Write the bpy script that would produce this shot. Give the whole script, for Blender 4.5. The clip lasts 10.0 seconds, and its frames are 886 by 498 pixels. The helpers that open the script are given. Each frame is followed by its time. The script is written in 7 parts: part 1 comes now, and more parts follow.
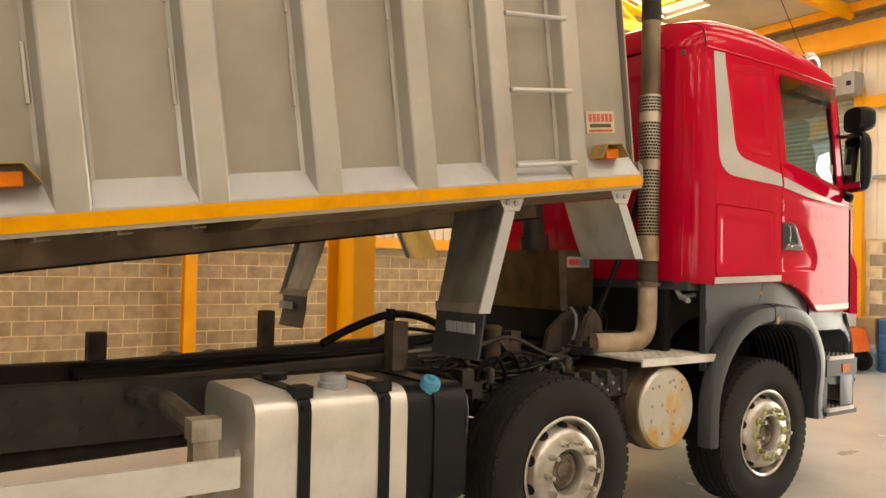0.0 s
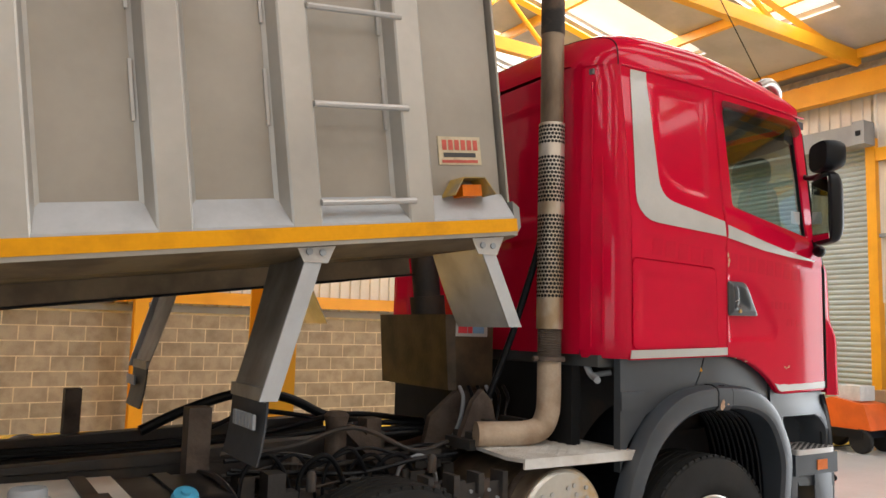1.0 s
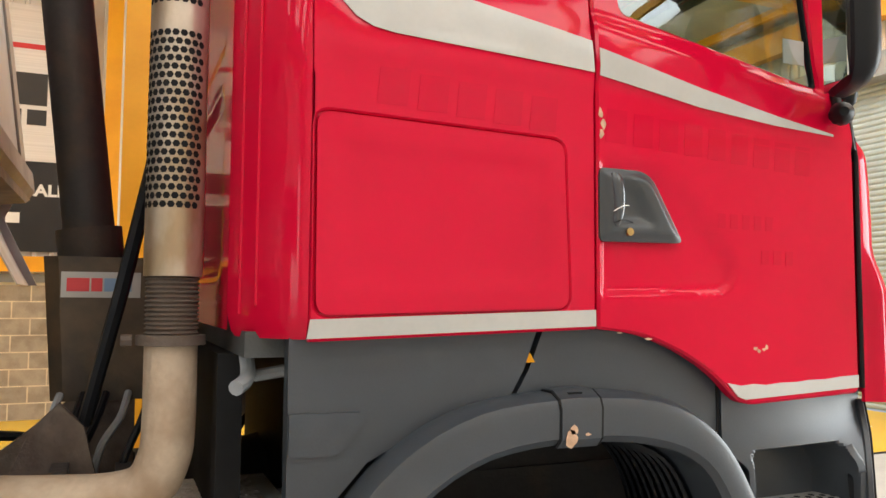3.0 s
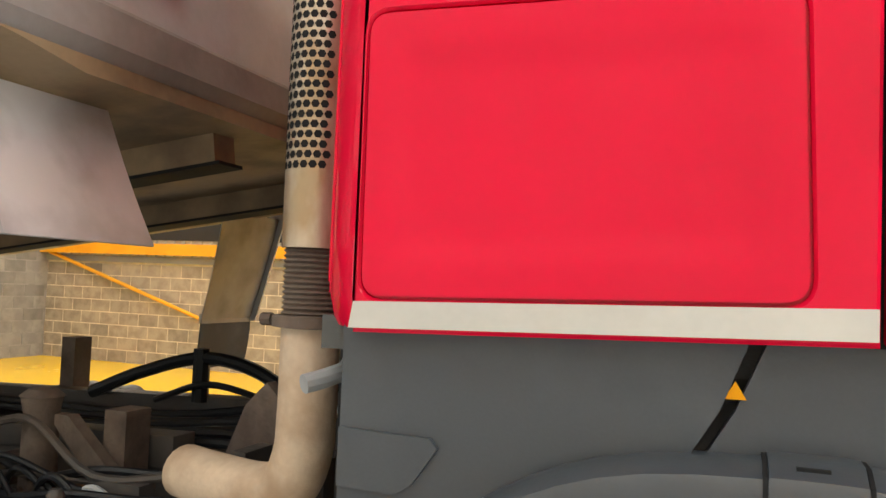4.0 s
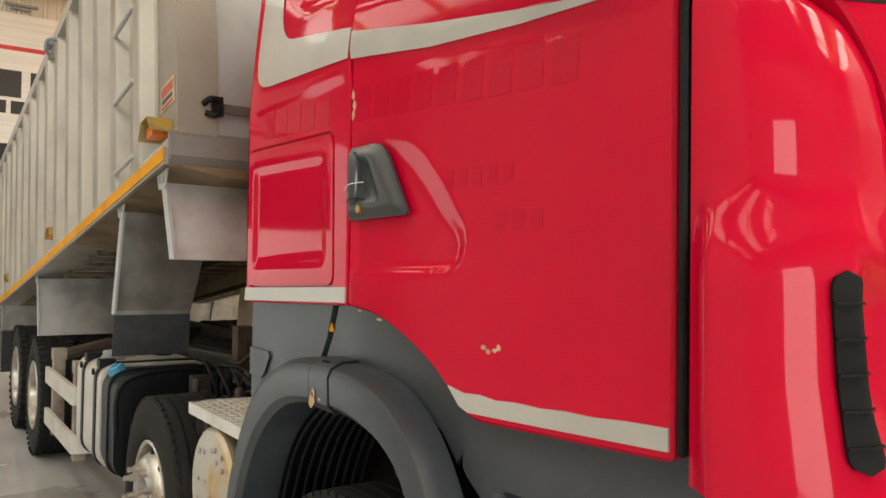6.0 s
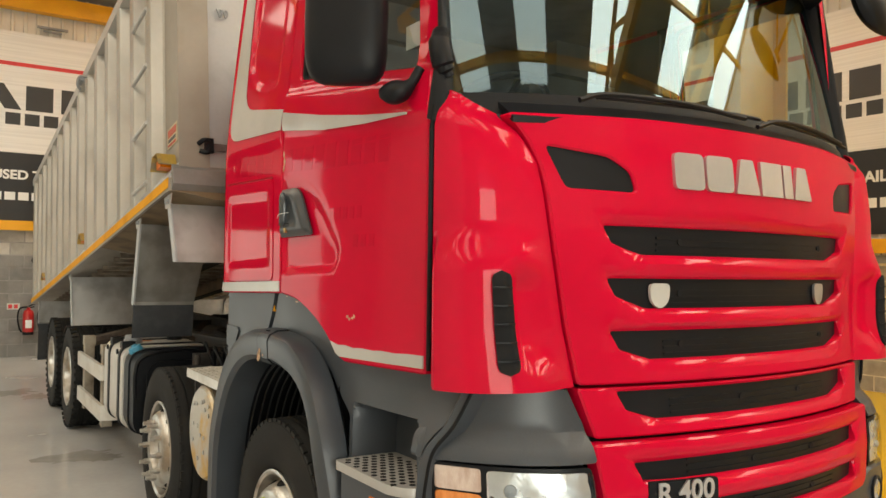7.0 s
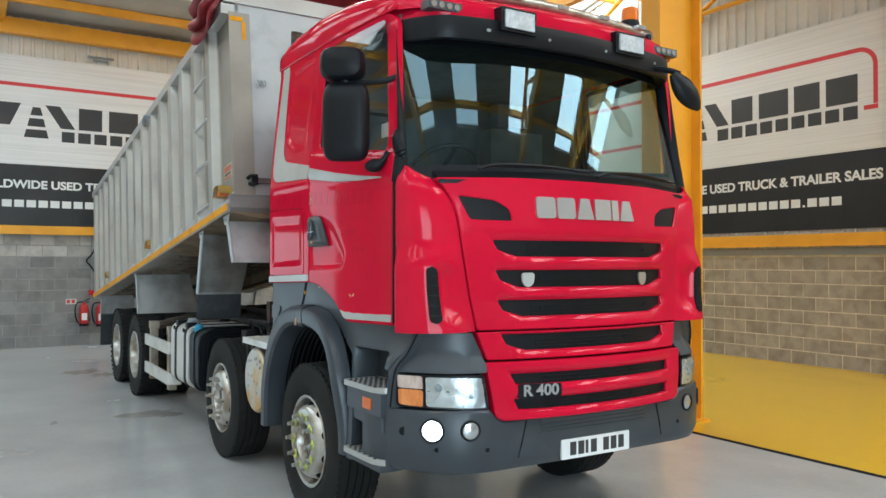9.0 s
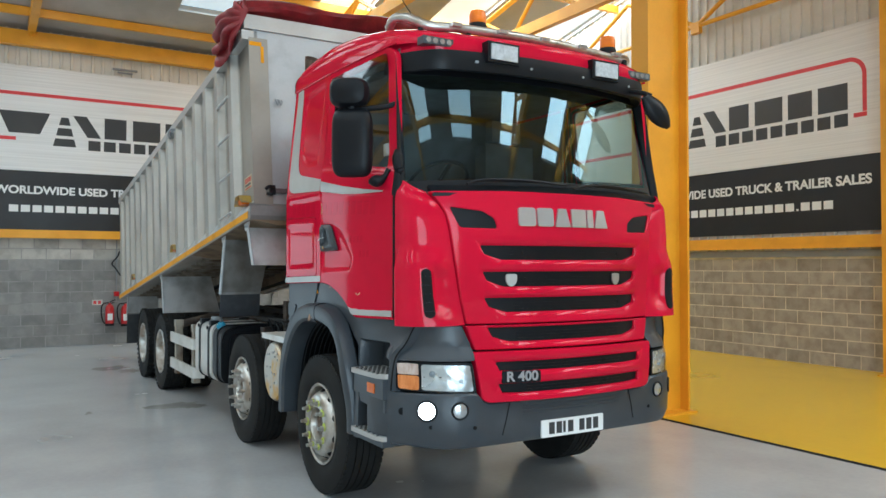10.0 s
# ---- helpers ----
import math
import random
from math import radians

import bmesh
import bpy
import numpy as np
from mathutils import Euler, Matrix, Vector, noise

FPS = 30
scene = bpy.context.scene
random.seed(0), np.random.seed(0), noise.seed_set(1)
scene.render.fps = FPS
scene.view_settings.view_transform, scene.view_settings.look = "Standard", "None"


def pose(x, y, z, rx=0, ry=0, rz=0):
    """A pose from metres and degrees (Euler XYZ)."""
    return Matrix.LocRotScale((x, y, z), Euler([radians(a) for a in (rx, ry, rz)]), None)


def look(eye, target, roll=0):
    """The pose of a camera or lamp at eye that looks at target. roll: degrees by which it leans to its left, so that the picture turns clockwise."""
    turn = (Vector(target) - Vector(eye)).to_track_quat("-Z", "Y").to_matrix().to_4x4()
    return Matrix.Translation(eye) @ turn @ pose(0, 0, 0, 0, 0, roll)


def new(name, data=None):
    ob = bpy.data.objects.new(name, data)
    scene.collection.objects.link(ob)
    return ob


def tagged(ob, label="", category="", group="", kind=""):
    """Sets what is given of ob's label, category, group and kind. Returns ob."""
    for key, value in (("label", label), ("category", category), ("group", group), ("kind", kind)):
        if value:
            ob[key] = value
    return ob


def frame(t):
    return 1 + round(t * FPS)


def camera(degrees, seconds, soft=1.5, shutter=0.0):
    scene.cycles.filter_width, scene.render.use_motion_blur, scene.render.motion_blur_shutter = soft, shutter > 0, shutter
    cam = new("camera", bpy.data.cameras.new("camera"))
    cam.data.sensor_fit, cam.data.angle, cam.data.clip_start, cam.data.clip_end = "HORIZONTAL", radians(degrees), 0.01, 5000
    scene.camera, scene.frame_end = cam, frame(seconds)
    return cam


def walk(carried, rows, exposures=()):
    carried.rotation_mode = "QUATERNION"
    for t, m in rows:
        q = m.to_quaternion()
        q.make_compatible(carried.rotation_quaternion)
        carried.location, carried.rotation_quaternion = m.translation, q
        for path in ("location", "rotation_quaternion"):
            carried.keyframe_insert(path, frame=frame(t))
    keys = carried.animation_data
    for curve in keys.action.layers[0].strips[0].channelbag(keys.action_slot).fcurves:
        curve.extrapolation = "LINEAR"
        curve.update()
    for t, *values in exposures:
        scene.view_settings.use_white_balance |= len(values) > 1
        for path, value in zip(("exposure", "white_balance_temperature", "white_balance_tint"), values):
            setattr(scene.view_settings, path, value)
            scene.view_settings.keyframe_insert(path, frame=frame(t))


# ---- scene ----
cam = camera(59.8, 10.0)
PATH = [
    (0, (-4.9, -4.313, 1.616), (-3.763, -2.668, 1.664), 1.2),
    (0.5, (-4.19, -4.236, 1.651), (-3.103, -2.558, 1.711), 1.4),
    (1, (-3.531, -4.029, 1.672), (-2.472, -2.345, 1.879), 1.5),
    (1.5, (-2.903, -3.795, 1.713), (-1.886, -2.105, 2.047), 1.7),
    (2, (-2.252, -3.555, 1.703), (-1.34, -1.805, 2.03), 2.0),
    (2.5, (-1.629, -3.25, 1.678), (-0.768, -1.456, 1.882), 1.4),
    (2.7, (-1.383, -3.105, 1.634), (-0.515, -1.311, 1.81), 0.8),
    (3.8, (-0.186, -2.435, 1.641), (-0.455, -0.454, 1.677), 1.1),
    (4, (-0.041, -2.33, 1.619), (-0.755, -0.465, 1.716), 2.3),
    (4.5, (0.353, -2.094, 1.643), (-1.077, -0.703, 1.791), 3.5),
    (5, (0.877, -2.051, 1.649), (-0.726, -0.859, 1.741), 2.1),
    (5.5, (1.415, -2.12, 1.667), (-0.209, -0.955, 1.725), 0.9),
    (6.8, (2.937, -2.317, 1.655), (1.263, -1.223, 1.709), 1.0),
    (7, (3.152, -2.381, 1.674), (1.476, -1.291, 1.724), 0.8),
    (7.5, (3.615, -2.609, 1.658), (1.936, -1.524, 1.701), 0.6),
    (8, (4.089, -2.78, 1.663), (2.404, -1.702, 1.699), 0.2),
    (8.5, (4.512, -2.973, 1.675), (2.821, -1.906, 1.707), 0.1),
    (9, (4.853, -3.103, 1.689), (3.152, -2.052, 1.725), 0.1),
    (9.5, (5.18, -3.185, 1.698), (3.468, -2.151, 1.738), 0.1),
    (10, (5.453, -3.315, 1.693), (3.732, -2.298, 1.734), 0.0),
]
# the clip's camera drifts in its white balance: warm, neutral, warm, cooler
WHITE = [(0.0, 0.22, 8300, 10), (0.5, 0.17, 8100, 10), (1.0, 0.1, 6400, 10), (1.5, -0.04, 5750, 8), (2.0, 0.03, 5650, 8), (2.5, 0.30, 6200, 8), (4.0, 0.84, 6650, 4), (4.5, 0.60, 6450, 4), (5.0, 0.45, 6450, 4), (5.5, 0.20, 6550, 4), (6.8, 0.04, 7600, 4), (8.0, 0.02, 6550, 2), (9.0, -0.04, 5350, -4), (10.0, -0.15, 5250, -4)]
walk(cam, [(t, look(e, g, r)) for t, e, g, r in PATH], WHITE)

# ---- light ----
world = bpy.data.worlds.new("sky")
scene.world = world
world.use_nodes = True
wn = world.node_tree
sky = wn.nodes.new("ShaderNodeTexSky")
sky.sky_type = 'NISHITA'
sky.sun_disc = False
sky.sun_elevation = radians(50)
sky.sun_rotation = radians(120)
wn.nodes["Background"].inputs[1].default_value = 0.1
wn.links.new(sky.outputs[0], wn.nodes["Background"].inputs[0])

ROOF_W, DOOR_W = 60, 180      # daylight through each rooflight and through each doorway

# ---- small helpers ----


def empty(name, label, category, group="", kind=""):
    return tagged(new(name), label, category, group, kind)


def finish(bm, smooth=35):
    bmesh.ops.recalc_face_normals(bm, faces=bm.faces[:])
    me = bpy.data.meshes.new("mesh")
    bm.to_mesh(me)
    bm.free()
    if smooth:
        me.polygons.foreach_set("use_smooth", [True] * len(me.polygons))
        me.set_sharp_from_angle(angle=radians(smooth))
    return me


def part(name, bm, material, parent=None, label="", smooth=35):
    me = finish(bm, smooth)
    me.materials.append(material)
    ob = new(name, me)
    if parent is not None:
        ob.parent = parent
    if label:
        ob["label"] = label
    return ob


def poly_distance(pts):
    """The signed distance to a polygon, negative within."""
    n = len(pts)

    def f(u, v):
        best, inside = 1e9, False
        for i in range(n):
            x0, y0 = pts[i]
            x1, y1 = pts[(i + 1) % n]
            dx, dy = x1 - x0, y1 - y0
            t = max(0.0, min(1.0, ((u - x0) * dx + (v - y0) * dy) / (dx * dx + dy * dy + 1e-12)))
            best = min(best, (u - x0 - t * dx) ** 2 + (v - y0 - t * dy) ** 2)
            if (y0 > v) != (y1 > v) and u < (x1 - x0) * (v - y0) / (y1 - y0) + x0:
                inside = not inside
        return -math.sqrt(best) if inside else math.sqrt(best)
    return f


def ease(t):
    t = max(0.0, min(1.0, t))
    return t * t * (3 - 2 * t)


def pressed(pts, depth, width):
    """A pressed panel: depth within the outline, with a soft lip of that width."""
    d = poly_distance(pts)
    return lambda u, v: depth * ease(-d(u, v) / width)


def panel(name, outline, place, mat, parent, holes=(), cell=0.05, relief=None, thick=0.02, edge=0.005, label="", lift=0.0):
    """A sheet with rounded edges over a chart; place(u, v, w) gives its points, w outwards."""
    bm = bmesh.new()
    rims = set()
    edges = []
    for loop in (outline, *holes):
        vs = [bm.verts.new((u, v, 0)) for u, v in loop]
        rims.update(vs)
        edges += [bm.edges.new((vs[i], vs[(i + 1) % len(vs)])) for i in range(len(vs))]
    if holes:
        bmesh.ops.triangle_fill(bm, use_beauty=True, use_dissolve=False, edges=edges)
    else:
        bm.faces.new([v for v in bm.verts])
    for f in bm.faces:
        if f.normal.z < 0:
            f.normal_flip()
    if edge:
        bmesh.ops.inset_region(bm, faces=bm.faces[:], thickness=edge, use_even_offset=True, use_boundary=True)
    for v in bm.verts:
        if any(len(e.link_faces) == 1 for e in v.link_edges):
            v.co.z = -edge
    us, vs = [p[0] for p in outline], [p[1] for p in outline]
    if cell:
        for axis, lo, hi in ((0, min(us), max(us)), (1, min(vs), max(vs))):
            n = max(1, int((hi - lo) / cell))
            for i in range(1, n):
                c = [0, 0, 0]
                c[axis] = lo + (hi - lo) * i / n
                no = [0, 0, 0]
                no[axis] = 1
                bmesh.ops.bisect_plane(bm, geom=bm.verts[:] + bm.edges[:] + bm.faces[:], plane_co=c, plane_no=no, dist=1e-5)
    rim = [e for e in bm.edges if len(e.link_faces) == 1]
    ex = bmesh.ops.extrude_edge_only(bm, edges=rim)
    for g in ex["geom"]:
        if isinstance(g, bmesh.types.BMVert):
            g.co.z = -thick
    for v in bm.verts:
        u, k, w = v.co
        r = relief(u, k) if relief else 0.0
        v.co = place(u, k, w + r + lift)
    return part(name, bm, mat, parent, label)


def structure(name, bm, material, label, category):
    return tagged(part(name, bm, material, None, "", 0), label, category, "", "structure")


def box(bm, x0, x1, y0, y1, z0, z1, m=None):
    vs = [bm.verts.new((x, y, z)) for x in (x0, x1) for y in (y0, y1) for z in (z0, z1)]
    if m is not None:
        for v in vs:
            v.co = m @ v.co
    for f in ((0, 1, 3, 2), (4, 6, 7, 5), (0, 4, 5, 1), (2, 3, 7, 6), (0, 2, 6, 4), (1, 5, 7, 3)):
        bm.faces.new([vs[i] for i in f])
    return vs


def bevel(bm, offset, segments=2, angle=30):
    es = [e for e in bm.edges if len(e.link_faces) == 2 and e.calc_face_angle(0) > radians(angle)]
    if es:
        bmesh.ops.bevel(bm, geom=es, offset=offset, segments=segments, affect='EDGES', profile=0.6, clamp_overlap=True)
    return bm


def bbox(x0, x1, y0, y1, z0, z1, r=0.01, segments=2):
    bm = bmesh.new()
    box(bm, x0, x1, y0, y1, z0, z1)
    return bevel(bm, r, segments) if r else bm


def prism(bm, pts, axis, a, b):
    """A polygon in the plane across an axis, drawn out from a to b."""
    def place(p, c):
        return {'x': (c, p[0], p[1]), 'y': (p[0], c, p[1]), 'z': (p[0], p[1], c)}[axis]
    lo = [bm.verts.new(place(p, a)) for p in pts]
    hi = [bm.verts.new(place(p, b)) for p in pts]
    n = len(pts)
    bm.faces.new(lo)
    bm.faces.new(hi[::-1])
    for i in range(n):
        bm.faces.new((lo[i], hi[i], hi[(i + 1) % n], lo[(i + 1) % n]))
    return bm


def rounded(pts, r, n=5):
    """A polygon with its corners rounded; r is one radius or one for each corner."""
    out = []
    k = len(pts)
    for i in range(k):
        p, a, b = Vector(pts[i]), Vector(pts[i - 1]), Vector(pts[(i + 1) % k])
        rad = r[i] if isinstance(r, (list, tuple)) else r
        if rad <= 0:
            out.append(tuple(p))
            continue
        u, v = (a - p), (b - p)
        d = min(rad, u.length * 0.48, v.length * 0.48)
        s, e = p + u.normalized() * d, p + v.normalized() * d
        for j in range(n + 1):
            t = j / n
            q = s * (1 - t) ** 2 + p * 2 * t * (1 - t) + e * t * t
            out.append(tuple(q))
    return out


def frame_of(d):
    d = d.normalized()
    u = d.cross(Vector((0, 0, 1)))
    if u.length < 1e-3:
        u = d.cross(Vector((0, 1, 0)))
    u.normalize()
    return u, d.cross(u).normalized()


def tube(bm, pts, r, n=12, cap=True):
    """A round bar along points; r is one radius or one a point."""
    pts = [Vector(p) for p in pts]
    rings = []
    u = None
    for i, p in enumerate(pts):
        d = (pts[min(i + 1, len(pts) - 1)] - pts[max(i - 1, 0)]).normalized()
        if u is None:
            u, v = frame_of(d)
        else:
            u = (u - d * u.dot(d)).normalized()
            v = d.cross(u)
        rad = r[i] if isinstance(r, (list, tuple)) else r
        rings.append([bm.verts.new(p + (u * math.cos(a) + v * math.sin(a)) * rad) for a in (2 * math.pi * j / n for j in range(n))])
    for a, b in zip(rings, rings[1:]):
        for j in range(n):
            bm.faces.new((a[j], a[(j + 1) % n], b[(j + 1) % n], b[j]))
    if cap:
        bm.faces.new(rings[0][::-1])
        bm.faces.new(rings[-1])
    return bm


def curve_pts(pts, n=8):
    """Catmull-Rom points through the given ones."""
    p = [Vector(q) for q in pts]
    p = [p[0] * 2 - p[1]] + p + [p[-1] * 2 - p[-2]]
    out = []
    for i in range(1, len(p) - 2):
        for j in range(n):
            t = j / n
            out.append(0.5 * ((2 * p[i]) + (p[i + 1] - p[i - 1]) * t + (2 * p[i - 1] - 5 * p[i] + 4 * p[i + 1] - p[i + 2]) * t * t
                              + (3 * p[i] - p[i - 1] - 3 * p[i + 1] + p[i + 2]) * t ** 3))
    out.append(p[-2])
    return out


def lathe(bm, profile, centre, axis='y', n=32, closed=False):
    """Turn (radius, along) pairs round an axis."""
    c = Vector(centre)
    rings = []
    for r, a in profile:
        ring = []
        for j in range(n):
            t = 2 * math.pi * j / n
            s, k = r * math.cos(t), r * math.sin(t)
            ring.append(bm.verts.new(c + Vector({'y': (s, a, k), 'x': (a, s, k), 'z': (s, k, a)}[axis])))
        rings.append(ring)
    pairs = list(zip(rings, rings[1:])) + ([(rings[-1], rings[0])] if closed else [])
    for a, b in pairs:
        for j in range(n):
            bm.faces.new((a[j], a[(j + 1) % n], b[(j + 1) % n], b[j]))
    return bm


def loft(bm, sections, closed=True, cap=True):
    rows = [[bm.verts.new(p) for p in s] for s in sections]
    n = len(rows[0])
    for a, b in zip(rows, rows[1:]):
        for j in range(n if closed else n - 1):
            bm.faces.new((a[j], a[(j + 1) % n], b[(j + 1) % n], b[j]))
    if cap and closed:
        bm.faces.new(rows[0][::-1])
        bm.faces.new(rows[-1])
    return bm


# ---- materials ----


def material(name, colour, rough=0.6, metal=0.0, vary=0.12, scale=3.0, fine=40.0, bump=0.1, other=None, spread=(0.42, 0.62), coat=0.0, stretch=(1, 1, 1), rvary=0.12, island=0.0, dist=0.01, amount=1.0, spec=0.5):
    m = bpy.data.materials.new(name)
    m.use_nodes = True
    nt = m.node_tree
    b = nt.nodes["Principled BSDF"]
    geo = nt.nodes.new("ShaderNodeNewGeometry")
    mp = nt.nodes.new("ShaderNodeMapping")
    mp.inputs["Scale"].default_value = stretch
    nt.links.new(geo.outputs["Position"], mp.inputs[0])
    n1, n2 = nt.nodes.new("ShaderNodeTexNoise"), nt.nodes.new("ShaderNodeTexNoise")
    n1.inputs["Scale"].default_value, n1.inputs["Detail"].default_value = scale, 6
    n2.inputs["Scale"].default_value, n2.inputs["Detail"].default_value = fine, 4
    for n in (n1, n2):
        nt.links.new(mp.outputs[0], n.inputs["Vector"])
    ramp = nt.nodes.new("ShaderNodeMapRange")
    ramp.inputs[1].default_value, ramp.inputs[2].default_value = spread
    ramp.inputs[4].default_value = amount
    nt.links.new(n1.outputs["Fac"], ramp.inputs[0])
    mix = nt.nodes.new("ShaderNodeMix")
    mix.data_type = 'RGBA'
    c = Vector(colour)
    o = Vector(other) if other else c * (1 - 2.2 * vary)
    mix.inputs[6].default_value, mix.inputs[7].default_value = (*c, 1), (*o, 1)
    nt.links.new(ramp.outputs[0], mix.inputs[0])
    hsv = nt.nodes.new("ShaderNodeHueSaturation")
    nt.links.new(mix.outputs[2], hsv.inputs["Color"])
    val = nt.nodes.new("ShaderNodeMapRange")
    val.inputs[3].default_value, val.inputs[4].default_value = 1 - vary, 1 + vary
    nt.links.new(n2.outputs["Fac"], val.inputs[0])
    last = val.outputs[0]
    if island:
        info = nt.nodes.new("ShaderNodeObjectInfo")
        geo2 = nt.nodes.new("ShaderNodeNewGeometry")
        s = nt.nodes.new("ShaderNodeMath")
        s.operation = 'ADD'
        nt.links.new(info.outputs["Random"], s.inputs[0])
        nt.links.new(geo2.outputs["Random Per Island"], s.inputs[1])
        fr = nt.nodes.new("ShaderNodeMath")
        fr.operation = 'FRACT'
        nt.links.new(s.outputs[0], fr.inputs[0])
        mr = nt.nodes.new("ShaderNodeMapRange")
        mr.inputs[3].default_value, mr.inputs[4].default_value = 1 - island, 1 + island
        nt.links.new(fr.outputs[0], mr.inputs[0])
        mu = nt.nodes.new("ShaderNodeMath")
        mu.operation = 'MULTIPLY'
        nt.links.new(last, mu.inputs[0])
        nt.links.new(mr.outputs[0], mu.inputs[1])
        last = mu.outputs[0]
    nt.links.new(last, hsv.inputs["Value"])
    nt.links.new(hsv.outputs[0], b.inputs["Base Color"])
    rr = nt.nodes.new("ShaderNodeMapRange")
    rr.inputs[3].default_value, rr.inputs[4].default_value = max(0.02, rough - rvary), min(1, rough + rvary)
    nt.links.new(n1.outputs["Fac"], rr.inputs[0])
    nt.links.new(rr.outputs[0], b.inputs["Roughness"])
    b.inputs["Metallic"].default_value = metal
    b.inputs["Specular IOR Level"].default_value = spec
    b.inputs["Coat Weight"].default_value = coat
    b.inputs["Coat Roughness"].default_value = 0.06
    if bump:
        bp = nt.nodes.new("ShaderNodeBump")
        bp.inputs["Strength"].default_value, bp.inputs["Distance"].default_value = bump, dist
        nt.links.new(n2.outputs["Fac"], bp.inputs["Height"])
        nt.links.new(bp.outputs[0], b.inputs["Normal"])
    return m


def glass(name, tint=(0.85, 0.93, 0.9), rough=0.0, base=0.055, sheen=(0.8, 0.8, 0.8)):
    """A thin pane: clear see-through with a mirror gloss."""
    m = bpy.data.materials.new(name)
    m.use_nodes = True
    nt = m.node_tree
    nt.nodes.remove(nt.nodes["Principled BSDF"])
    tr, gl, mx, lw, pw, fr = (nt.nodes.new(n) for n in ("ShaderNodeBsdfTransparent", "ShaderNodeBsdfGlossy", "ShaderNodeMixShader", "ShaderNodeLayerWeight", "ShaderNodeMath", "ShaderNodeMapRange"))
    tr.inputs[0].default_value = (*tint, 1)
    gl.inputs["Roughness"].default_value = rough
    gl.inputs["Color"].default_value = (*sheen, 1)
    lw.inputs[0].default_value = 0.5
    pw.operation, pw.inputs[1].default_value = 'POWER', 4.0
    fr.inputs[3].default_value, fr.inputs[4].default_value = base, 0.95
    nt.links.new(lw.outputs["Facing"], pw.inputs[0])
    nt.links.new(pw.outputs[0], fr.inputs[0])
    nt.links.new(fr.outputs[0], mx.inputs[0])
    nt.links.new(tr.outputs[0], mx.inputs[1])
    nt.links.new(gl.outputs[0], mx.inputs[2])
    nt.links.new(mx.outputs[0], nt.nodes["Material Output"].inputs[0])
    return m


def glow(name, colour, strength):
    m = bpy.data.materials.new(name)
    m.use_nodes = True
    b = m.node_tree.nodes["Principled BSDF"]
    b.inputs["Base Color"].default_value = (*colour, 1)
    b.inputs["Emission Color"].default_value = (*colour, 1)
    b.inputs["Emission Strength"].default_value = strength
    return m


M_FLOOR = material("grey floor paint", (0.54, 0.535, 0.53), 0.22, 0, 0.06, 0.9, 22, 0.05, (0.40, 0.395, 0.39), (0.40, 0.72), rvary=0.16)
M_YFLOOR = material("yellow floor paint", (0.84, 0.52, 0.02), 0.24, 0, 0.03, 0.6, 12, 0.02, (0.74, 0.45, 0.02), (0.45, 0.8), dist=0.003)
M_BLOCK = material("concrete block", (0.395, 0.345, 0.275), 0.9, 0, 0.14, 5, 70, 0.45, (0.29, 0.25, 0.20), island=0.13)
M_BLOCK2 = material("painted concrete block", (0.30, 0.29, 0.28), 0.85, 0, 0.10, 4, 60, 0.4, (0.24, 0.235, 0.23), island=0.16)
M_BLOCK3 = material("bare concrete block", (0.52, 0.50, 0.46), 0.9, 0, 0.12, 4, 60, 0.4, (0.40, 0.38, 0.35), island=0.18)
M_MORTAR = material("mortar", (0.80, 0.71, 0.55), 0.95, 0, 0.1, 6, 90, 0.3)
M_MORTAR2 = material("grey mortar", (0.36, 0.35, 0.34), 0.95, 0, 0.1, 6, 90, 0.3)
M_STEEL_Y = material("yellow steel paint", (0.86, 0.41, 0.015), 0.42, 0, 0.04, 2.0, 30, 0.04, (0.78, 0.36, 0.012))
M_CLAD = material("cladding sheet", (0.78, 0.75, 0.69), 0.55, 0, 0.05, 1.5, 20, 0.03, (0.70, 0.67, 0.61))
M_CEIL = material("ceiling board", (0.51, 0.505, 0.495), 0.8, 0, 0.05, 1.0, 20, 0.05, (0.41, 0.405, 0.395))
M_GREYTRIM = material("grey trim", (0.30, 0.32, 0.34), 0.6, 0, 0.06, 2, 30, 0.05)
M_SHUT = material("shutter slat", (0.42, 0.50, 0.53), 0.5, 0.1, 0.05, 2, 30, 0.05)
M_BANNER = material("brushed banner", (0.84, 0.83, 0.82), 0.42, 0.1, 0.035, 3, 60, 0.04, (0.76, 0.75, 0.74), stretch=(0.15, 0.15, 12))
M_BAND = material("black banner", (0.018, 0.018, 0.02), 0.4, 0, 0.1, 2, 40, 0.03)
M_INK = material("black ink", (0.045, 0.045, 0.047), 0.45, 0, 0.05, 2, 40, 0.0)
M_WHITE = material("white ink", (0.85, 0.85, 0.84), 0.5, 0, 0.02, 2, 40, 0.0)
M_REDINK = material("red ink", (0.70, 0.05, 0.06), 0.45, 0, 0.03, 2, 40, 0.0)
M_RED = material("red truck paint", (0.59, 0.004, 0.035), 0.42, 0, 0.03, 1.3, 8, 0.012, (0.53, 0.0035, 0.031), coat=0.45, rvary=0.06, spec=0.0)
M_STRIPE = material("pale stripe paint", (0.47, 0.46, 0.435), 0.4, 0, 0.05, 3, 60, 0.03, coat=0.3)
M_GREYP = material("dark grey moulded plastic", (0.042, 0.049, 0.059), 0.36, 0, 0.10, 3, 160, 0.12, (0.060, 0.069, 0.080), (0.5, 0.75), dist=0.002, spec=0.5)
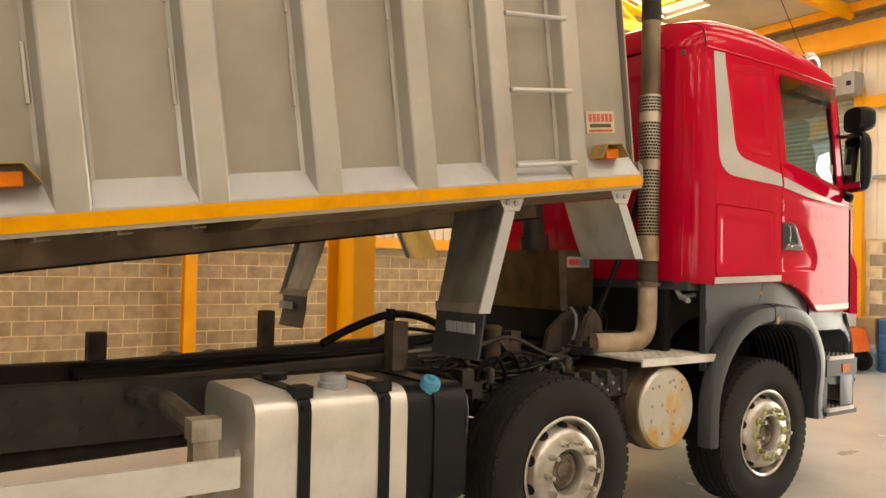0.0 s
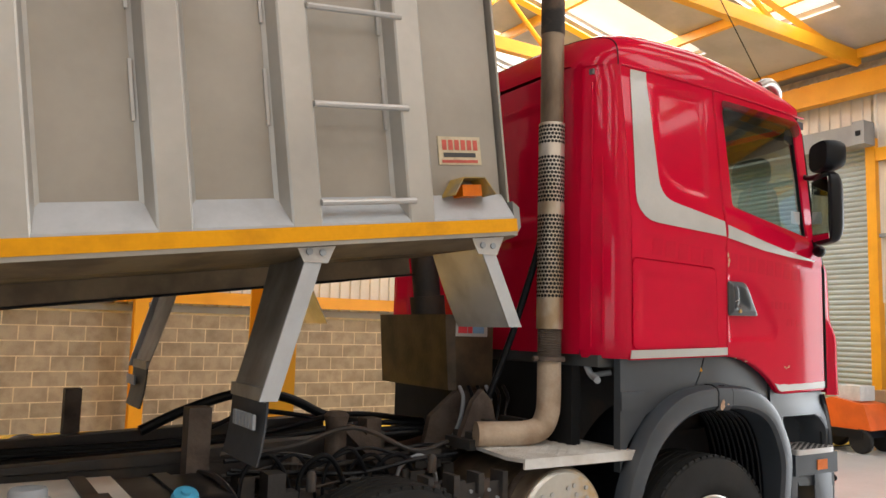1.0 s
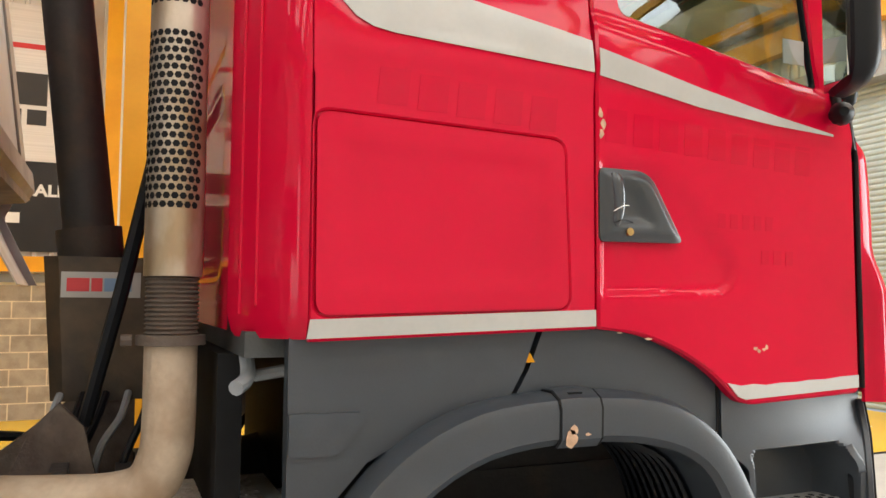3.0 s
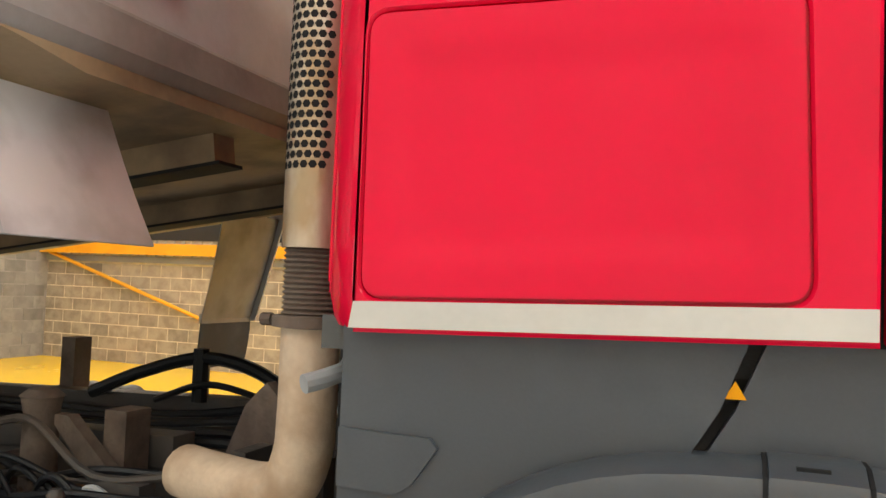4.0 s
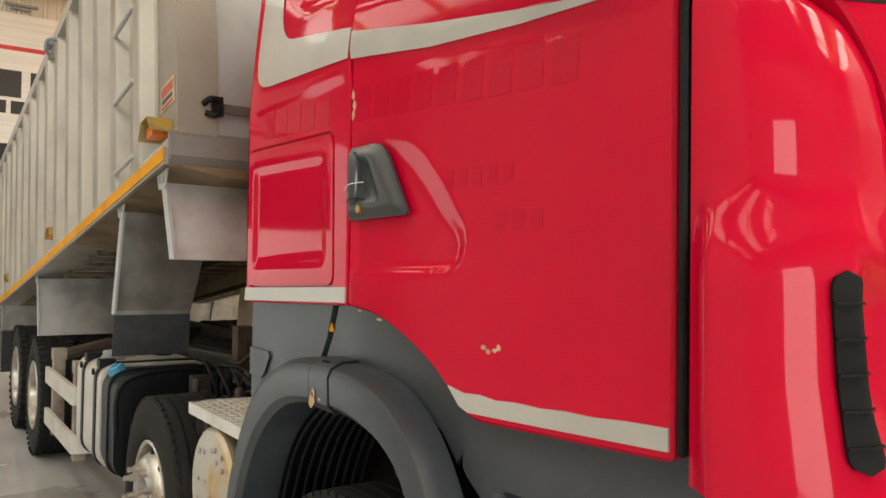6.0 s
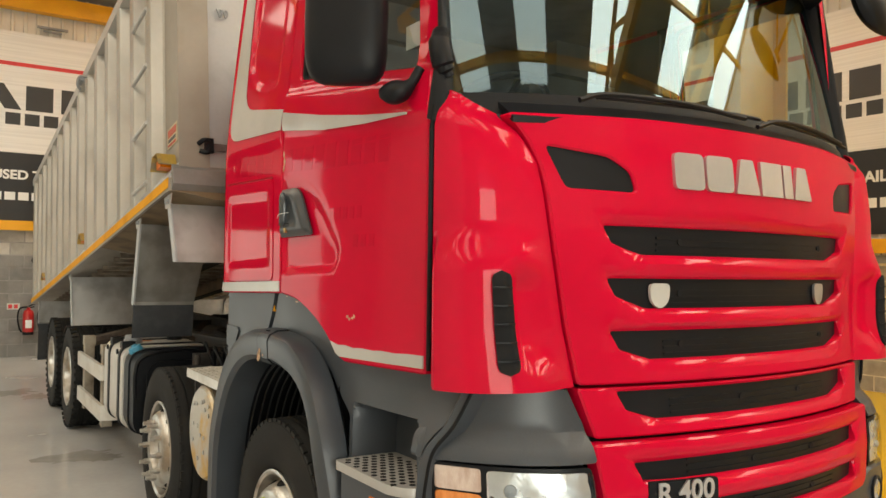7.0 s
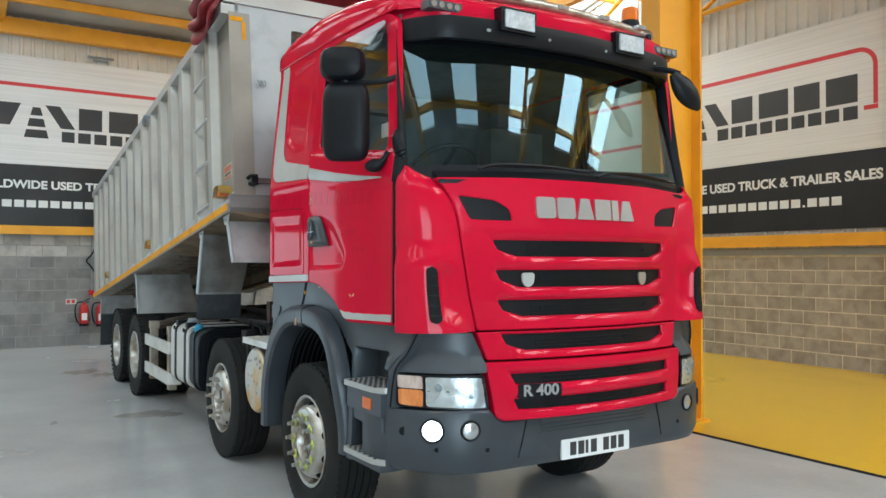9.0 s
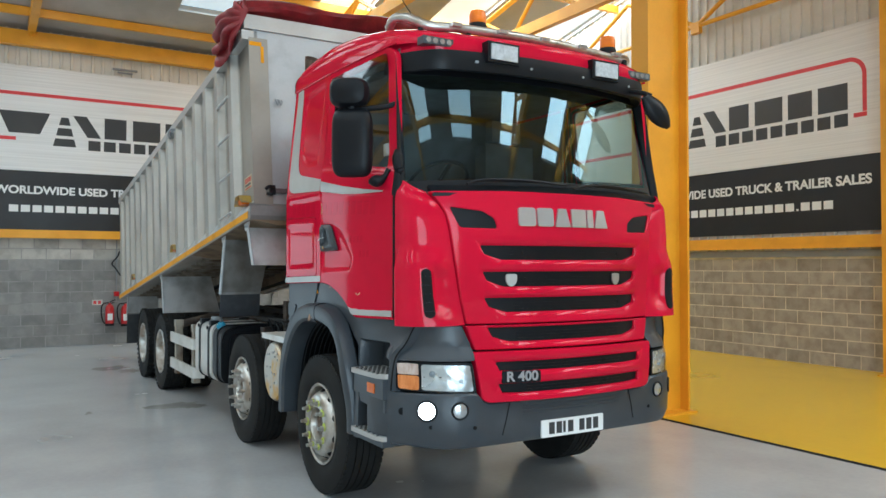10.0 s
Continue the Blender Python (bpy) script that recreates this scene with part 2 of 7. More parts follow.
M_BLACKP = material("black plastic", (0.008, 0.009, 0.0115), 0.42, 0, 0.1, 4, 150, 0.1, dist=0.002, spec=0.22)
M_RUBBER = material("tyre rubber", (0.016, 0.0155, 0.015), 0.72, 0, 0.15, 4, 60, 0.15, (0.026, 0.025, 0.023), (0.5, 0.7), dist=0.003, spec=0.2)
M_ALU = material("mill aluminium", (0.36, 0.33, 0.285), 0.5, 0.35, 0.05, 1.6, 25, 0.05, (0.29, 0.26, 0.22), (0.4, 0.7), rvary=0.14)
M_ALU2 = material("bright aluminium", (0.50, 0.49, 0.47), 0.42, 0.45, 0.05, 3, 60, 0.05, (0.48, 0.46, 0.44), rvary=0.14)
M_CHROME = material("polished rim alloy", (0.56, 0.54, 0.50), 0.34, 0.8, 0.08, 7, 60, 0.08, (0.34, 0.28, 0.22), (0.46, 0.66))
M_CHASSIS = material("grimy chassis paint", (0.042, 0.038, 0.036), 0.62, 0.1, 0.15, 5, 50, 0.2, (0.095, 0.064, 0.043), (0.5, 0.75))
M_RUST = material("rusty steel", (0.13, 0.10, 0.08), 0.8, 0.2, 0.18, 7, 70, 0.3, (0.07, 0.05, 0.042))
M_EXH = material("heat stained exhaust steel", (0.26, 0.20, 0.14), 0.5, 0.6, 0.12, 5, 50, 0.14, (0.09, 0.06, 0.042), (0.42, 0.68), stretch=(1, 1, 0.4))
M_FLAP = material("scuffed black rubber", (0.030, 0.034, 0.040), 0.6, 0, 0.12, 9, 60, 0.15, (0.052, 0.056, 0.062), (0.50, 0.72), dist=0.003)
M_YTAPE = material("yellow marking tape", (0.80, 0.35, 0.002), 0.6, 0, 0.08, 5, 50, 0.05, (0.60, 0.25, 0.004), (0.5, 0.75), spec=0.2)
M_DARK = material("dark interior", (0.012, 0.012, 0.013), 0.8, 0, 0.1, 4, 50, 0.05, spec=0.2)
M_GLASS = glass("cab glass", base=0.11, sheen=(0.75, 0.85, 0.9))
M_SCREEN = glass("windscreen glass", (0.44, 0.52, 0.49), 0.0, 0.105, (0.46, 0.62, 0.70))
M_COVER = glass("clear lamp cover", (0.88, 0.91, 0.92), 0.03, 0.06)
M_REFLECT = material("lamp reflector", (0.78, 0.80, 0.82), 0.28, 0.7, 0.08, 5, 60, 0.1, (0.58, 0.60, 0.62), rvary=0.08)
M_TINT = glass("tinted plastic", (0.30, 0.31, 0.30), 0.02)
M_SKYL = glow("rooflight sheet", (0.90, 0.96, 1.0), 0.5)

# ---- the hall ----
XB, XF, YR, YN = -12.4, 9.6, 8.8, -11.0      # back, front, far side and near side walls
RIDGE_X, EAVE_Z, RIDGE_Z = -1.4, 6.5, 8.6


def roof_z(x):
    return RIDGE_Z - (RIDGE_Z - EAVE_Z) * abs(x - RIDGE_X) / 11.0


bm = bmesh.new()
box(bm, XB - 0.3, XF + 0.3, YN - 0.3, YR + 0.3, -0.2, 0.0)
structure("floor", bm, M_FLOOR, "grey painted concrete floor with a worn sheen", "floor")
bm = bmesh.new()
box(bm, XB, XF, 3.12, YR, 0.0, 0.004)
structure("floor_yellow_bay", bm, M_YFLOOR, "glossy yellow painted floor bay", "floor")
bm = bmesh.new()
box(bm, XB, XF, 3.05, 3.12, 0.0, 0.003)
structure("floor_joint", bm, M_DARK, "dark seam along the yellow floor", "floor")


def cladding(a, b, z0, z1, place, pitch=0.2, depth=0.035):
    """A profiled sheet from a to b along a wall; place(u, d, z) sets a point."""
    bm = bmesh.new()
    u, prof = a, []
    while u < b:
        for du, d in ((0, 0), (0.13, 0), (0.145, depth), (0.185, depth)):
            if u + du <= b:
                prof.append((u + du, d))
        u += pitch
    lo = [bm.verts.new(place(p, d, z0)) for p, d in prof]
    hi = [bm.verts.new(place(p, d, z1)) for p, d in prof]
    for i in range(len(prof) - 1):
        bm.faces.new((lo[i], lo[i + 1], hi[i + 1], hi[i]))
    return bm


# far side wall: block base, grey flashing, yellow rail, banner, sheeting above
bm = bmesh.new()
box(bm, XB, XF, YR, YR + 0.25, 0, 9.0)
wall_far = structure("wall_north", bm, M_MORTAR, "concrete block wall with sheeting above", "wall")
structure("cladding_north", cladding(XB, XF, 1.95, 8.8, lambda u, d, z: (u, YR - 0.02 - d, z)), M_CLAD, "pale profiled wall sheeting", "wall cladding")
structure("rail_north", bbox(XB, XF, YR - 0.16, YR - 0.065, 2.0, 2.175, 0.008), M_STEEL_Y, "yellow painted steel wall rail", "rail")
structure("rail_lip_north", bbox(XB, XF, YR - 0.22, YR - 0.165, 1.97, 2.05, 0.006), M_STEEL_Y, "yellow steel rail edge", "rail")
structure("flashing_north", bbox(XB, XF, YR - 0.06, YR - 0.01, 1.83, 1.94, 0.004), M_GREYTRIM, "grey flashing strip over the blockwork", "trim")
# back wall
bm = bmesh.new()
box(bm, XB - 0.25, XB, YN, -9.0, 0, 6.6)
box(bm, XB - 0.25, XB, -9.0, -5.0, 4.3, 6.6)
box(bm, XB - 0.25, XB, -5.0, YR, 0, 6.6)
wall_back = structure("wall_west", bm, M_MORTAR2, "grey painted concrete block wall with an open doorway", "wall")
structure("cladding_west", cladding(-5.0, YR, 2.5, 6.7, lambda u, d, z: (XB + 0.02 + d, u, z)), M_CLAD, "pale profiled wall sheeting", "wall cladding")
structure("rail_west", bbox(XB + 0.065, XB + 0.16, -4.9, YR - 0.25, 2.235, 2.405, 0.008), M_STEEL_Y, "yellow painted steel wall rail", "rail")
structure("eaves_beam_west", bbox(XB + 0.1, XB + 0.3, YN, YR, 6.12, 6.42, 0.01), M_STEEL_Y, "orange painted eaves beam", "beam")
# front wall with a roller shutter door
bm = bmesh.new()
box(bm, XF, XF + 0.25, YN, -5.2, 0, 7.0)
box(bm, XF, XF + 0.25, -5.2, -1.0, 4.65, 7.0)
box(bm, XF, XF + 0.25, -1.0, 3.1, 0, 7.0)
box(bm, XF, XF + 0.25, 3.1, 7.6, 5.0, 7.0)
box(bm, XF, XF + 0.25, 7.6, YR, 0, 7.0)
wall_front = structure("wall_east", bm, M_MORTAR, "front wall with an open doorway and a shutter opening", "wall")
structure("cladding_east", cladding(-1.0, 3.0, 2.3, 6.4, lambda u, d, z: (XF - 0.02 - d, u, z)), M_CLAD, "pale profiled wall sheeting", "wall cladding")
structure("cladding_east_top", cladding(3.05, YR, 5.35, 6.4, lambda u, d, z: (XF - 0.02 - d, u, z)), M_CLAD, "pale profiled wall sheeting", "wall cladding")
shutter = empty("door_1", "closed grey roller shutter door", "roller shutter", "", "structure")
z = 0.02
while z < 4.98:
    bm = bmesh.new()
    prism(bm, [(XF + 0.04, z), (XF + 0.02, z + 0.03), (XF + 0.02, z + 0.06), (XF + 0.04, z + 0.088), (XF + 0.06, z + 0.088), (XF + 0.06, z)], 'y', 3.12, 7.6)
    part("slat", bm, M_SHUT, shutter, "", 0)
    z += 0.09
structure("shutter_housing", bbox(XF - 0.35, XF - 0.01, 3.12, 7.6, 4.98, 5.34, 0.01), M_GREYTRIM, "grey shutter housing", "shutter housing")
structure("door_post", bbox(XF - 0.16, XF - 0.002, 2.94, 3.1, 0, 5.1, 0.006), M_STEEL_Y, "yellow steel door post", "post")
structure("wall_rail_east", bbox(XF - 0.14, XF - 0.06, YN, 2.94, 4.7, 4.92, 0.006), M_STEEL_Y, "yellow steel wall rail", "rail")
structure("sheeting_rail_east", bbox(XF - 0.10, XF - 0.06, -0.9, 2.94, 3.4, 3.46, 0.004), M_GREYTRIM, "grey sheeting rail", "rail")
structure("eaves_beam_east", bbox(XF - 0.35, XF - 0.15, YN, YR, 5.85, 6.25, 0.01), M_STEEL_Y, "orange painted eaves beam", "beam")
bm = bmesh.new()
box(bm, XB, XF, YN - 0.25, YN, 0, 9.0)
structure("wall_south", bm, M_CLAD, "pale sheeted wall closing the hall", "wall")
for x, y, turn, share in ((XF + 0.1, -3.1, 90, 1.9), (XB - 0.1, -7.0, -90, 0.55)):
    la = bpy.data.lights.new("doorway_daylight", 'AREA')
    la.shape, la.size, la.size_y = 'RECTANGLE', 4.2, 3.9
    la.energy, la.color = DOOR_W * share, (0.93, 0.97, 1.0)
    new("doorway_daylight", la).matrix_world = Matrix.Translation((x, y, 2.15)) @ Matrix.Rotation(radians(turn), 4, 'Y')

# ceiling: boards on a shallow pitch, with openings for the rooflights
SKY_Y = [-10.25, -7.7, -5.15, -2.6, -0.05, 2.5, 5.05, 7.6]
SKY_W = 1.1


def roof_sheet(bm, x0, x1, y0, y1):
    vs = [(x0, y0), (x1, y0), (x1, y1), (x0, y1)]
    lo = [bm.verts.new((x, y, roof_z(x))) for x, y in vs]
    hi = [bm.verts.new((x, y, roof_z(x) + 0.12)) for x, y in vs]
    bm.faces.new(lo)
    bm.faces.new(hi[::-1])
    for i in range(4):
        bm.faces.new((lo[i], hi[i], hi[(i + 1) % 4], lo[(i + 1) % 4]))


# The three-light bands beside the ridge are added out of view for extra light.
BANDS = [(XB - 0.3, -10.6, []), (-10.6, -6.2, SKY_Y), (-6.2, -5.6, []), (-5.6, -1.9, SKY_Y[:3]), (-1.9, RIDGE_X, []),
         (RIDGE_X, -0.9, []), (-0.9, 2.6, SKY_Y[:3]), (2.6, 3.2, []), (3.2, 7.8, SKY_Y), (7.8, XF + 0.3, [])]
bm = bmesh.new()
for sx0, sx1, lights in BANDS:
    y = YN - 0.3
    for sy in lights:
        roof_sheet(bm, sx0, sx1, y, sy)
        y = sy + SKY_W
    roof_sheet(bm, sx0, sx1, y, YR + 0.3)
structure("ceiling", bm, M_CEIL, "pale boarded ceiling between steel purlins", "ceiling")
for sx0, sx1, lights in BANDS:
    for sy in lights:
        bm = bmesh.new()
        roof_sheet(bm, sx0, sx1, sy, sy + SKY_W)
        bmesh.ops.translate(bm, verts=bm.verts[:], vec=(0, 0, 0.125))
        ob = part("rooflight", bm, M_SKYL, None, "", 0)
        tagged(ob, "translucent white rooflight sheet; those beside the ridge added unseen for light", "rooflight", "rooflights", "structure")
        cx, cy = (sx0 + sx1) / 2, sy + SKY_W / 2
        la = bpy.data.lights.new("daylight", 'AREA')
        la.shape, la.size, la.size_y = 'RECTANGLE', sx1 - sx0, SKY_W
        # Lamps over the far bay are set stronger to brighten the north wall.
        la.energy, la.color = ROOF_W * (2.0 if cy > 7 else 2.5 if cy > 2 else 0.85), (1.0, 0.985, 0.965)
        lo = new("daylight", la)
        sl = math.atan((RIDGE_Z - EAVE_Z) / 11.0) * (-1 if cx < RIDGE_X else 1)
        lo.matrix_world = Matrix.Translation((cx, cy, roof_z(cx) + 0.05)) @ Matrix.Rotation(sl, 4, 'Y')

# purlins and trusses
for k in range(11):
    x = XB + 1.0 + k * 2.05
    structure("purlin", bbox(x - 0.04, x + 0.04, YN, YR, roof_z(x) - 0.17, roof_z(x) - 0.01, 0), M_STEEL_Y, "orange steel roof purlin", "purlin")


def truss(y):
    t = empty("roof_truss", "orange painted lattice steel roof truss", "truss", "roof trusses", "structure")
    zc = 6.45
    part("bottom_chord", bbox(XB + 0.3, XF - 0.4, y - 0.07, y + 0.07, zc - 0.1, zc + 0.12, 0), M_STEEL_Y, t)
    for a, b in ((XB + 0.3, RIDGE_X), (RIDGE_X, XF - 0.4)):
        bm = bmesh.new()
        tube(bm, [(a, y, roof_z(a) - 0.2), (b, y, roof_z(b) - 0.2)], 0.07, 4)
        part("rafter", bm, M_STEEL_Y, t)
    n = 10
    for i in range(n):
        x0 = XB + 0.6 + i * 2.1
        x1 = x0 + 1.05
        for p, q in (((x0, zc), (x1, roof_z(x1) - 0.2)), ((x1, roof_z(x1) - 0.2), (x0 + 2.1, zc))):
            bm = bmesh.new()
            tube(bm, [(p[0], y, p[1]), (q[0], y, q[1])], 0.045, 6)
            part("brace", bm, M_STEEL_Y, t)


for y in (-8.5, -2.6, 3.05, 6.1):
    truss(y)


def column(x, y, h, w=0.42, d=0.3, foot=True):
    """A steel H column; its flanges face along x."""
    c = empty("steel_column", "yellow painted steel H section column", "column", "steel columns", "structure")
    part("flange", bbox(x - w / 2, x - w / 2 + 0.03, y - d / 2, y + d / 2, 0, h, 0.004), M_STEEL_Y, c)
    part("flange", bbox(x + w / 2 - 0.03, x + w / 2, y - d / 2, y + d / 2, 0, h, 0.004), M_STEEL_Y, c)
    part("web", bbox(x - w / 2 + 0.031, x + w / 2 - 0.031, y - 0.02, y + 0.02, 0, h, 0), M_STEEL_Y, c)
    if foot:
        part("base_plate", bbox(x - w / 2 - 0.06, x + w / 2 + 0.06, y - d / 2 - 0.05, y + d / 2 + 0.05, 0.004, 0.026, 0.003), M_STEEL_Y, c)
    return c


def column_y(x, y0, y1, h, w, plate=0.03):
    """A steel H column whose flanges face along y."""
    c = empty("steel_column", "yellow painted steel H section column", "column", "steel columns", "structure")
    part("flange", bbox(x - w / 2, x + w / 2, y0, y0 + plate, 0, h, 0.004), M_STEEL_Y, c)
    part("flange", bbox(x - w / 2, x + w / 2, y1 - plate, y1, 0, h, 0.004), M_STEEL_Y, c)
    part("web", bbox(x - 0.012, x + 0.012, y0 + plate + 0.001, y1 - plate - 0.001, 0, h, 0), M_STEEL_Y, c)
    part("base_plate", bbox(x - w / 2 - 0.06, x + w / 2 + 0.06, y0 - 0.05, y1 + 0.05, 0.004, 0.026, 0.003), M_STEEL_Y, c)
    return c


column_y(-0.87, 3.0, 3.64, 7.6, 0.26)
column_y(-1.12, 8.36, 8.56, 7.0, 0.2, 0.016)
structure("tie_beam_outer", bbox(0.65, 0.85, 4.06, YR - 0.1, 5.28, 5.5, 0.008), M_STEEL_Y, "yellow steel tie beam from column to wall", "beam")

# ---- the truck: wheels ----
R_W = 0.512


def tread_tyre(bm, c, side, w, r=R_W):
    """A tyre with sidewall bulge and grooves in its tread."""
    prof = [(0.292, -w / 2 + 0.03), (0.315, -w / 2 + 0.008), (0.38, -w / 2 - 0.004), (0.45, -w / 2 + 0.004), (0.492, -w / 2 + 0.012), (r - 0.012, -w / 2 + 0.022), (r - 0.002, -w / 2 + 0.04)]
    half = list(prof)
    for gx in (-0.075, -0.025):
        g = gx * w / 0.31
        half += [(r, g - 0.006), (r - 0.012, g - 0.004), (r - 0.012, g + 0.004), (r, g + 0.006)]
    prof = half + [(a, -b) for a, b in reversed(half)]
    lathe(bm, prof, c, 'y', 56)
    for e in (-1, 1):
        for i in range(60):
            m = Matrix.Translation(c) @ Matrix.Rotation(2 * math.pi * i / 60, 4, 'Y')
            y0, y1 = sorted((e * (w / 2 - 0.034), e * (w / 2 - 0.016)))
            box(bm, r - 0.016, r - 0.0015, y0, y1, -0.019, 0.019, m)


M_HUB = material("dull rusty hub steel", (0.24, 0.20, 0.165), 0.5, 0.6, 0.12, 12, 70, 0.15, (0.12, 0.085, 0.06), (0.42, 0.62))


def front_wheel(x, side, nut_colour, inset):
    """Steer axle wheel: its hub stands out past the rim. side: -1 right, 1 left."""
    w = empty("front_wheel", "black truck tyre on a silver alloy wheel with hub", "wheel", "truck wheels")
    yc = side * inset
    s = side
    bm = bmesh.new()
    tread_tyre(bm, (x, yc, R_W), side, 0.31)
    part("tyre", bm, M_RUBBER, w)
    bm = bmesh.new()
    lathe(bm, [(0.292, s * 0.13), (0.30, s * 0.145), (0.290, s * 0.150), (0.278, s * 0.142), (0.268, s * 0.095), (0.262, s * 0.078), (0.255, s * 0.084), (0.236, s * 0.138), (0.222, s * 0.160), (0.205, s * 0.170), (0.126, s * 0.172), (0.116, s * 0.150), (0.112, s * 0.10)], (x, yc, R_W), 'y', 48)
    rim = part("rim", bm, M_CHROME, w)
    for i in range(10):
        a = 2 * math.pi * (i + 0.5) / 10
        bm = bmesh.new()
        u = Vector((math.cos(a), 0, math.sin(a)))
        n = (u * 0.88 + Vector((0, s * 0.47, 0))).normalized()
        p = Vector((x, yc + s * 0.112, R_W)) + u * 0.2455
        tube(bm, [p - n * 0.02, p + n * 0.004], 0.031, 14)
        part("hand_hole", bm, M_DARK, rim)
    bm = bmesh.new()
    lathe(bm, [(0.113, s * 0.09), (0.108, s * 0.105), (0.098, s * 0.107), (0.090, s * 0.128), (0.066, s * 0.132), (0.060, s * 0.118), (0.045, s * 0.116), (0.040, s * 0.124), (0.001, s * 0.126)], (x, yc, R_W), 'y', 32)
    part("hub", bm, M_HUB, w, "dull rusty steel hub")
    for i in range(10):
        a = 2 * math.pi * i / 10
        p = Vector((x + math.cos(a) * 0.1675, yc + s * 0.170, R_W + math.sin(a) * 0.1675))
        bm = bmesh.new()
        tube(bm, [p, p + Vector((0, s * 0.035, 0))], 0.019, 6)
        tube(bm, [p + Vector((0, s * 0.036, 0)), p + Vector((0, s * 0.062, 0))], 0.013, 8)
        nut = part("wheel_nut", bm, M_CHROME, w)
        if nut_colour is not None:
            bm = bmesh.new()
            tube(bm, [p + Vector((0, s * 0.008, 0)), p + Vector((0, s * 0.016, 0))], 0.0235, 8)
            q = p + Vector((-math.sin(a), 0, math.cos(a))) * 0.038 + Vector((0, s * 0.012, 0))
            tube(bm, [p + Vector((0, s * 0.012, 0)), q], [0.016, 0.007], 4)
            part("nut_indicator", bm, nut_colour, w, "faded yellow wheel nut pointer")
    return w


def rear_wheel(x, side):
    """Drive axle pair of tyres with a dished rim."""
    w = empty("rear_wheel", "pair of chunky black truck tyres on a dished rim", "wheel", "truck wheels")
    s = side
    for k, yo in enumerate((1.13, 0.79)):
        bm = bmesh.new()
        tread_tyre(bm, (x, s * yo, R_W), side, 0.29)
        for i in range(44):
            a = 2 * math.pi * i / 44
            m = Matrix.Translation((x, s * yo, R_W)) @ Matrix.Rotation(-a, 4, 'Y')
            box(bm, R_W - 0.012, R_W + 0.006, 0.085, 0.145, -0.016, 0.016, m)
            box(bm, R_W - 0.012, R_W + 0.006, -0.145, -0.085, -0.016, 0.016, m)
        part("tyre", bm, M_RUBBER, w)
    bm = bmesh.new()
    lathe(bm, [(0.292, s * 0.13), (0.30, s * 0.14), (0.285, s * 0.145), (0.268, s * 0.13), (0.258, s * 0.02), (0.24, -s * 0.02), (0.19, -s * 0.01), (0.17, -s * 0.02), (0.13, -s * 0.02), (0.12, s * 0.05), (0.10, s * 0.06), (0.001, s * 0.06)], (x, s * 1.13, R_W), 'y', 40)
    part("rim", bm, M_CHROME, w)
    return w


M_NUT = material("faded yellow plastic", (0.60, 0.66, 0.13), 0.5, 0, 0.05, 3, 50, 0.02)
AX2, AX3, AX4 = -1.90, -5.62, -6.98
for s in (-1, 1):
    front_wheel(0.035, s, M_NUT, 1.03)
    front_wheel(AX2, s, None, 1.06)
    rear_wheel(AX3, s)
    rear_wheel(AX4, s)

# ---- the tipping body ----
TILT = radians(7.46)
BODY = Matrix.Translation((-1.43, 0, 2.196)) @ Matrix.Rotation(-TILT, 4, 'Y')
BL, BH, BW = 7.85, 1.62, 1.215      # length, height of the side above the yellow rave, half width of the sheet


def body_part(name, bm, mat, parent, label="", smooth=35):
    bmesh.ops.transform(bm, matrix=BODY, verts=bm.verts[:])
    return part(name, bm, mat, parent, label, smooth)


# Pale bluish tone holds the sky and doorway reflection on bare aluminium.
M_SHELF = material("pale aluminium with daylight in its tone", (0.47, 0.485, 0.50), 0.4, 0.3, 0.05, 4, 50, 0.05, (0.38, 0.39, 0.40), (0.5, 0.75))
# Ribs are coloured paler than the sheets for the light they face.
M_RIB = material("extruded aluminium rib, lit tone", (0.47, 0.455, 0.42), 0.36, 0.55, 0.05, 1.6, 25, 0.04, (0.35, 0.33, 0.30), (0.4, 0.7), rvary=0.1)
tipper = empty("tipper_body", "bare aluminium tipping body with ribbed sides, slightly raised", "tipper body")
RIBS = [-0.49, -1.00, -1.49, -1.995, -2.505, -3.02]
x = -3.53
while x > -BL + 0.2:
    RIBS.append(x)
    x -= 0.515
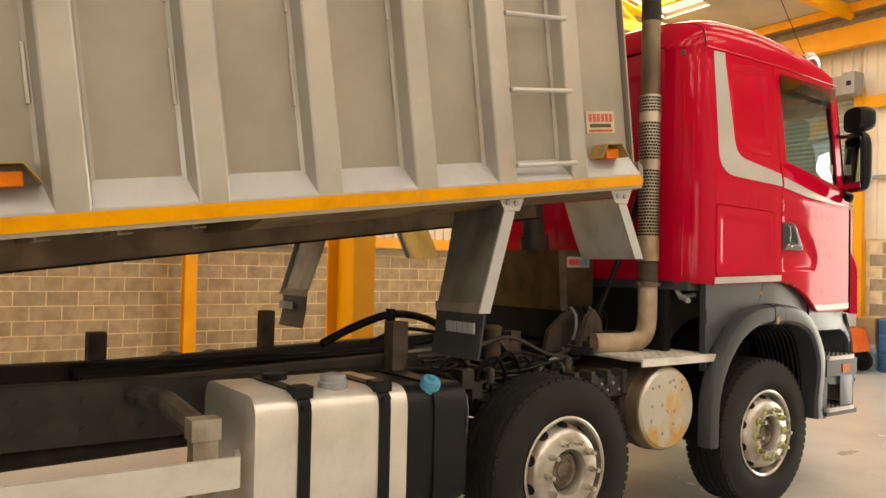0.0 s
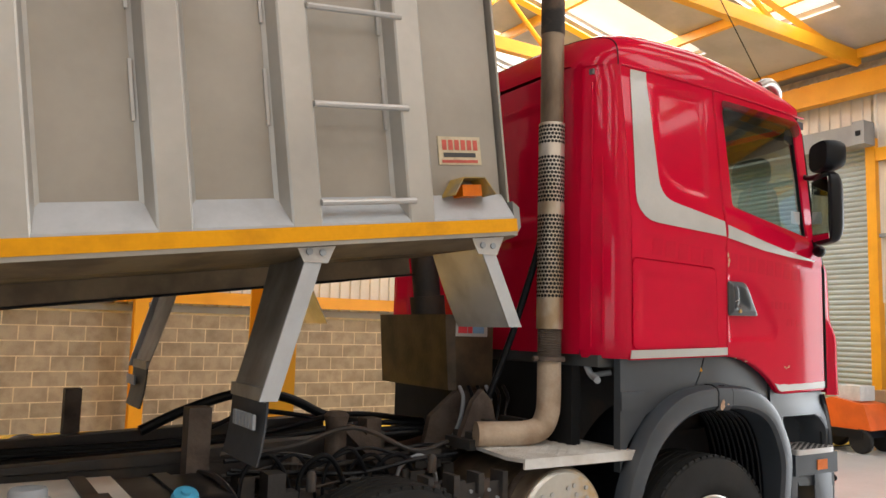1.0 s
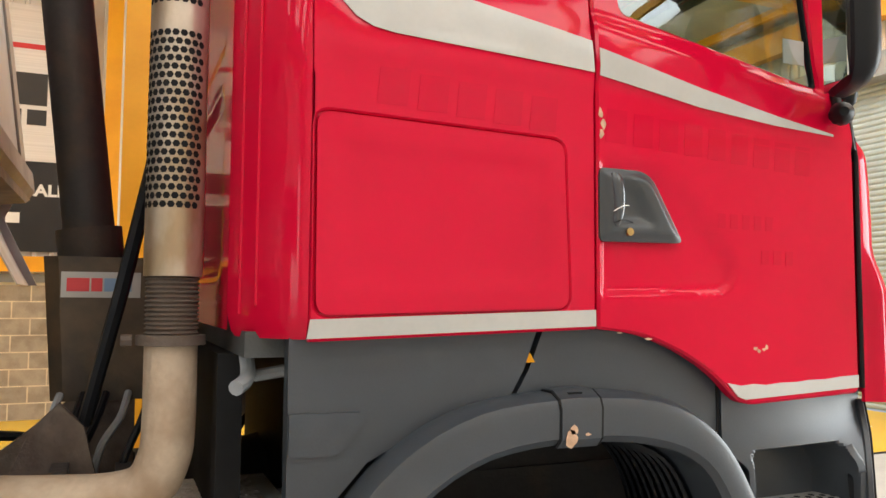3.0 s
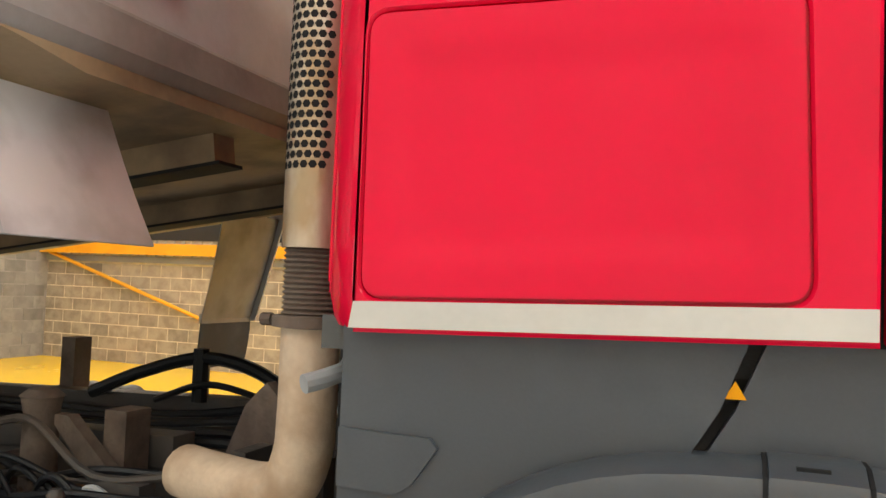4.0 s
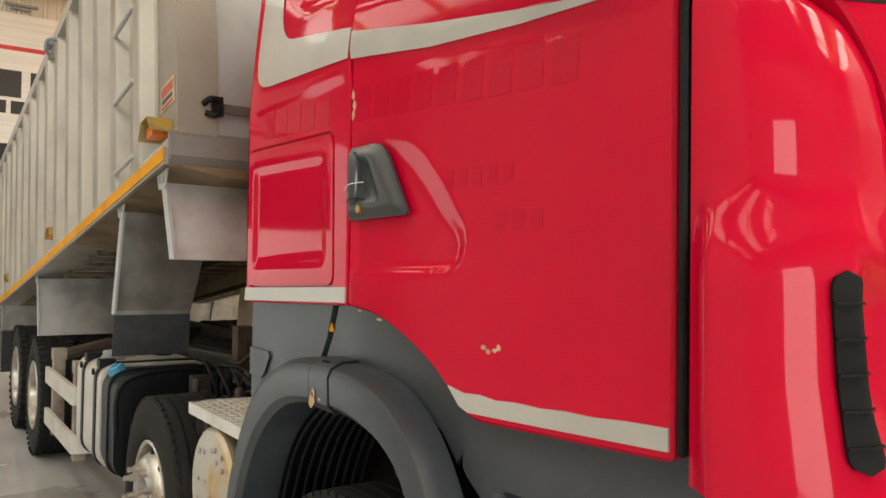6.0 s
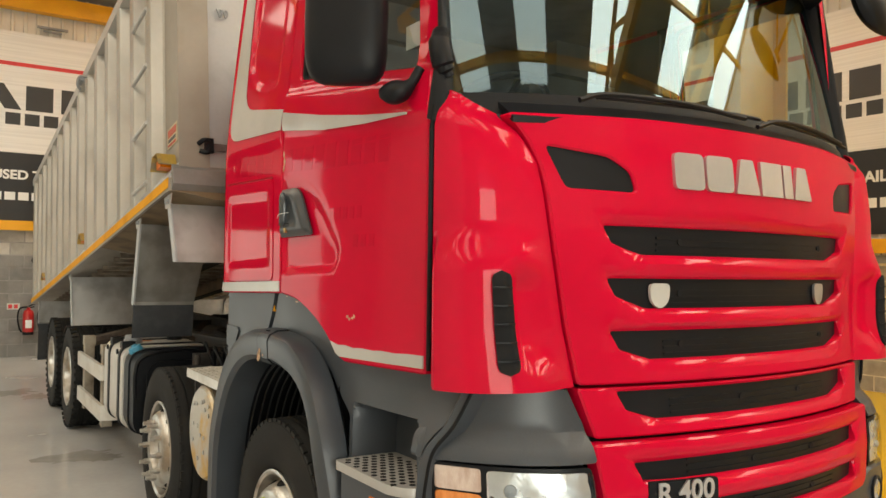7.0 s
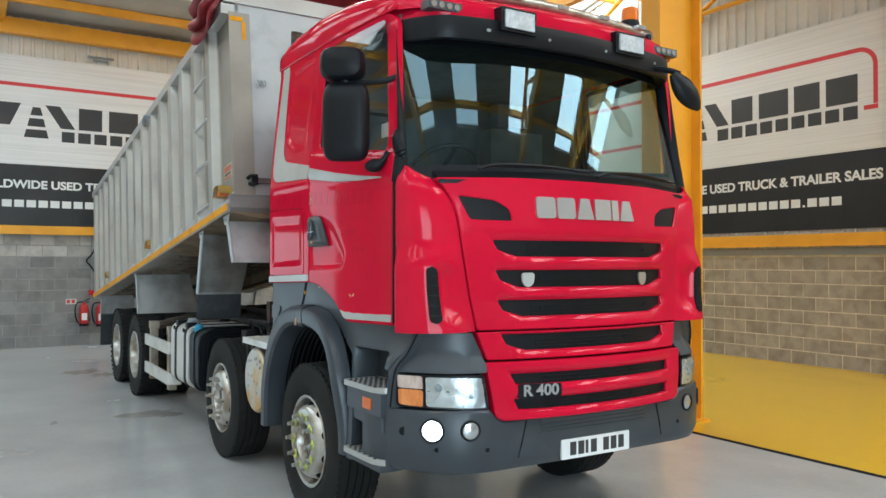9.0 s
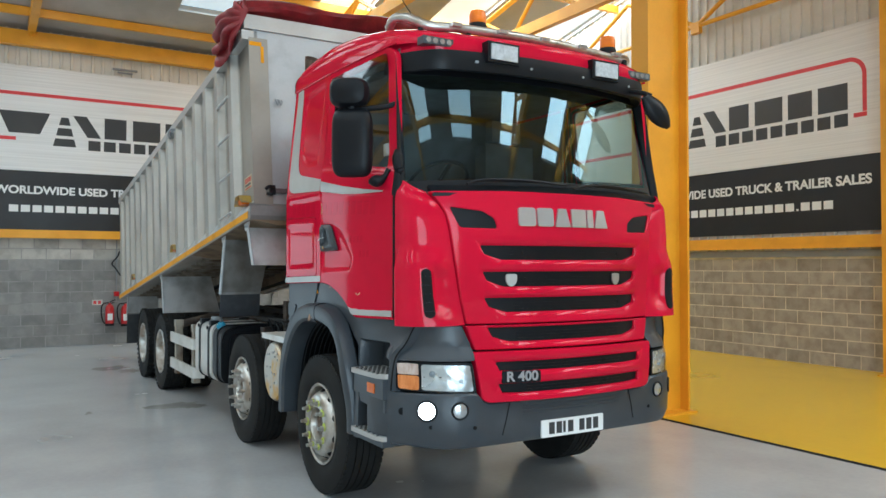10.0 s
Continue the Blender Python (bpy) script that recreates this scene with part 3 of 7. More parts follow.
for s in (-1, 1):
    bm = bmesh.new()
    box(bm, -BL, -0.02, s * (BW - 0.03), s * BW, -0.05, BH)
    body_part("side_sheet", bm, M_ALU, tipper, "", 0)
    bm = bmesh.new()
    prism(bm, [(s * (BW + 0.001), 0.10), (s * 1.297, -0.010), (s * 1.297, -0.020), (s * (BW + 0.001), -0.020)], 'x', -BL, -0.012)
    body_part("rave_shelf", bm, M_SHELF, tipper, "sloping aluminium shelf, reflected daylight painted into its pale tone", 0)
    bm = bmesh.new()
    box(bm, -BL, 0.0, s * 1.20, s * 1.297, -0.095, -0.021)
    body_part("side_rave", bm, M_ALU, tipper, "", 0)
    bm = bmesh.new()
    box(bm, -BL, 0.0, s * 1.298, s * 1.301, -0.078, -0.020)
    body_part("marking_strip", bm, M_YTAPE, tipper, "scuffed yellow marking strip", 0)
    for rx in RIBS:
        bm = bmesh.new()
        y0, y1 = BW + 0.001, 1.2995
        prism(bm, [(rx - 0.098, s * y0), (rx - 0.082, s * (y0 + 0.012)), (rx - 0.062, s * (y1 - 0.006)), (rx - 0.054, s * y1), (rx + 0.054, s * y1), (rx + 0.062, s * (y1 - 0.006)), (rx + 0.082, s * (y0 + 0.012)), (rx + 0.098, s * y0)], 'z', -0.02, BH)
        body_part("rib", bm, M_RIB, tipper)
    body_part("top_rail", bbox(-BL, 0.0, s * (BW - 0.06), s * 1.3, BH, BH + 0.09, 0.01), M_ALU2, tipper)
# Headboard metal matches the sides; its doorway light is in this paler colour.
bm = bmesh.new()
box(bm, -0.03, 0.0, -BW + 0.031, BW - 0.031, 0.0, BH + 0.1)
body_part("headboard", bm, M_SHELF, tipper, "", 0)
bm = bmesh.new()
box(bm, -BL, -BL + 0.04, -BW + 0.031, BW - 0.031, 0.0, BH + 0.05)
body_part("tailboard", bm, M_ALU, tipper, "", 0)
bm = bmesh.new()
box(bm, -BL, -0.03, -1.2, 1.2, -0.06, -0.02)
body_part("body_floor", bm, M_ALU, tipper, "", 0)


# ---- the cab ----
cab = empty("truck_cab", "red truck cab with a pale stripe and dark grey lower panels", "truck cab")


def clamp(t):
    return max(0.0, min(1.0, t))


def side_w(x, z):
    """Half width of the cab's side at a height."""
    f = clamp(x / 1.1)
    return 1.215 - 0.07 * clamp((x - 0.1) / 1.1) ** 1.3 - 0.04 * f * clamp((z - 2.1) / 0.3) - (0.08 - 0.045 * f) * clamp((z - 2.2) / 0.85) ** 1.15


def front_x(y, z):
    """How far the front stands out."""
    return 1.515 - 0.19 * y * y + 0.05 * clamp((1.5 - z) / 0.5) - 0.03 * clamp((z - 1.9) / 0.3)


def on_side(s):
    return lambda u, v, w: (u, s * (side_w(u, v) + w), v)


def on_front(u, v, w):
    return (front_x(u, v) + w, u, v)


CX, CY, CP = 0.145, 0.225, 2 / 1.4      # depth, width and bluntness of the rear corners

LOCKER = rounded([(-0.609, 2.060), (0.036, 2.043), (0.050, 1.616), (-0.605, 1.599)], 0.035)
SLEEP_PRESS = rounded([(-0.368, 3.032), (0.043, 3.062), (0.021, 2.438), (-0.25, 2.458), (-0.40, 2.60)], [0.04, 0.04, 0.03, 0.14, 0.14])
SIDE_LINE = [(-0.62, 1.540), (0.131, 1.562), (0.131, 3.117), (-0.62, 3.110)]
STRIPE_REAR = rounded([(-0.548, 3.095), (-0.43, 3.100), (-0.385, 2.405), (0.127, 2.322), (0.127, 2.235), (-0.578, 2.268)], [0, 0, 0.11, 0, 0, 0.15])
STRIPE_DOOR = [(0.145, 2.305), (0.5, 2.24), (0.8, 2.195), (1.06, 2.165), (1.06, 2.158), (0.8, 2.165), (0.5, 2.185), (0.145, 2.23)]
DOOR = rounded([(0.139, 1.562), (0.28, 1.548), (0.42, 1.497), (0.545, 1.428), (0.64, 1.338), (1.165, 1.35), (1.165, 2.20), (1.155, 2.30), (1.085, 3.05), (0.99, 3.115), (0.139, 3.117)],
               [0.01, 0.06, 0.1, 0.08, 0.06, 0.02, 0.04, 0.02, 0.08, 0.05, 0.02])
WINDOW = rounded([(0.215, 3.025), (0.985, 3.035), (1.050, 2.315), (0.235, 2.425)], [0.05, 0.08, 0.03, 0.03])
DOOR_PRESS = rounded([(0.0, 1.637), (0.61, 1.65), (0.655, 1.75), (0.56, 1.88), (0.44, 1.99), (0.30, 2.035), (0.0, 2.05)], [0, 0.07, 0.06, 0.1, 0.12, 0.1, 0])
HANDLE = rounded([(0.143, 1.985), (0.31, 1.985), (0.425, 1.795), (0.143, 1.79)], [0.015, 0.05, 0.02, 0.015])


def belt(u, v):
    """The crease under the pale stripe and the swell of the window sill."""
    line = 2.27 - 0.11 * clamp(u / 1.05)
    return 0.012 * ease((v - line + 0.05) / 0.05) * ease((line + 0.16 - v) / 0.05)


sleeper_press = pressed(SLEEP_PRESS, -0.012, 0.03)
locker_lip = poly_distance(rounded([(-0.575, 2.015), (0.005, 2.0), (0.015, 1.662), (-0.572, 1.645)], 0.04))
door_edge = poly_distance(DOOR_PRESS)


def door_press(u, v):
    return -0.015 * ease(-door_edge(u, v) / (0.03 + 0.06 * ease((v - 1.68) / 0.12)))



def sleeper_relief(u, v):
    return sleeper_press(u, v) + 0.008 * ease((v - 2.16) / 0.06) * ease((2.43 - v) / 0.18) * ease((u + 0.62) / 0.10)


def locker_relief(u, v):
    return 0.002 - 0.007 * ease(-locker_lip(u, v) / 0.05)


def door_relief(u, v):
    return door_press(u, v) * ease((u - 0.14) / 0.03) + belt(u, v)


M_REDGHOST = material("ghost lettering in red paint", (0.54, 0.0035, 0.032), 0.43, 0, 0.03, 1.3, 8, 0.012, (0.485, 0.0033, 0.0285), coat=0.45, rvary=0.06, spec=0.0)
M_HANDLE = material("dark satin handle plastic", (0.042, 0.047, 0.052), 0.36, 0, 0.06, 4, 120, 0.06, dist=0.002)
M_LEVER = material("satin lever plastic", (0.05, 0.055, 0.062), 0.22, 0, 0.05, 4, 90, 0.02, spec=0.6)
M_BRASS = material("worn brass", (0.50, 0.33, 0.12), 0.38, 0.8, 0.1, 40, 120, 0.1)
M_CHIP = material("chipped filler", (0.62, 0.40, 0.26), 0.8, 0, 0.15, 20, 90, 0.2)

for s in (-1, 1):
    place = on_side(s)
    panel("sleeper_side", SIDE_LINE, place, M_RED, cab, [rounded([(-0.614, 2.066), (0.041, 2.049), (0.055, 1.611), (-0.610, 1.594)], 0.04)], 0.02, sleeper_relief)
    panel("locker_flap", LOCKER, place, M_RED, cab, (), 0.016, locker_relief, 0.02, 0.006)
    panel("locker_seal", rounded([(-0.617, 2.080), (0.055, 2.062), (0.068, 1.600), (-0.617, 1.582)], 0.03), place, M_RED, cab, (), 0.2, None, 0.01, 0, "", -0.012)
    door = panel("door", DOOR, place, M_RED, cab, [WINDOW], 0.014, door_relief, 0.035, 0.007)
    panel("window_seal", rounded([(0.190, 3.050), (1.005, 3.060), (1.075, 2.290), (0.212, 2.402)], [0.05, 0.08, 0.03, 0.03]), lambda u, v, w, p=place: p(u, v, w - 0.012), M_BLACKP, door,
          [rounded([(0.220, 3.020), (0.980, 3.030), (1.044, 2.322), (0.242, 2.430)], [0.05, 0.08, 0.03, 0.03])], 0.2, None, 0.02, 0.003)
    pane = panel("side_window", WINDOW, place, M_GLASS, door, (), 0.1, None, 0.004, 0, "clear side window glass", -0.024)
    pane.visible_shadow = False
    panel("wind_deflector", rounded([(0.185, 3.055), (1.00, 3.065), (1.02, 2.99), (0.96, 2.955), (0.32, 2.962), (0.225, 2.93), (0.19, 2.95)], 0.025), place, M_TINT, door, (), 0.1, None, 0.004, 0, "dark tinted wind deflector strip", 0.022)
    panel("stripe", STRIPE_REAR, place, M_STRIPE, cab, (), 0.03, sleeper_relief, 0.002, 0, "pale cream stripe", 0.0045)
    panel("stripe", STRIPE_DOOR, place, M_STRIPE, door, (), 0.04, door_relief, 0.002, 0, "pale cream stripe", 0.0045)
    panel("sill_strip", [(-0.618, 1.590), (0.129, 1.612), (0.129, 1.570), (-0.625, 1.547)], place, M_STRIPE, cab, (), 0.1, None, 0.004, 0.002, "pale cream sill strip", 0.004)
    panel("sill_strip", [(0.585, 1.406), (0.64, 1.396), (0.69, 1.399), (0.74, 1.394), (0.80, 1.398), (0.87, 1.397), (0.93, 1.401), (1.0, 1.400), (1.07, 1.405), (1.158, 1.407), (1.158, 1.368), (0.75, 1.358), (0.655, 1.356), (0.625, 1.366)], place, M_STRIPE, door, (), 0.06, None, 0.004, 0.002, "pale cream sill strip, ragged along its edge", 0.004)
    panel("door_shut", [(0.08, 3.08), (0.19, 3.08), (0.19, 1.56), (0.08, 1.56)], place, M_DARK, cab, (), 0.2, None, 0.02, 0, "", -0.03)
    panel("door_seal", [(1.13, 2.20), (1.20, 2.18), (1.20, 1.36), (1.13, 1.36)], place, M_DARK, cab, (), 0.2, None, 0.02, 0, "", -0.03)
    # blunt rounded rear corner and rear wall
    bm = bmesh.new()
    secs = []
    for z in [1.545, 1.56] + [1.6 + 0.1 * i for i in range(15)] + [3.06, 3.115]:
        sec = []
        for i in range(11):
            a = math.pi / 2 * i / 10
            inset = 0.02 * ease((1.575 - z) / 0.03)
            sec.append((-0.622 - (CX - inset) * math.sin(a) ** CP, s * (side_w(-0.62, z) - CY + (CY - inset) * math.cos(a) ** CP), z))
        secs.append(sec)
    loft(bm, secs, False, False)
    part("rear_corner", bm, M_RED, cab)
    for gx, gz0, gz1 in ((0.55, 1.62, 2.6), (0.72, 1.60, 3.0)):
        bm = bmesh.new()
        a = math.pi / 2 * gx
        px, py = -0.622 - CX * math.sin(a) ** CP, s * (1.215 - CY + CY * math.cos(a) ** CP)
        tube(bm, [(px, py, gz0), (px, py, gz1)], 0.005, 6)
        part("seam", bm, M_RED, cab)
    # door handle: dark moulded plate with a scooped bowl and an upright lever
    edge_d = poly_distance(HANDLE)
    bowl = pressed(rounded([(0.175, 1.972), (0.262, 1.968), (0.330, 1.845), (0.315, 1.822), (0.185, 1.822)], [0.03, 0.05, 0.03, 0.02, 0.02]), -0.019, 0.045)
    hp = panel("door_handle", HANDLE, place, M_HANDLE, door, (), 0.007, lambda u, v, e=edge_d, w=bowl: 0.004 + 0.018 * ease(-e(u, v) / 0.03) + w(u, v), 0.008, 0.003, "dark grey plastic door handle")
    bm = bmesh.new()
    secs = []
    for i in range(15):
        t = i / 14
        cv = 1.971 - 0.142 * t
        cu = 0.184 + 0.010 * math.sin(math.pi * t)
        hw = 0.021 * (1 - 0.5 * (2 * t - 1) ** 8) - 0.003 * t
        top = 0.034 - 0.010 * (2 * t - 1) ** 4
        secs.append([place(cu + hw * math.cos(q), cv, 0.012 + (top - 0.012) * max(0.0, math.sin(q)) ** 0.7 - (0.006 if math.sin(q) < -0.01 else 0)) for q in (2 * math.pi * k / 14 for k in range(14))])
    loft(bm, secs)
    part("lever", bm, M_LEVER, hp, "satin black pull lever")
    bm = bmesh.new()
    p = Vector(place(0.226, 1.817, 0.020))
    tube(bm, [p - Vector((0, s * 0.01, 0)), p + Vector((0, s * 0.006, 0))], 0.0105, 14)
    part("lock_barrel", bm, M_BRASS, hp, "worn brass lock barrel")
    for a0, b0, c0 in (((0.168, 1.868, 0.031), (0.195, 1.882, 0.0355), (0.232, 1.888, 0.012)), ((0.170, 1.838, 0.029), (0.20, 1.846, 0.031), (0.25, 1.842, 0.010))):
        bm = bmesh.new()
        tube(bm, curve_pts([place(*a0), place(*b0), place(*c0)], 5), 0.0012, 5)
        part("scratch", bm, M_WHITE if a0[1] > 1.85 else M_DARK, hp)

# wear on the near side: chips by the door gap and on the lower door
for u, v, a, b in ((0.15, 2.13, 0.007, 0.02), (0.158, 2.10, 0.01, 0.016), (0.152, 2.075, 0.008, 0.014), (0.70, 1.50, 0.012, 0.006), (0.715, 1.493, 0.008, 0.006), (0.735, 1.497, 0.012, 0.005), (0.748, 1.502, 0.008, 0.009), (0.30, 1.535, 0.016, 0.004), (0.205, 1.552, 0.012, 0.003)):
    rnd = random.Random(int(u * 1000))
    pts = [(u + a * math.cos(t) * rnd.uniform(0.5, 1.2), v + b * math.sin(t) * rnd.uniform(0.5, 1.2)) for t in (i * 0.7 for i in range(9))]
    panel("paint_chip", pts, on_side(-1), M_CHIP, cab, (), 0, door_relief, 0.001, 0, "chipped paint", 0.0012)

# ghost of removed lettering, as bars
rnd = random.Random(3)
for k, (u0, z0, n, w, h, rise) in enumerate(((-0.47, 2.09, 5, 0.085, 0.088, -0.006), (0.165, 2.055, 9, 0.074, 0.09, -0.004), (0.56, 1.845, 5, 0.032, 0.042, 0), (0.73, 1.745, 3, 0.036, 0.042, 0))):
    for i in range(n):
        u = u0 + i * (w + 0.016)
        zz = z0 + rise * i
        bar = [(u, zz), (u + w * 0.9, zz), (u + w, zz + h), (u + w * 0.1, zz + h)]
        panel("ghost_bar", bar, on_side(-1), M_REDGHOST, cab, (), 0.04, sleeper_relief if u < 0.13 else door_relief, 0.0008, 0, "faint trace of removed lettering", 0.0009)

# rear wall with rounded pressings
rear_press = poly_distance(rounded([(0.10, 2.98), (0.84, 2.98), (0.84, 2.30), (0.10, 2.30)], 0.08))
rear_press_low = poly_distance(rounded([(0.10, 2.20), (0.84, 2.20), (0.84, 1.70), (0.10, 1.70)], 0.08))
bm = bmesh.new()
cols, rows = 96, 72
grid = []
for j in range(rows + 1):
    z = 1.56 + 1.565 * j / rows
    row = []
    for i in range(cols + 1):
        y = -0.992 + 1.984 * i / cols
        k = -0.016 * ease(-min(rear_press(abs(y), z), rear_press_low(abs(y), z)) / 0.035)
        row.append(bm.verts.new((-0.766 - k, y, z)))
    grid.append(row)
for j in range(rows):
    for i in range(cols):
        bm.faces.new((grid[j][i], grid[j][i + 1], grid[j + 1][i + 1], grid[j + 1][i]))
part("rear_wall", bm, M_RED, cab)

# roof: superellipse sections


def roof_top(x):
    pts = [(-0.78, 3.12), (-0.76, 3.2), (-0.70, 3.30), (-0.58, 3.375), (-0.4, 3.42), (0.0, 3.445), (0.4, 3.41), (0.8, 3.33), (1.1, 3.24), (1.2, 3.20)]
    for (a, b), (c, d) in zip(pts, pts[1:]):
        if x <= c:
            return b + (d - b) * clamp((x - a) / (c - a))
    return pts[-1][1]


bm = bmesh.new()
secs = []
for x in (-0.775, -0.77, -0.757, -0.732, -0.695, -0.635, -0.54, -0.4, -0.2, 0.0, 0.2, 0.4, 0.6, 0.8, 0.95, 1.05, 1.13, 1.2):
    w = side_w(x, 3.11) + 0.004
    w -= 0.16 * clamp((x - 1.0) / 0.2) ** 2
    w -= CY * (1 - (1 - clamp((-0.622 - x) / 0.155) ** 1.4) ** (1 / 1.4))
    h = roof_top(x) - 3.108
    sec = []
    for i in range(41):
        a = math.pi * i / 40
        c, d = math.cos(a), math.sin(a)
        e = 2 / 4.0
        yy = -math.copysign(abs(c) ** e, c) * w
        sec.append((x, yy, 3.108 + h * abs(d) ** e * (1 + 0.06 * (1 - (yy / w) ** 2))))
    secs.append(sec)
loft(bm, secs, False, False)
part("roof", bm, M_RED, cab)
for s in (-1, 1):
    bm = bmesh.new()
    tube(bm, [(-0.62, s * (side_w(-0.62, 3.11) + 0.002), 3.110)] + [(x, s * (side_w(x, 3.11) + 0.004), 3.112) for x in (-0.3, 0.0, 0.3, 0.6, 0.9, 1.1)], 0.007, 6)
    part("roof_gutter", bm, M_RED, cab)
bm = bmesh.new()
tube(bm, [(secs[5][i][0] - 0.002, secs[5][i][1] * 1.002, secs[5][i][2] - 0.001) for i in range(41)], 0.0035, 6)
part("roof_seam", bm, M_BLACKP, cab, "black roof seal")

# red lip over the dark sun visor
bm = bmesh.new()
secs2 = []
for i in range(33):
    t = -1 + 2 * i / 32
    y = 1.055 * t
    xf = 1.315 - 0.09 * y * y - 0.20 * clamp((abs(y) - 0.82) / 0.235) ** 2
    dz = 0.03 * y * y + 0.07 * clamp((abs(y) - 0.75) / 0.305) ** 2
    xb = 1.13 - 0.02 * abs(y) - 0.14 * clamp((abs(y) - 0.75) / 0.305) ** 2
    secs2.append([(xb, y, 3.232 - dz), (xf - 0.05, y, 3.205 - dz), (xf - 0.01, y, 3.17 - dz), (xf, y, 3.10 - 0.02 * y * y), (xf - 0.01, y, 3.075 - 0.02 * y * y), (min(1.08, xf - 0.03), y, 3.07)])
loft(bm, secs2, False, False)
part("roof_lip", bm, M_RED, cab)
bm = bmesh.new()
secs3 = []
for i in range(33):
    y = 1.075 * (-1 + 2 * i / 32)
    xf = 1.34 - 0.09 * y * y - 0.22 * clamp((abs(y) - 0.82) / 0.255) ** 2
    zt, zb = 3.075 - 0.02 * y * y, 2.952 - 0.02 * y * y
    secs3.append([(xf - 0.10, y, zt), (xf, y, zt), (xf + 0.008, y, (zt + zb) / 2), (xf - 0.004, y, zb), (xf - 0.02, y, zb - 0.008), (xf - 0.12, y, zb + 0.02)])
loft(bm, secs3)
visor = part("sun_visor", bm, M_BLACKP, cab, "dark tinted plastic sun visor")


def front_at(y):
    return 1.34 - 0.09 * y * y


M_LAMP = material("clear lamp lens", (0.55, 0.57, 0.58), 0.10, 0.6, 0.08, 5, 40, 0.12, (0.40, 0.42, 0.43), coat=1.0)
M_AMBER = material("amber lens", (0.80, 0.20, 0.002), 0.3, 0, 0.08, 6, 80, 0.2, (0.62, 0.13, 0.002), coat=0.35, spec=0.15)
M_SPOT = material("fluted clear spot lens", (0.56, 0.59, 0.62), 0.22, 0.1, 0.12, 40, 140, 0.3, (0.40, 0.42, 0.45), (0.4, 0.7), coat=0.3)
M_INDIC = material("pale amber lens", (0.74, 0.27, 0.07), 0.18, 0, 0.1, 9, 90, 0.25, (0.58, 0.17, 0.03), (0.4, 0.65), coat=0.6, stretch=(1, 4, 1))
M_SIDELENS = material("pinkish clear lens", (0.68, 0.56, 0.50), 0.16, 0.3, 0.12, 9, 90, 0.25, (0.50, 0.36, 0.30), (0.4, 0.65), coat=0.6, stretch=(1, 4, 1))
for y in (-0.43, 0.455):
    f = part("spot_lamp_frame", bbox(front_at(y) - 0.05, front_at(y) + 0.03, y - 0.125, y + 0.125, 3.005, 3.14, 0.015), M_BLACKP, cab)
    part("spot_lamp", bbox(front_at(y) + 0.0, front_at(y) + 0.042, y - 0.103, y + 0.103, 3.022, 3.123, 0.012), M_SPOT, f, "bright fluted rectangular spot lamp")
for y in (-0.87, 0.87):
    f = part("marker_lamp", bbox(front_at(y) - 0.09, front_at(y) - 0.012, y - 0.11, y + 0.11, 3.085, 3.135, 0.012), M_GREYP, cab)
    for k in range(4):
        bm = bmesh.new()
        p = Vector((front_at(y) - 0.018, y - 0.075 + 0.05 * k, 3.11))
        tube(bm, [p, p + Vector((0.012, 0, 0))], 0.018, 12)
        part("led", bm, M_LAMP, f)
for y in (-0.62, -0.61, -0.2, 0.25, 0.72):
    bm = bmesh.new()
    tube(bm, [(front_at(y) - 0.0, y, 3.0), (front_at(y) + 0.012, y, 3.0)], 0.009, 8)
    part("bolt", bm, M_GREYTRIM, visor)

# windscreen


def screen(u, v, w=0.0):
    y = u * (1.09 - 0.045 * v)
    return (1.395 - 0.15 * y * y - 0.17 * v - 0.02 * v * v - 0.03 * abs(u) ** 8 + w, y, 2.205 + 0.78 * v - 0.03 * y * y * (1 - v))


def sheet(name, f, u0, u1, nu, v0, v1, nv, mat, parent, thick=0.006, label=""):
    bm = bmesh.new()
    g = [[[bm.verts.new(f(u0 + (u1 - u0) * i / nu, v0 + (v1 - v0) * j / nv, w)) for i in range(nu + 1)] for j in range(nv + 1)] for w in (0.0, -thick)]
    for k in (0, 1):
        for j in range(nv):
            for i in range(nu):
                bm.faces.new((g[k][j][i], g[k][j][i + 1], g[k][j + 1][i + 1], g[k][j + 1][i]))
    for i in range(nu):
        bm.faces.new((g[0][0][i], g[0][0][i + 1], g[1][0][i + 1], g[1][0][i]))
        bm.faces.new((g[0][nv][i], g[0][nv][i + 1], g[1][nv][i + 1], g[1][nv][i]))
    for j in range(nv):
        bm.faces.new((g[0][j][0], g[0][j + 1][0], g[1][j + 1][0], g[1][j][0]))
        bm.faces.new((g[0][j][nu], g[0][j + 1][nu], g[1][j + 1][nu], g[1][j][nu]))
    return part(name, bm, mat, parent, label)


bm = bmesh.new()
gv = [[bm.verts.new(screen(-1 + 2 * i / 24, j / 8)) for i in range(25)] for j in range(9)]
for j in range(8):
    for i in range(24):
        bm.faces.new((gv[j][i], gv[j][i + 1], gv[j + 1][i + 1], gv[j + 1][i]))
ws = part("windscreen", bm, M_SCREEN, cab, "large curved windscreen reflecting the roof")
ws.visible_shadow = False
sheet("screen_band", lambda u, v, w: screen(u, v, w + 0.003), -1, 1, 24, -0.03, 0.055, 2, M_BLACKP, cab, 0.012)
sheet("screen_band", lambda u, v, w: screen(u, v, w + 0.003), -1, 1, 24, 0.93, 1.02, 2, M_BLACKP, cab, 0.012)
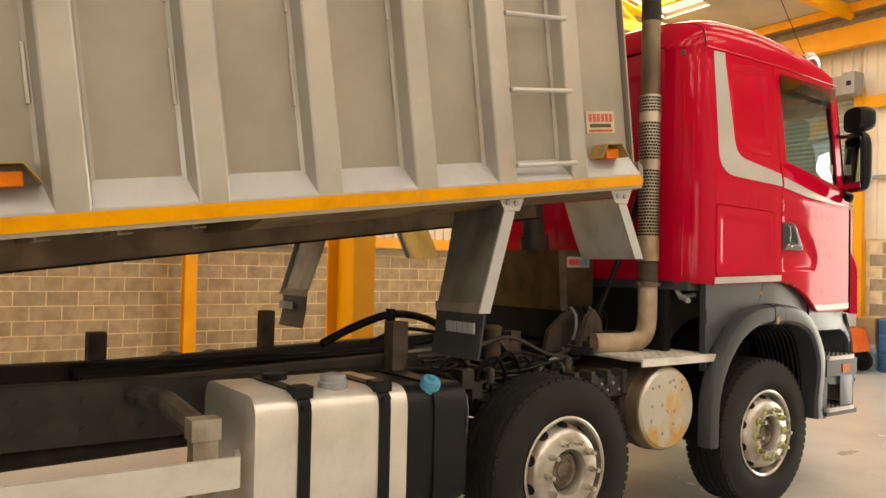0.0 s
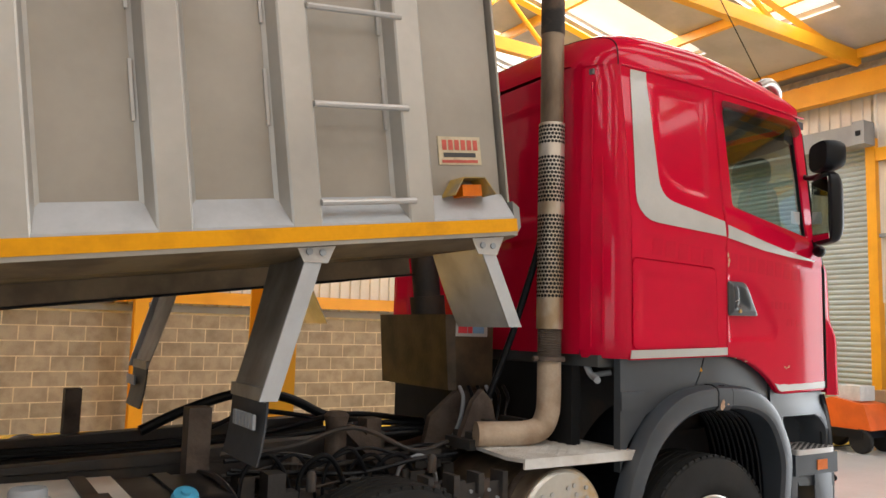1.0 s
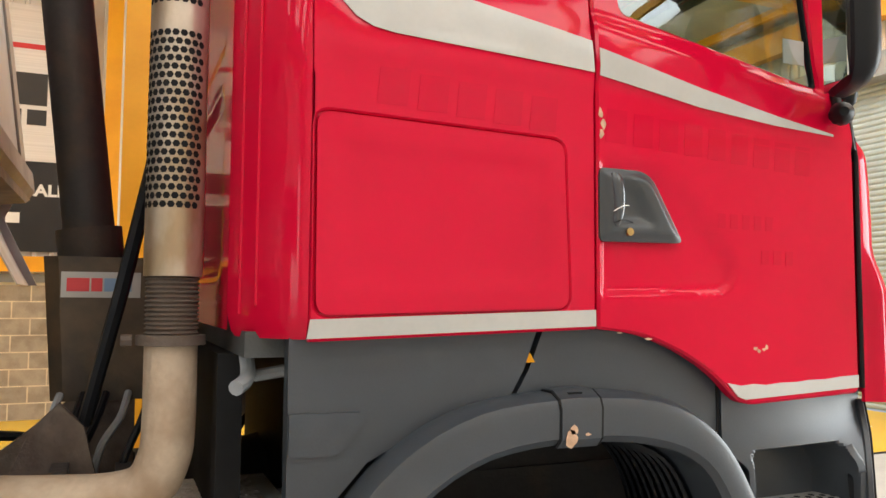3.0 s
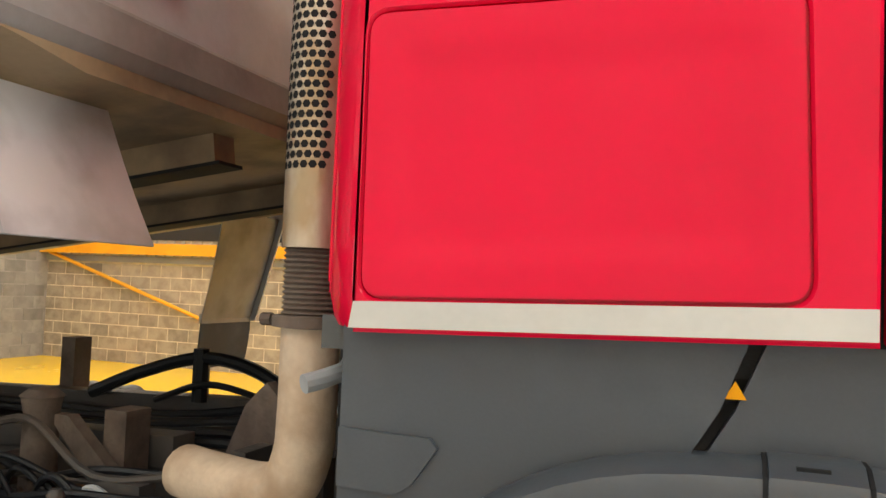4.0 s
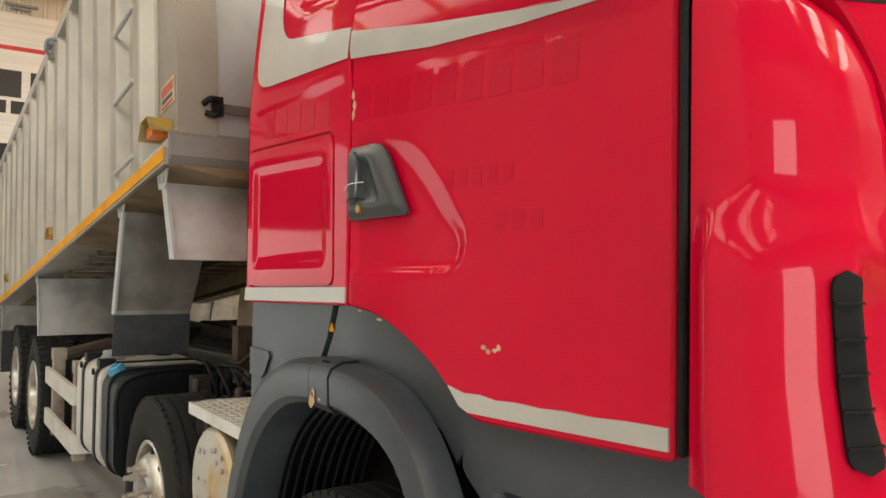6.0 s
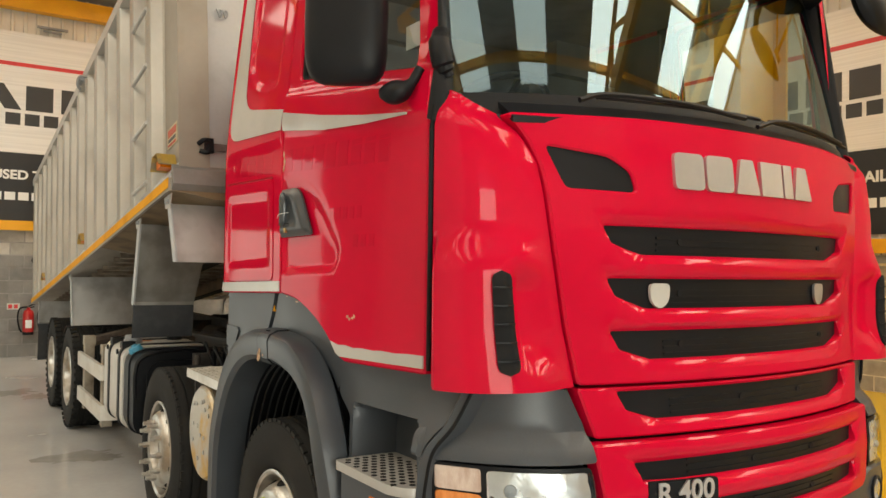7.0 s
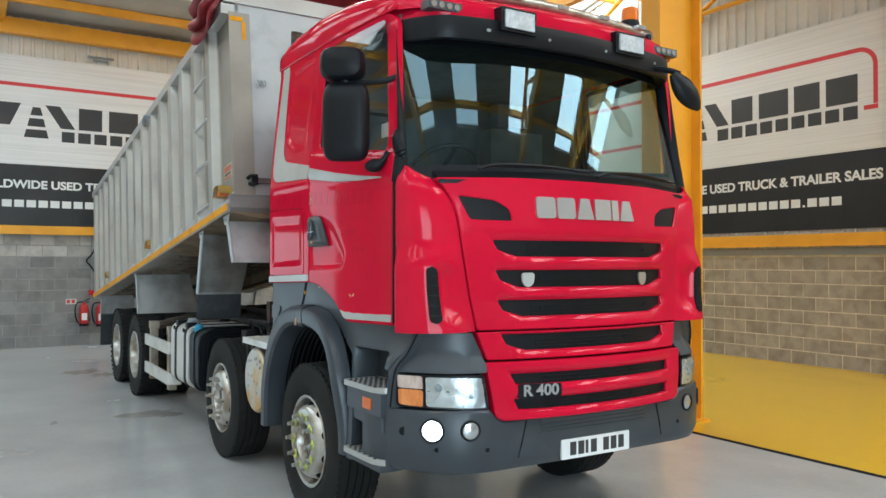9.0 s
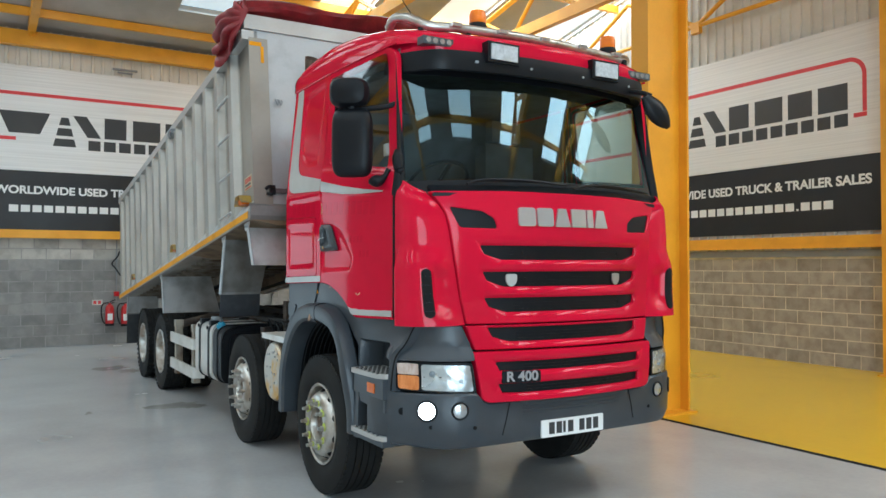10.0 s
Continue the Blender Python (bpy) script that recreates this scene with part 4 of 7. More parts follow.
for s in (-1, 1):
    def pillar(u, v, w, s=s):
        a = Vector(screen(s * 0.985, v))
        b = Vector((1.165 - 0.08 * clamp((v - 0.12) / 0.88), s * (side_w(1.1, 2.2 + 0.8 * v) + 0.004), 2.21 + 0.80 * v))
        m = a.lerp(b, u)
        m += Vector((0.02, s * 0.012, 0)) * (4 * u * (1 - u))
        return m + Vector((w * 0.6, s * w * 0.8, 0))
    sheet("windscreen_pillar", pillar, 0.0, 1.0, 6, -0.10, 1.0, 9, M_BLACKP, cab, 0.015, "black windscreen pillar trim")

# wipers and scuttle
sheet("scuttle", lambda u, v, w: (1.40 + 0.075 * (1 - v) - 0.165 * (u * 1.02) ** 2, u * 1.02, 2.155 + 0.055 * v - 0.02 * u * u + w), -0.93, 0.93, 24, 0, 1, 3, M_BLACKP, cab, 0.02, "black scuttle under the windscreen")
for y0, y1 in ((-0.62, 0.02), (0.20, 0.80)):
    wp = empty("wiper", "", "")
    wp.parent = cab
    bm = bmesh.new()
    tube(bm, curve_pts([(1.45 - 0.15 * y0 * y0, y0 - 0.12, 2.20), (1.455 - 0.15 * y0 * y0, y0, 2.232), (1.44 - 0.15 * (y0 + y1) ** 2 / 4, (y0 + y1) / 2, 2.240), (1.435 - 0.15 * y1 * y1, y1, 2.225)], 6), 0.009, 6)
    part("wiper_arm", bm, M_BLACKP, wp)
    bm = bmesh.new()
    tube(bm, [(1.425 - 0.15 * y * y, y, 2.236 - 0.02 * y * y) for y in [y0 - 0.02 + (y1 + 0.12 - y0) * k / 8 for k in range(9)]], 0.007, 6)
    part("wiper_blade", bm, M_BLACKP, wp)

# corner air deflectors
for s in (-1, 1):
    def corner(u, v, w, s=s):
        z = 1.32 + 0.90 * v
        z -= 0.07 * u * ease((v - 0.6) / 0.4)
        yb = 0.768 + 0.103 * clamp((z - 1.32) / 0.67) + 0.095 * clamp((z - 1.99) / 0.155) ** 1.2
        a = Vector((1.194, side_w(1.165, z) - 0.004, 0))
        b = Vector((front_x(yb, z) - 0.012, yb, 0))
        c = Vector((b.x + 0.01, a.y - 0.01, 0))
        p = a * (1 - u) ** 2 + c * 2 * u * (1 - u) + b * u * u
        out = Vector((u, 1 - u, 0)).normalized()
        bulge = 0.040 * ease((1.83 - z) / 0.18) * ease(u / 0.14) * ease((1 - u) / 0.25)
        top = -0.035 * ease((v - 0.88) / 0.12) ** 2
        pod = -0.050 * ease((u - 0.655) / 0.09) * ease((0.98 - u) / 0.20) * ease((1.72 - z) / 0.12) * ease((z - 1.34) / 0.13)
        p += out * (bulge + top + pod + w)
        return (p.x, s * p.y, z)
    bm = bmesh.new()
    tube(bm, [(1.181, s * (side_w(1.165, z) - 0.002), z) for z in (1.365, 1.6, 1.8, 2.0, 2.1, 2.17)], 0.0075, 8)
    part("deflector_seal", bm, M_DARK, cab, "black rubber seal beside the door")
    d = sheet("air_deflector", corner, 0.0, 1.0, 56, 0.0, 1.0, 90, M_RED, cab, 0.012, "red corner air deflector with a dark vent")

    def slit(u, v, w, c=corner):
        """A tall round-ended opening in the deflector."""
        e = abs(2 * v - 1)
        half = 0.062 * math.sqrt(max(0.0, 1 - max(0.0, (e - 0.80) / 0.20) ** 2))
        return c(0.628 + u * half, 0.055 + 0.335 * v, w)
    vent = sheet("vent", lambda u, v, w, f=slit: f(u, v, w + 0.010), -1, 1, 6, 0.0, 1.0, 30, M_DARK, d, 0.01, "narrow black slatted vent")
    for k in range(5):
        sheet("vent_slat", lambda u, v, w, f=slit: f(u, v, w + 0.017), -1, 1, 3, 0.13 + 0.175 * k, 0.145 + 0.175 * k, 1, M_BLACKP, vent, 0.009)

# bonnet panel with dark slots


def slot(zt, zb, hw):
    return [(-hw, zt), (hw, zt), (hw - 0.015, zt - 0.055), (hw - 0.14, zb), (-hw + 0.14, zb), (-hw + 0.015, zt - 0.055)]


def slotted(name, outline, slots, dx, extra=()):
    holes = [rounded(slot(*q), 0.008, 2) for q in slots] + [rounded(e, 0.02, 3) for e in extra]
    fs = [poly_distance(slot(q[0] + 0.028, q[1] - 0.028, q[2] + 0.04)) for q in slots]

    def relief(u, v):
        r = dx
        for f in fs:
            r -= 0.016 * ease(-f(u, v) / 0.03)
        return r
    body = panel(name, outline, on_front, M_RED, cab, holes, 0.03, relief, 0.05, 0.006)
    for q in slots:
        ins = panel("slot_insert", rounded(slot(q[0] + 0.003, q[1] - 0.003, q[2] + 0.003), 0.006, 2), on_front, M_BLACKP, body, (), 0.12, None, 0.02, 0, "ribbed black plastic grille insert", dx - 0.030)
        for k in range(3):
            zz = q[1] + 0.012 + k * 0.02
            panel("rib", [(-q[2] + 0.2, zz), (q[2] - 0.18, zz), (q[2] - 0.18, zz + 0.007), (-q[2] + 0.2, zz + 0.007)], on_front, M_BLACKP, ins, (), 0.15, None, 0.004, 0, "", dx - 0.026)
        for yy in (-0.36, 0.45) if q[0] > 1.4 else (-0.1, 0.24):
            bm = bmesh.new()
            p = Vector(on_front(yy, (q[0] + q[1]) / 2, dx - 0.029))
            tube(bm, [p, p + Vector((0.004, 0, 0))], 0.011, 10)
            part("bolt_hole", bm, M_DARK, ins)
    return body


TOPVENT = [(-0.850, 2.055), (-0.64, 2.03), (-0.565, 1.985), (-0.55, 1.92), (-0.79, 1.925)]
TOPVENT_L = [(-a, b) for a, b in reversed(TOPVENT)]
bonnet = slotted("bonnet_panel", rounded([(-0.962, 2.150), (-0.5, 2.162), (0.5, 2.162), (0.962, 2.150), (0.905, 2.075), (0.865, 1.99), (0.762, 1.325), (-0.762, 1.325), (-0.865, 1.99), (-0.905, 2.075)], [0.02, 0, 0, 0.02, 0.05, 0.1, 0.02, 0.02, 0.1, 0.05]),
                 [(1.815, 1.725, 0.655), (1.65, 1.555, 0.64), (1.485, 1.395, 0.63)], 0.0, (TOPVENT, TOPVENT_L))
for tv in (TOPVENT, TOPVENT_L):
    panel("top_vent", tv, on_front, M_BLACKP, bonnet, (), 0.08, None, 0.02, 0, "black plastic inlet cover", -0.012)
slotted("grille_panel", rounded([(-0.765, 1.315), (0.765, 1.315), (0.715, 1.165), (-0.715, 1.165)], 0.012), [(1.30, 1.21, 0.62)], 0.0)
flap = slotted("grille_flap", rounded([(-0.745, 1.155), (0.745, 1.155), (0.70, 0.87), (0.66, 0.845), (-0.66, 0.845), (-0.70, 0.87)], [0.02, 0.02, 0.05, 0.03, 0.03, 0.05]), [(1.09, 1.03, 0.60), (0.955, 0.895, 0.585)], 0.03)
sheet("grille_back", lambda u, v, w: (front_x(u * 0.7, 0.85 + 1.2 * v) - 0.075 + w, u * 0.7, 0.85 + 1.2 * v), -1, 1, 8, 0, 1, 8, M_DARK, cab, 0.01)

# maker's name as plain letter-sized blocks, badges, type number
M_SILVER = material("brushed silver badge", (0.62, 0.63, 0.65), 0.32, 0.8, 0.04, 4, 60, 0.03)
for i in range(6):
    w = 0.124 if i != 4 else 0.055
    u = -0.41 + i * 0.136 - (0.07 if i == 5 else 0)
    zb, zt = 1.94, 2.06
    pts = rounded([(u, zb), (u + w, zb), (u + w - (0.03 if i in (2, 5) else 0), zt), (u + (0.03 if i in (2, 5) else 0), zt)], 0.02 if i < 2 else 0.006, 3)
    panel("name_block", pts, on_front, M_SILVER, bonnet, (), 0.1, None, 0.012, 0.002, "silver raised letter-sized block", 0.012)
for y, m in ((-0.45, M_STRIPE), (0.43, M_SILVER)):
    sh = rounded([(y - 0.04, 1.635), (y + 0.04, 1.635), (y + 0.035, 1.575), (y, 1.55), (y - 0.035, 1.575)], 0.02, 3)
    panel("badge", sh, on_front, m, bonnet, (), 0, None, 0.01, 0.002, "small shield shaped badge", -0.014)
panel("type_plate", rounded([(-0.575, 1.035), (-0.31, 1.03), (-0.31, 0.96), (-0.575, 0.96)], 0.012), on_front, M_BLACKP, flap, (), 0.1, None, 0.012, 0.003, "", 0.034)


def lettering(name, text, size, m, mat, parent, extrude=0.002, align='CENTER', width=None, space=1.0, shear=0.0, bold=0.0):
    cu = bpy.data.curves.new(name, 'FONT')
    cu.body, cu.size, cu.extrude, cu.align_x, cu.align_y, cu.space_character, cu.shear, cu.offset = text, size, extrude, align, 'CENTER', space, shear, bold
    tmp = bpy.data.objects.new("tmp", cu)
    scene.collection.objects.link(tmp)
    me = bpy.data.meshes.new_from_object(tmp.evaluated_get(bpy.context.evaluated_depsgraph_get()))
    bpy.data.objects.remove(tmp)
    if width:
        xs = [v.co.x for v in me.vertices]
        k = width / (max(xs) - min(xs))
        me.transform(Matrix.Diagonal((k, 1, 1, 1)))
    me.transform(m)
    me.materials.clear()
    me.materials.append(mat)
    ob = new(name, me)
    ob.parent = parent
    return ob


FACE_X = Matrix(((0, 0, 1, 0), (1, 0, 0, 0), (0, 1, 0, 0), (0, 0, 0, 1)))     # text facing +x, read along +y
lettering("type_number", "R 400", 0.085, Matrix.Translation((front_x(-0.45, 1.0) + 0.038, -0.443, 0.998)) @ Matrix.Rotation(radians(-9.7), 4, 'Z') @ FACE_X, M_SILVER, flap, 0.003, 'CENTER', 0.215, bold=0.002)

# grey corner panels, headlamps, bumper
def low_front(y, z, w=0.0):
    ay = abs(y)
    x = front_x(min(ay, 0.75), z) - 0.147 * max(0.0, ay - 0.72)
    x -= 1.75 * max(0.0, ay - 0.78) ** 2
    return x + w


for s in (-1, 1):
    panel("corner_cover", rounded([(s * 0.785, 1.312), (s * 1.045, 1.312), (s * 1.09, 1.225), (s * 1.155, 1.165), (s * 1.175, 1.105), (s * 0.745, 1.105), (s * 0.735, 1.20)], [0.01, 0.01, 0.06, 0.05, 0.02, 0.01, 0.02]), lambda u, v, w: (low_front(u, v, w - 0.02 + 0.06 * ease((1.2 - v) / 0.08)), u, v), M_GREYP, cab, (), 0.04, None, 0.03, 0.006, "dark grey corner panel")
    lamp = panel("headlamp", rounded([(s * 0.755, 1.092), (s * 1.138, 1.098), (s * 1.135, 0.925), (s * 0.735, 0.905)], 0.02), lambda u, v, w: (low_front(u, v, w + 0.03), u, v), M_BLACKP, cab, (), 0.04, None, 0.08, 0.004, "clear headlamp with amber indicator")
    panel("lens", rounded([(s * 0.768, 1.082), (s * 1.035, 1.088), (s * 1.035, 0.925), (s * 0.75, 0.916)], 0.015), lambda u, v, w: (low_front(u, v, w + 0.052), u, v), M_COVER, lamp, (), 0.04, None, 0.004, 0.002, "clear headlamp lens").visible_shadow = False
    panel("reflector", rounded([(s * 0.772, 1.078), (s * 1.031, 1.084), (s * 1.031, 0.930), (s * 0.755, 0.921)], 0.015), lambda u, v, w: (low_front(u, v, w + 0.033), u, v), M_REFLECT, lamp, (), 0.012, lambda u, v: 0.004 * math.sin(38 * u + 2.2 * math.sin(31 * v)) * math.sin(43 * v + 1.7 * math.sin(29 * u)), 0.004, 0.0, "bright metal lamp reflector")
    for yb, zb, rb in ((0.985, 1.03, 0.020), (0.835, 0.985, 0.014)):
        x1, x0 = low_front(yb + 0.05, 1.0), low_front(yb - 0.05, 1.0)
        bm = bmesh.new()
        lathe(bm, [(rb, -0.004), (rb * 0.95, 0.004), (rb * 0.6, 0.008), (0.001, 0.009)], (0, 0, 0), 'x', 18)
        bmesh.ops.transform(bm, matrix=Matrix.Translation((low_front(yb, 1.0) + 0.035, s * yb, zb)) @ Matrix.Rotation(s * math.atan((x0 - x1) / 0.1), 4, 'Z'), verts=bm.verts[:])
        part("bulb_cap", bm, M_GREYTRIM, lamp)
    panel("indicator", rounded([(s * 1.045, 1.015), (s * 1.134, 1.018), (s * 1.131, 0.935), (s * 1.045, 0.927)], 0.012), lambda u, v, w: (low_front(u, v, w + 0.036), u, v), M_INDIC, lamp, (), 0.04, None, 0.006, 0.003, "pale amber indicator lens")
    panel("side_lamp", rounded([(s * 1.045, 1.088), (s * 1.134, 1.09), (s * 1.134, 1.024), (s * 1.045, 1.021)], 0.008), lambda u, v, w: (low_front(u, v, w + 0.036), u, v), M_SIDELENS, lamp, (), 0.04, None, 0.006, 0.003)

bm = bmesh.new()
secs = []
for i in range(61):
    y = 1.21 * (-1 + 2 * i / 60)
    t = clamp((abs(y) - 0.9) / 0.31)
    xf = min(low_front(y * 0.97, 0.9) + 0.035, 1.512 - 0.03 * y * y)
    if abs(y) > 1.15:
        xf -= 0.06 * ((abs(y) - 1.15) / 0.06) ** 2
    top = 0.845 + 0.065 * ease((abs(y) - 0.66) / 0.08)
    bot = 0.565 + 0.03 * t
    secs.append([(xf - 0.16, y, top), (xf - 0.012, y, top), (xf, y, top - 0.015), (xf + 0.004, y, 0.74), (xf - 0.002, y, bot + 0.06), (xf - 0.03, y, bot + 0.008), (xf - 0.06, y, bot), (xf - 0.16, y, bot)])
loft(bm, secs)
bumper = part("bumper", bm, M_GREYP, cab, "dark grey moulded front bumper")
panel("number_plate", rounded([(-0.26, 0.697), (0.26, 0.697), (0.26, 0.586), (-0.26, 0.586)], 0.008), lambda u, v, w: (1.522 - 0.03 * u * u + w, u, v), M_WHITE, bumper, (), 0.1, None, 0.012, 0.002, "white number plate with dark bars")
for i, (u, w) in enumerate(((-0.2, 0.045), (-0.14, 0.045), (-0.085, 0.02), (-0.045, 0.045), (0.05, 0.045), (0.11, 0.045), (0.17, 0.045))):
    panel("plate_bar", [(u, 0.68), (u + w, 0.68), (u + w, 0.605), (u, 0.605)], lambda a, v, k: (1.5235 - 0.03 * a * a + k, a, v), M_INK, bumper, (), 0, None, 0.001, 0)
for s in (-1, 1):
    bm = bmesh.new()
    tube(bm, [(1.515 - 0.03 * (0.5 + 0.05 * k / 6) ** 2 + (0.0015 if k < 5 else -0.004), s * (0.5 + 0.05 * k / 6), 0.835 - 0.20 * k / 6) for k in range(7)], 0.0035, 6)
    part("bumper_seam", bm, M_DARK, bumper)
panel("bumper_grille", [(-0.42, 0.835), (0.42, 0.835), (0.36, 0.735), (-0.36, 0.735)], lambda u, v, w: (1.516 - 0.03 * u * u + w, u, v), M_GREYP, bumper, (), 0.1, None, 0.01, 0.002, "dark grey ribbed grille strip")
for k in range(4):
    panel("rib", [(-0.4, 0.75 + k * 0.022), (0.4, 0.75 + k * 0.022), (0.4, 0.757 + k * 0.022), (-0.4, 0.757 + k * 0.022)], lambda u, v, w: (1.520 - 0.03 * u * u + w, u, v), M_GREYP, bumper, (), 0.2, None, 0.004, 0)
for y, z, r, lit in ((-1.02, 0.808, 0.053, True), (-0.845, 0.808, 0.044, False), (0.80, 0.808, 0.044, False), (1.03, 0.808, 0.044, False)):
    bm = bmesh.new()
    x = min(low_front(y * 0.97, 0.9) + 0.037, 1.514 - 0.03 * y * y)
    x1 = min(low_front((abs(y) + 0.05) * 0.97, 0.9) + 0.037, 1.514 - 0.03 * (abs(y) + 0.05) ** 2)
    x0 = min(low_front((abs(y) - 0.05) * 0.97, 0.9) + 0.037, 1.514 - 0.03 * (abs(y) - 0.05) ** 2)
    turn = math.copysign(math.atan((x0 - x1) / 0.1), y)
    lathe(bm, [(r + 0.012, -0.05), (r + 0.012, 0.006), (r + 0.008, 0.010), (r + 0.001, 0.008), (r + 0.001, -0.05)], (0, 0, 0), 'x', 24)
    bmesh.ops.transform(bm, matrix=Matrix.Translation((x, y, z)) @ Matrix.Rotation(turn, 4, 'Z'), verts=bm.verts[:])
    part("lamp_bezel", bm, M_BLACKP, bumper)
    bm = bmesh.new()
    lathe(bm, [(r, -0.05), (r, 0.004), (r * 0.7, 0.009), (0.001, 0.011)], (0, 0, 0), 'x', 24)
    bmesh.ops.transform(bm, matrix=Matrix.Translation((x, y, z)) @ Matrix.Rotation(turn, 4, 'Z'), verts=bm.verts[:])
    part("fog_lamp", bm, glow("lit lamp", (1.0, 0.98, 0.94), 8.0) if lit else M_LAMP, bumper, "lit round fog lamp" if lit else "round clear fog lamp")
for y, z in ((-1.13, 0.80), (-0.75, 0.70), (-1.0, 0.71), (0.7, 0.70)):
    bm = bmesh.new()
    x = min(low_front(y * 0.97, 0.9) + 0.037, 1.514 - 0.03 * y * y)
    tube(bm, [(x - 0.01, y, z), (x + 0.003, y, z)], 0.012 if y != -1.13 else 0.022, 12)
    part("bolt_hole", bm, M_DARK, bumper)

# wheel arches, side steps
step_hole = poly_distance(rounded([(0.712, 1.203), (1.115, 1.203), (1.148, 1.09), (1.148, 0.80), (0.712, 0.80)], [0.03, 0.07, 0.04, 0, 0]))
OUT = [(-0.70, 0.50), (-0.685, 0.84), (-0.575, 1.10), (-0.43, 1.275), (-0.22, 1.380), (0.05, 1.405), (0.32, 1.384), (0.50, 1.292), (0.62, 1.13), (0.69, 0.93), (0.71, 0.56)]
INN = [(-0.60, 0.50), (-0.585, 0.80), (-0.49, 1.02), (-0.355, 1.165), (-0.18, 1.255), (0.05, 1.28), (0.28, 1.262), (0.45, 1.195), (0.545, 1.05), (0.59, 0.86), (0.605, 0.56)]
for s in (-1, 1):
    arch = empty("wheel_arch", "", "")
    arch.parent = cab
    bm = bmesh.new()
    o = curve_pts([(a, 0, b) for a, b in OUT], 4)
    n = curve_pts([(a, 0, b) for a, b in INN], 4)
    secs = []
    for p, q in zip(o, n):
        m = (p + q) / 2
        d = 0.04 * ease((1.05 - m.z) / 0.4) if m.x > 0.3 else 0.0
        secs.append([(p.x, s * 1.16, p.z), (p.x, s * (1.215 - d), p.z), (p.lerp(q, 0.12).x, s * (1.248 - d), p.lerp(q, 0.12).z), (p.lerp(q, 0.3).x, s * (1.258 - d), p.lerp(q, 0.3).z), (q.lerp(p, 0.15).x, s * (1.255 - d), q.lerp(p, 0.15).z), (q.x, s * (1.235 - d), q.z), (q.x, s * 1.10, q.z)])
    loft(bm, secs)
    part("arch_flare", bm, M_GREYP, arch, "dark grey flared wheel arch lip")
    bm = bmesh.new()
    secs = [[(q.x, s * 1.12, q.z), (q.x * 1.02, s * 0.72, q.z + 0.01), (q.x * 1.03, s * 0.72, q.z + 0.03), (q.x * 1.01, s * 1.12, q.z + 0.02)] for q in n]
    loft(bm, secs)
    liner = part("arch_liner", bm, M_BLACKP, arch, "black ribbed arch liner")
    for k in range(9):
        bm = bmesh.new()
        yy = s * (0.78 + 0.038 * k)
        tube(bm, [(q.x * 0.985, yy, q.z - 0.008) for q in n], 0.008, 5)
        part("liner_rib", bm, M_BLACKP, liner)
    bm = bmesh.new()
    prism(bm, [(-0.655, 1.575), (-0.012, 1.585), (-0.06, 1.46), (-0.105, 1.385), (-0.24, 1.37), (-0.47, 1.26), (-0.60, 1.12), (-0.655, 0.98)], 'y', s * 1.13, s * 1.175)
    bevel(bm, 0.008)
    part("rear_cover", bm, M_GREYP, arch, "dark grey cover behind the wheel arch")
    bm = bmesh.new()
    prism(bm, [(-0.653, 1.380), (-0.49, 1.377), (-0.477, 1.362), (-0.52, 1.300), (-0.55, 1.282), (-0.653, 1.284)], 'y', s * 1.175, s * 1.183)
    bevel(bm, 0.003)
    part("cover_flap", bm, M_GREYP, arch)
    panel("front_cover", [(0.012, 1.585), (0.30, 1.575), (0.46, 1.53), (0.583, 1.45), (0.586, 1.39), (0.589, 1.28), (0.578, 1.245), (0.555, 1.225), (0.50, 1.285), (0.32, 1.375), (0.05, 1.39), (-0.085, 1.385), (-0.04, 1.46)],
          lambda u, v, w, s=s: (u, s * (side_w(u, 1.6) - 0.048 + w), v), M_GREYP, arch, (), 0.06, None, 0.04, 0.008, "dark grey cover over the wheel arch")
    def lip(x0, x1, up, mat, name, label=""):
        bm = bmesh.new()
        rows = []
        for p, q in zip(o, n):
            if -0.15 < p.x < 0.27:
                rows.append((p, q))
        a0, a1 = rows[0], rows[-1]
        secs = []
        for k in range(7):
            x = x0 + (x1 - x0) * k / 6
            t = (x - a0[0].x) / (a1[0].x - a0[0].x)
            top = a0[0].z + (a1[0].z - a0[0].z) * t + 0.012 * 4 * t * (1 - t)
            bot = a0[1].z + (a1[1].z - a0[1].z) * t
            h = top - bot
            secs.append([(x, s * 1.15, top + up), (x, s * 1.215, top + up), (x, s * (1.248 + up), top - 0.12 * h), (x, s * (1.258 + up), top - 0.3 * h), (x, s * (1.255 + up), bot + 0.15 * h), (x, s * 1.236, bot - up), (x, s * 1.15, bot - up)])
        loft(bm, secs)
        return part(name, bm, mat, arch, label)
    clip = lip(0.002, 0.116, 0.0025, M_GREYP, "arch_clip")
    for x0 in (-0.005, 0.117):
        lip(x0, x0 + 0.006, 0.0008, M_DARK, "seam")
    if s < 0:
        for cu, cv, a, b in ((0.025, 1.298, 0.020, 0.022), (0.034, 1.318, 0.012, 0.012), (0.075, 1.305, 0.009, 0.004)):
            rnd = random.Random(int(cu * 999))
            pts = [(cu + a * math.cos(t) * rnd.uniform(0.6, 1.2), cv + b * math.sin(t) * rnd.uniform(0.6, 1.2)) for t in (i * 0.785 for i in range(8))]
            panel("scuff", pts, lambda u, v, w: (u, -(1.2615 + w), v), M_CHIP, arch, (), 0, None, 0.001, 0, "pale scuff in the grey plastic")
        part("clip_notch", bbox(0.035, 0.075, -1.235, -1.205, 1.396, 1.406, 0.003), M_DARK, arch)
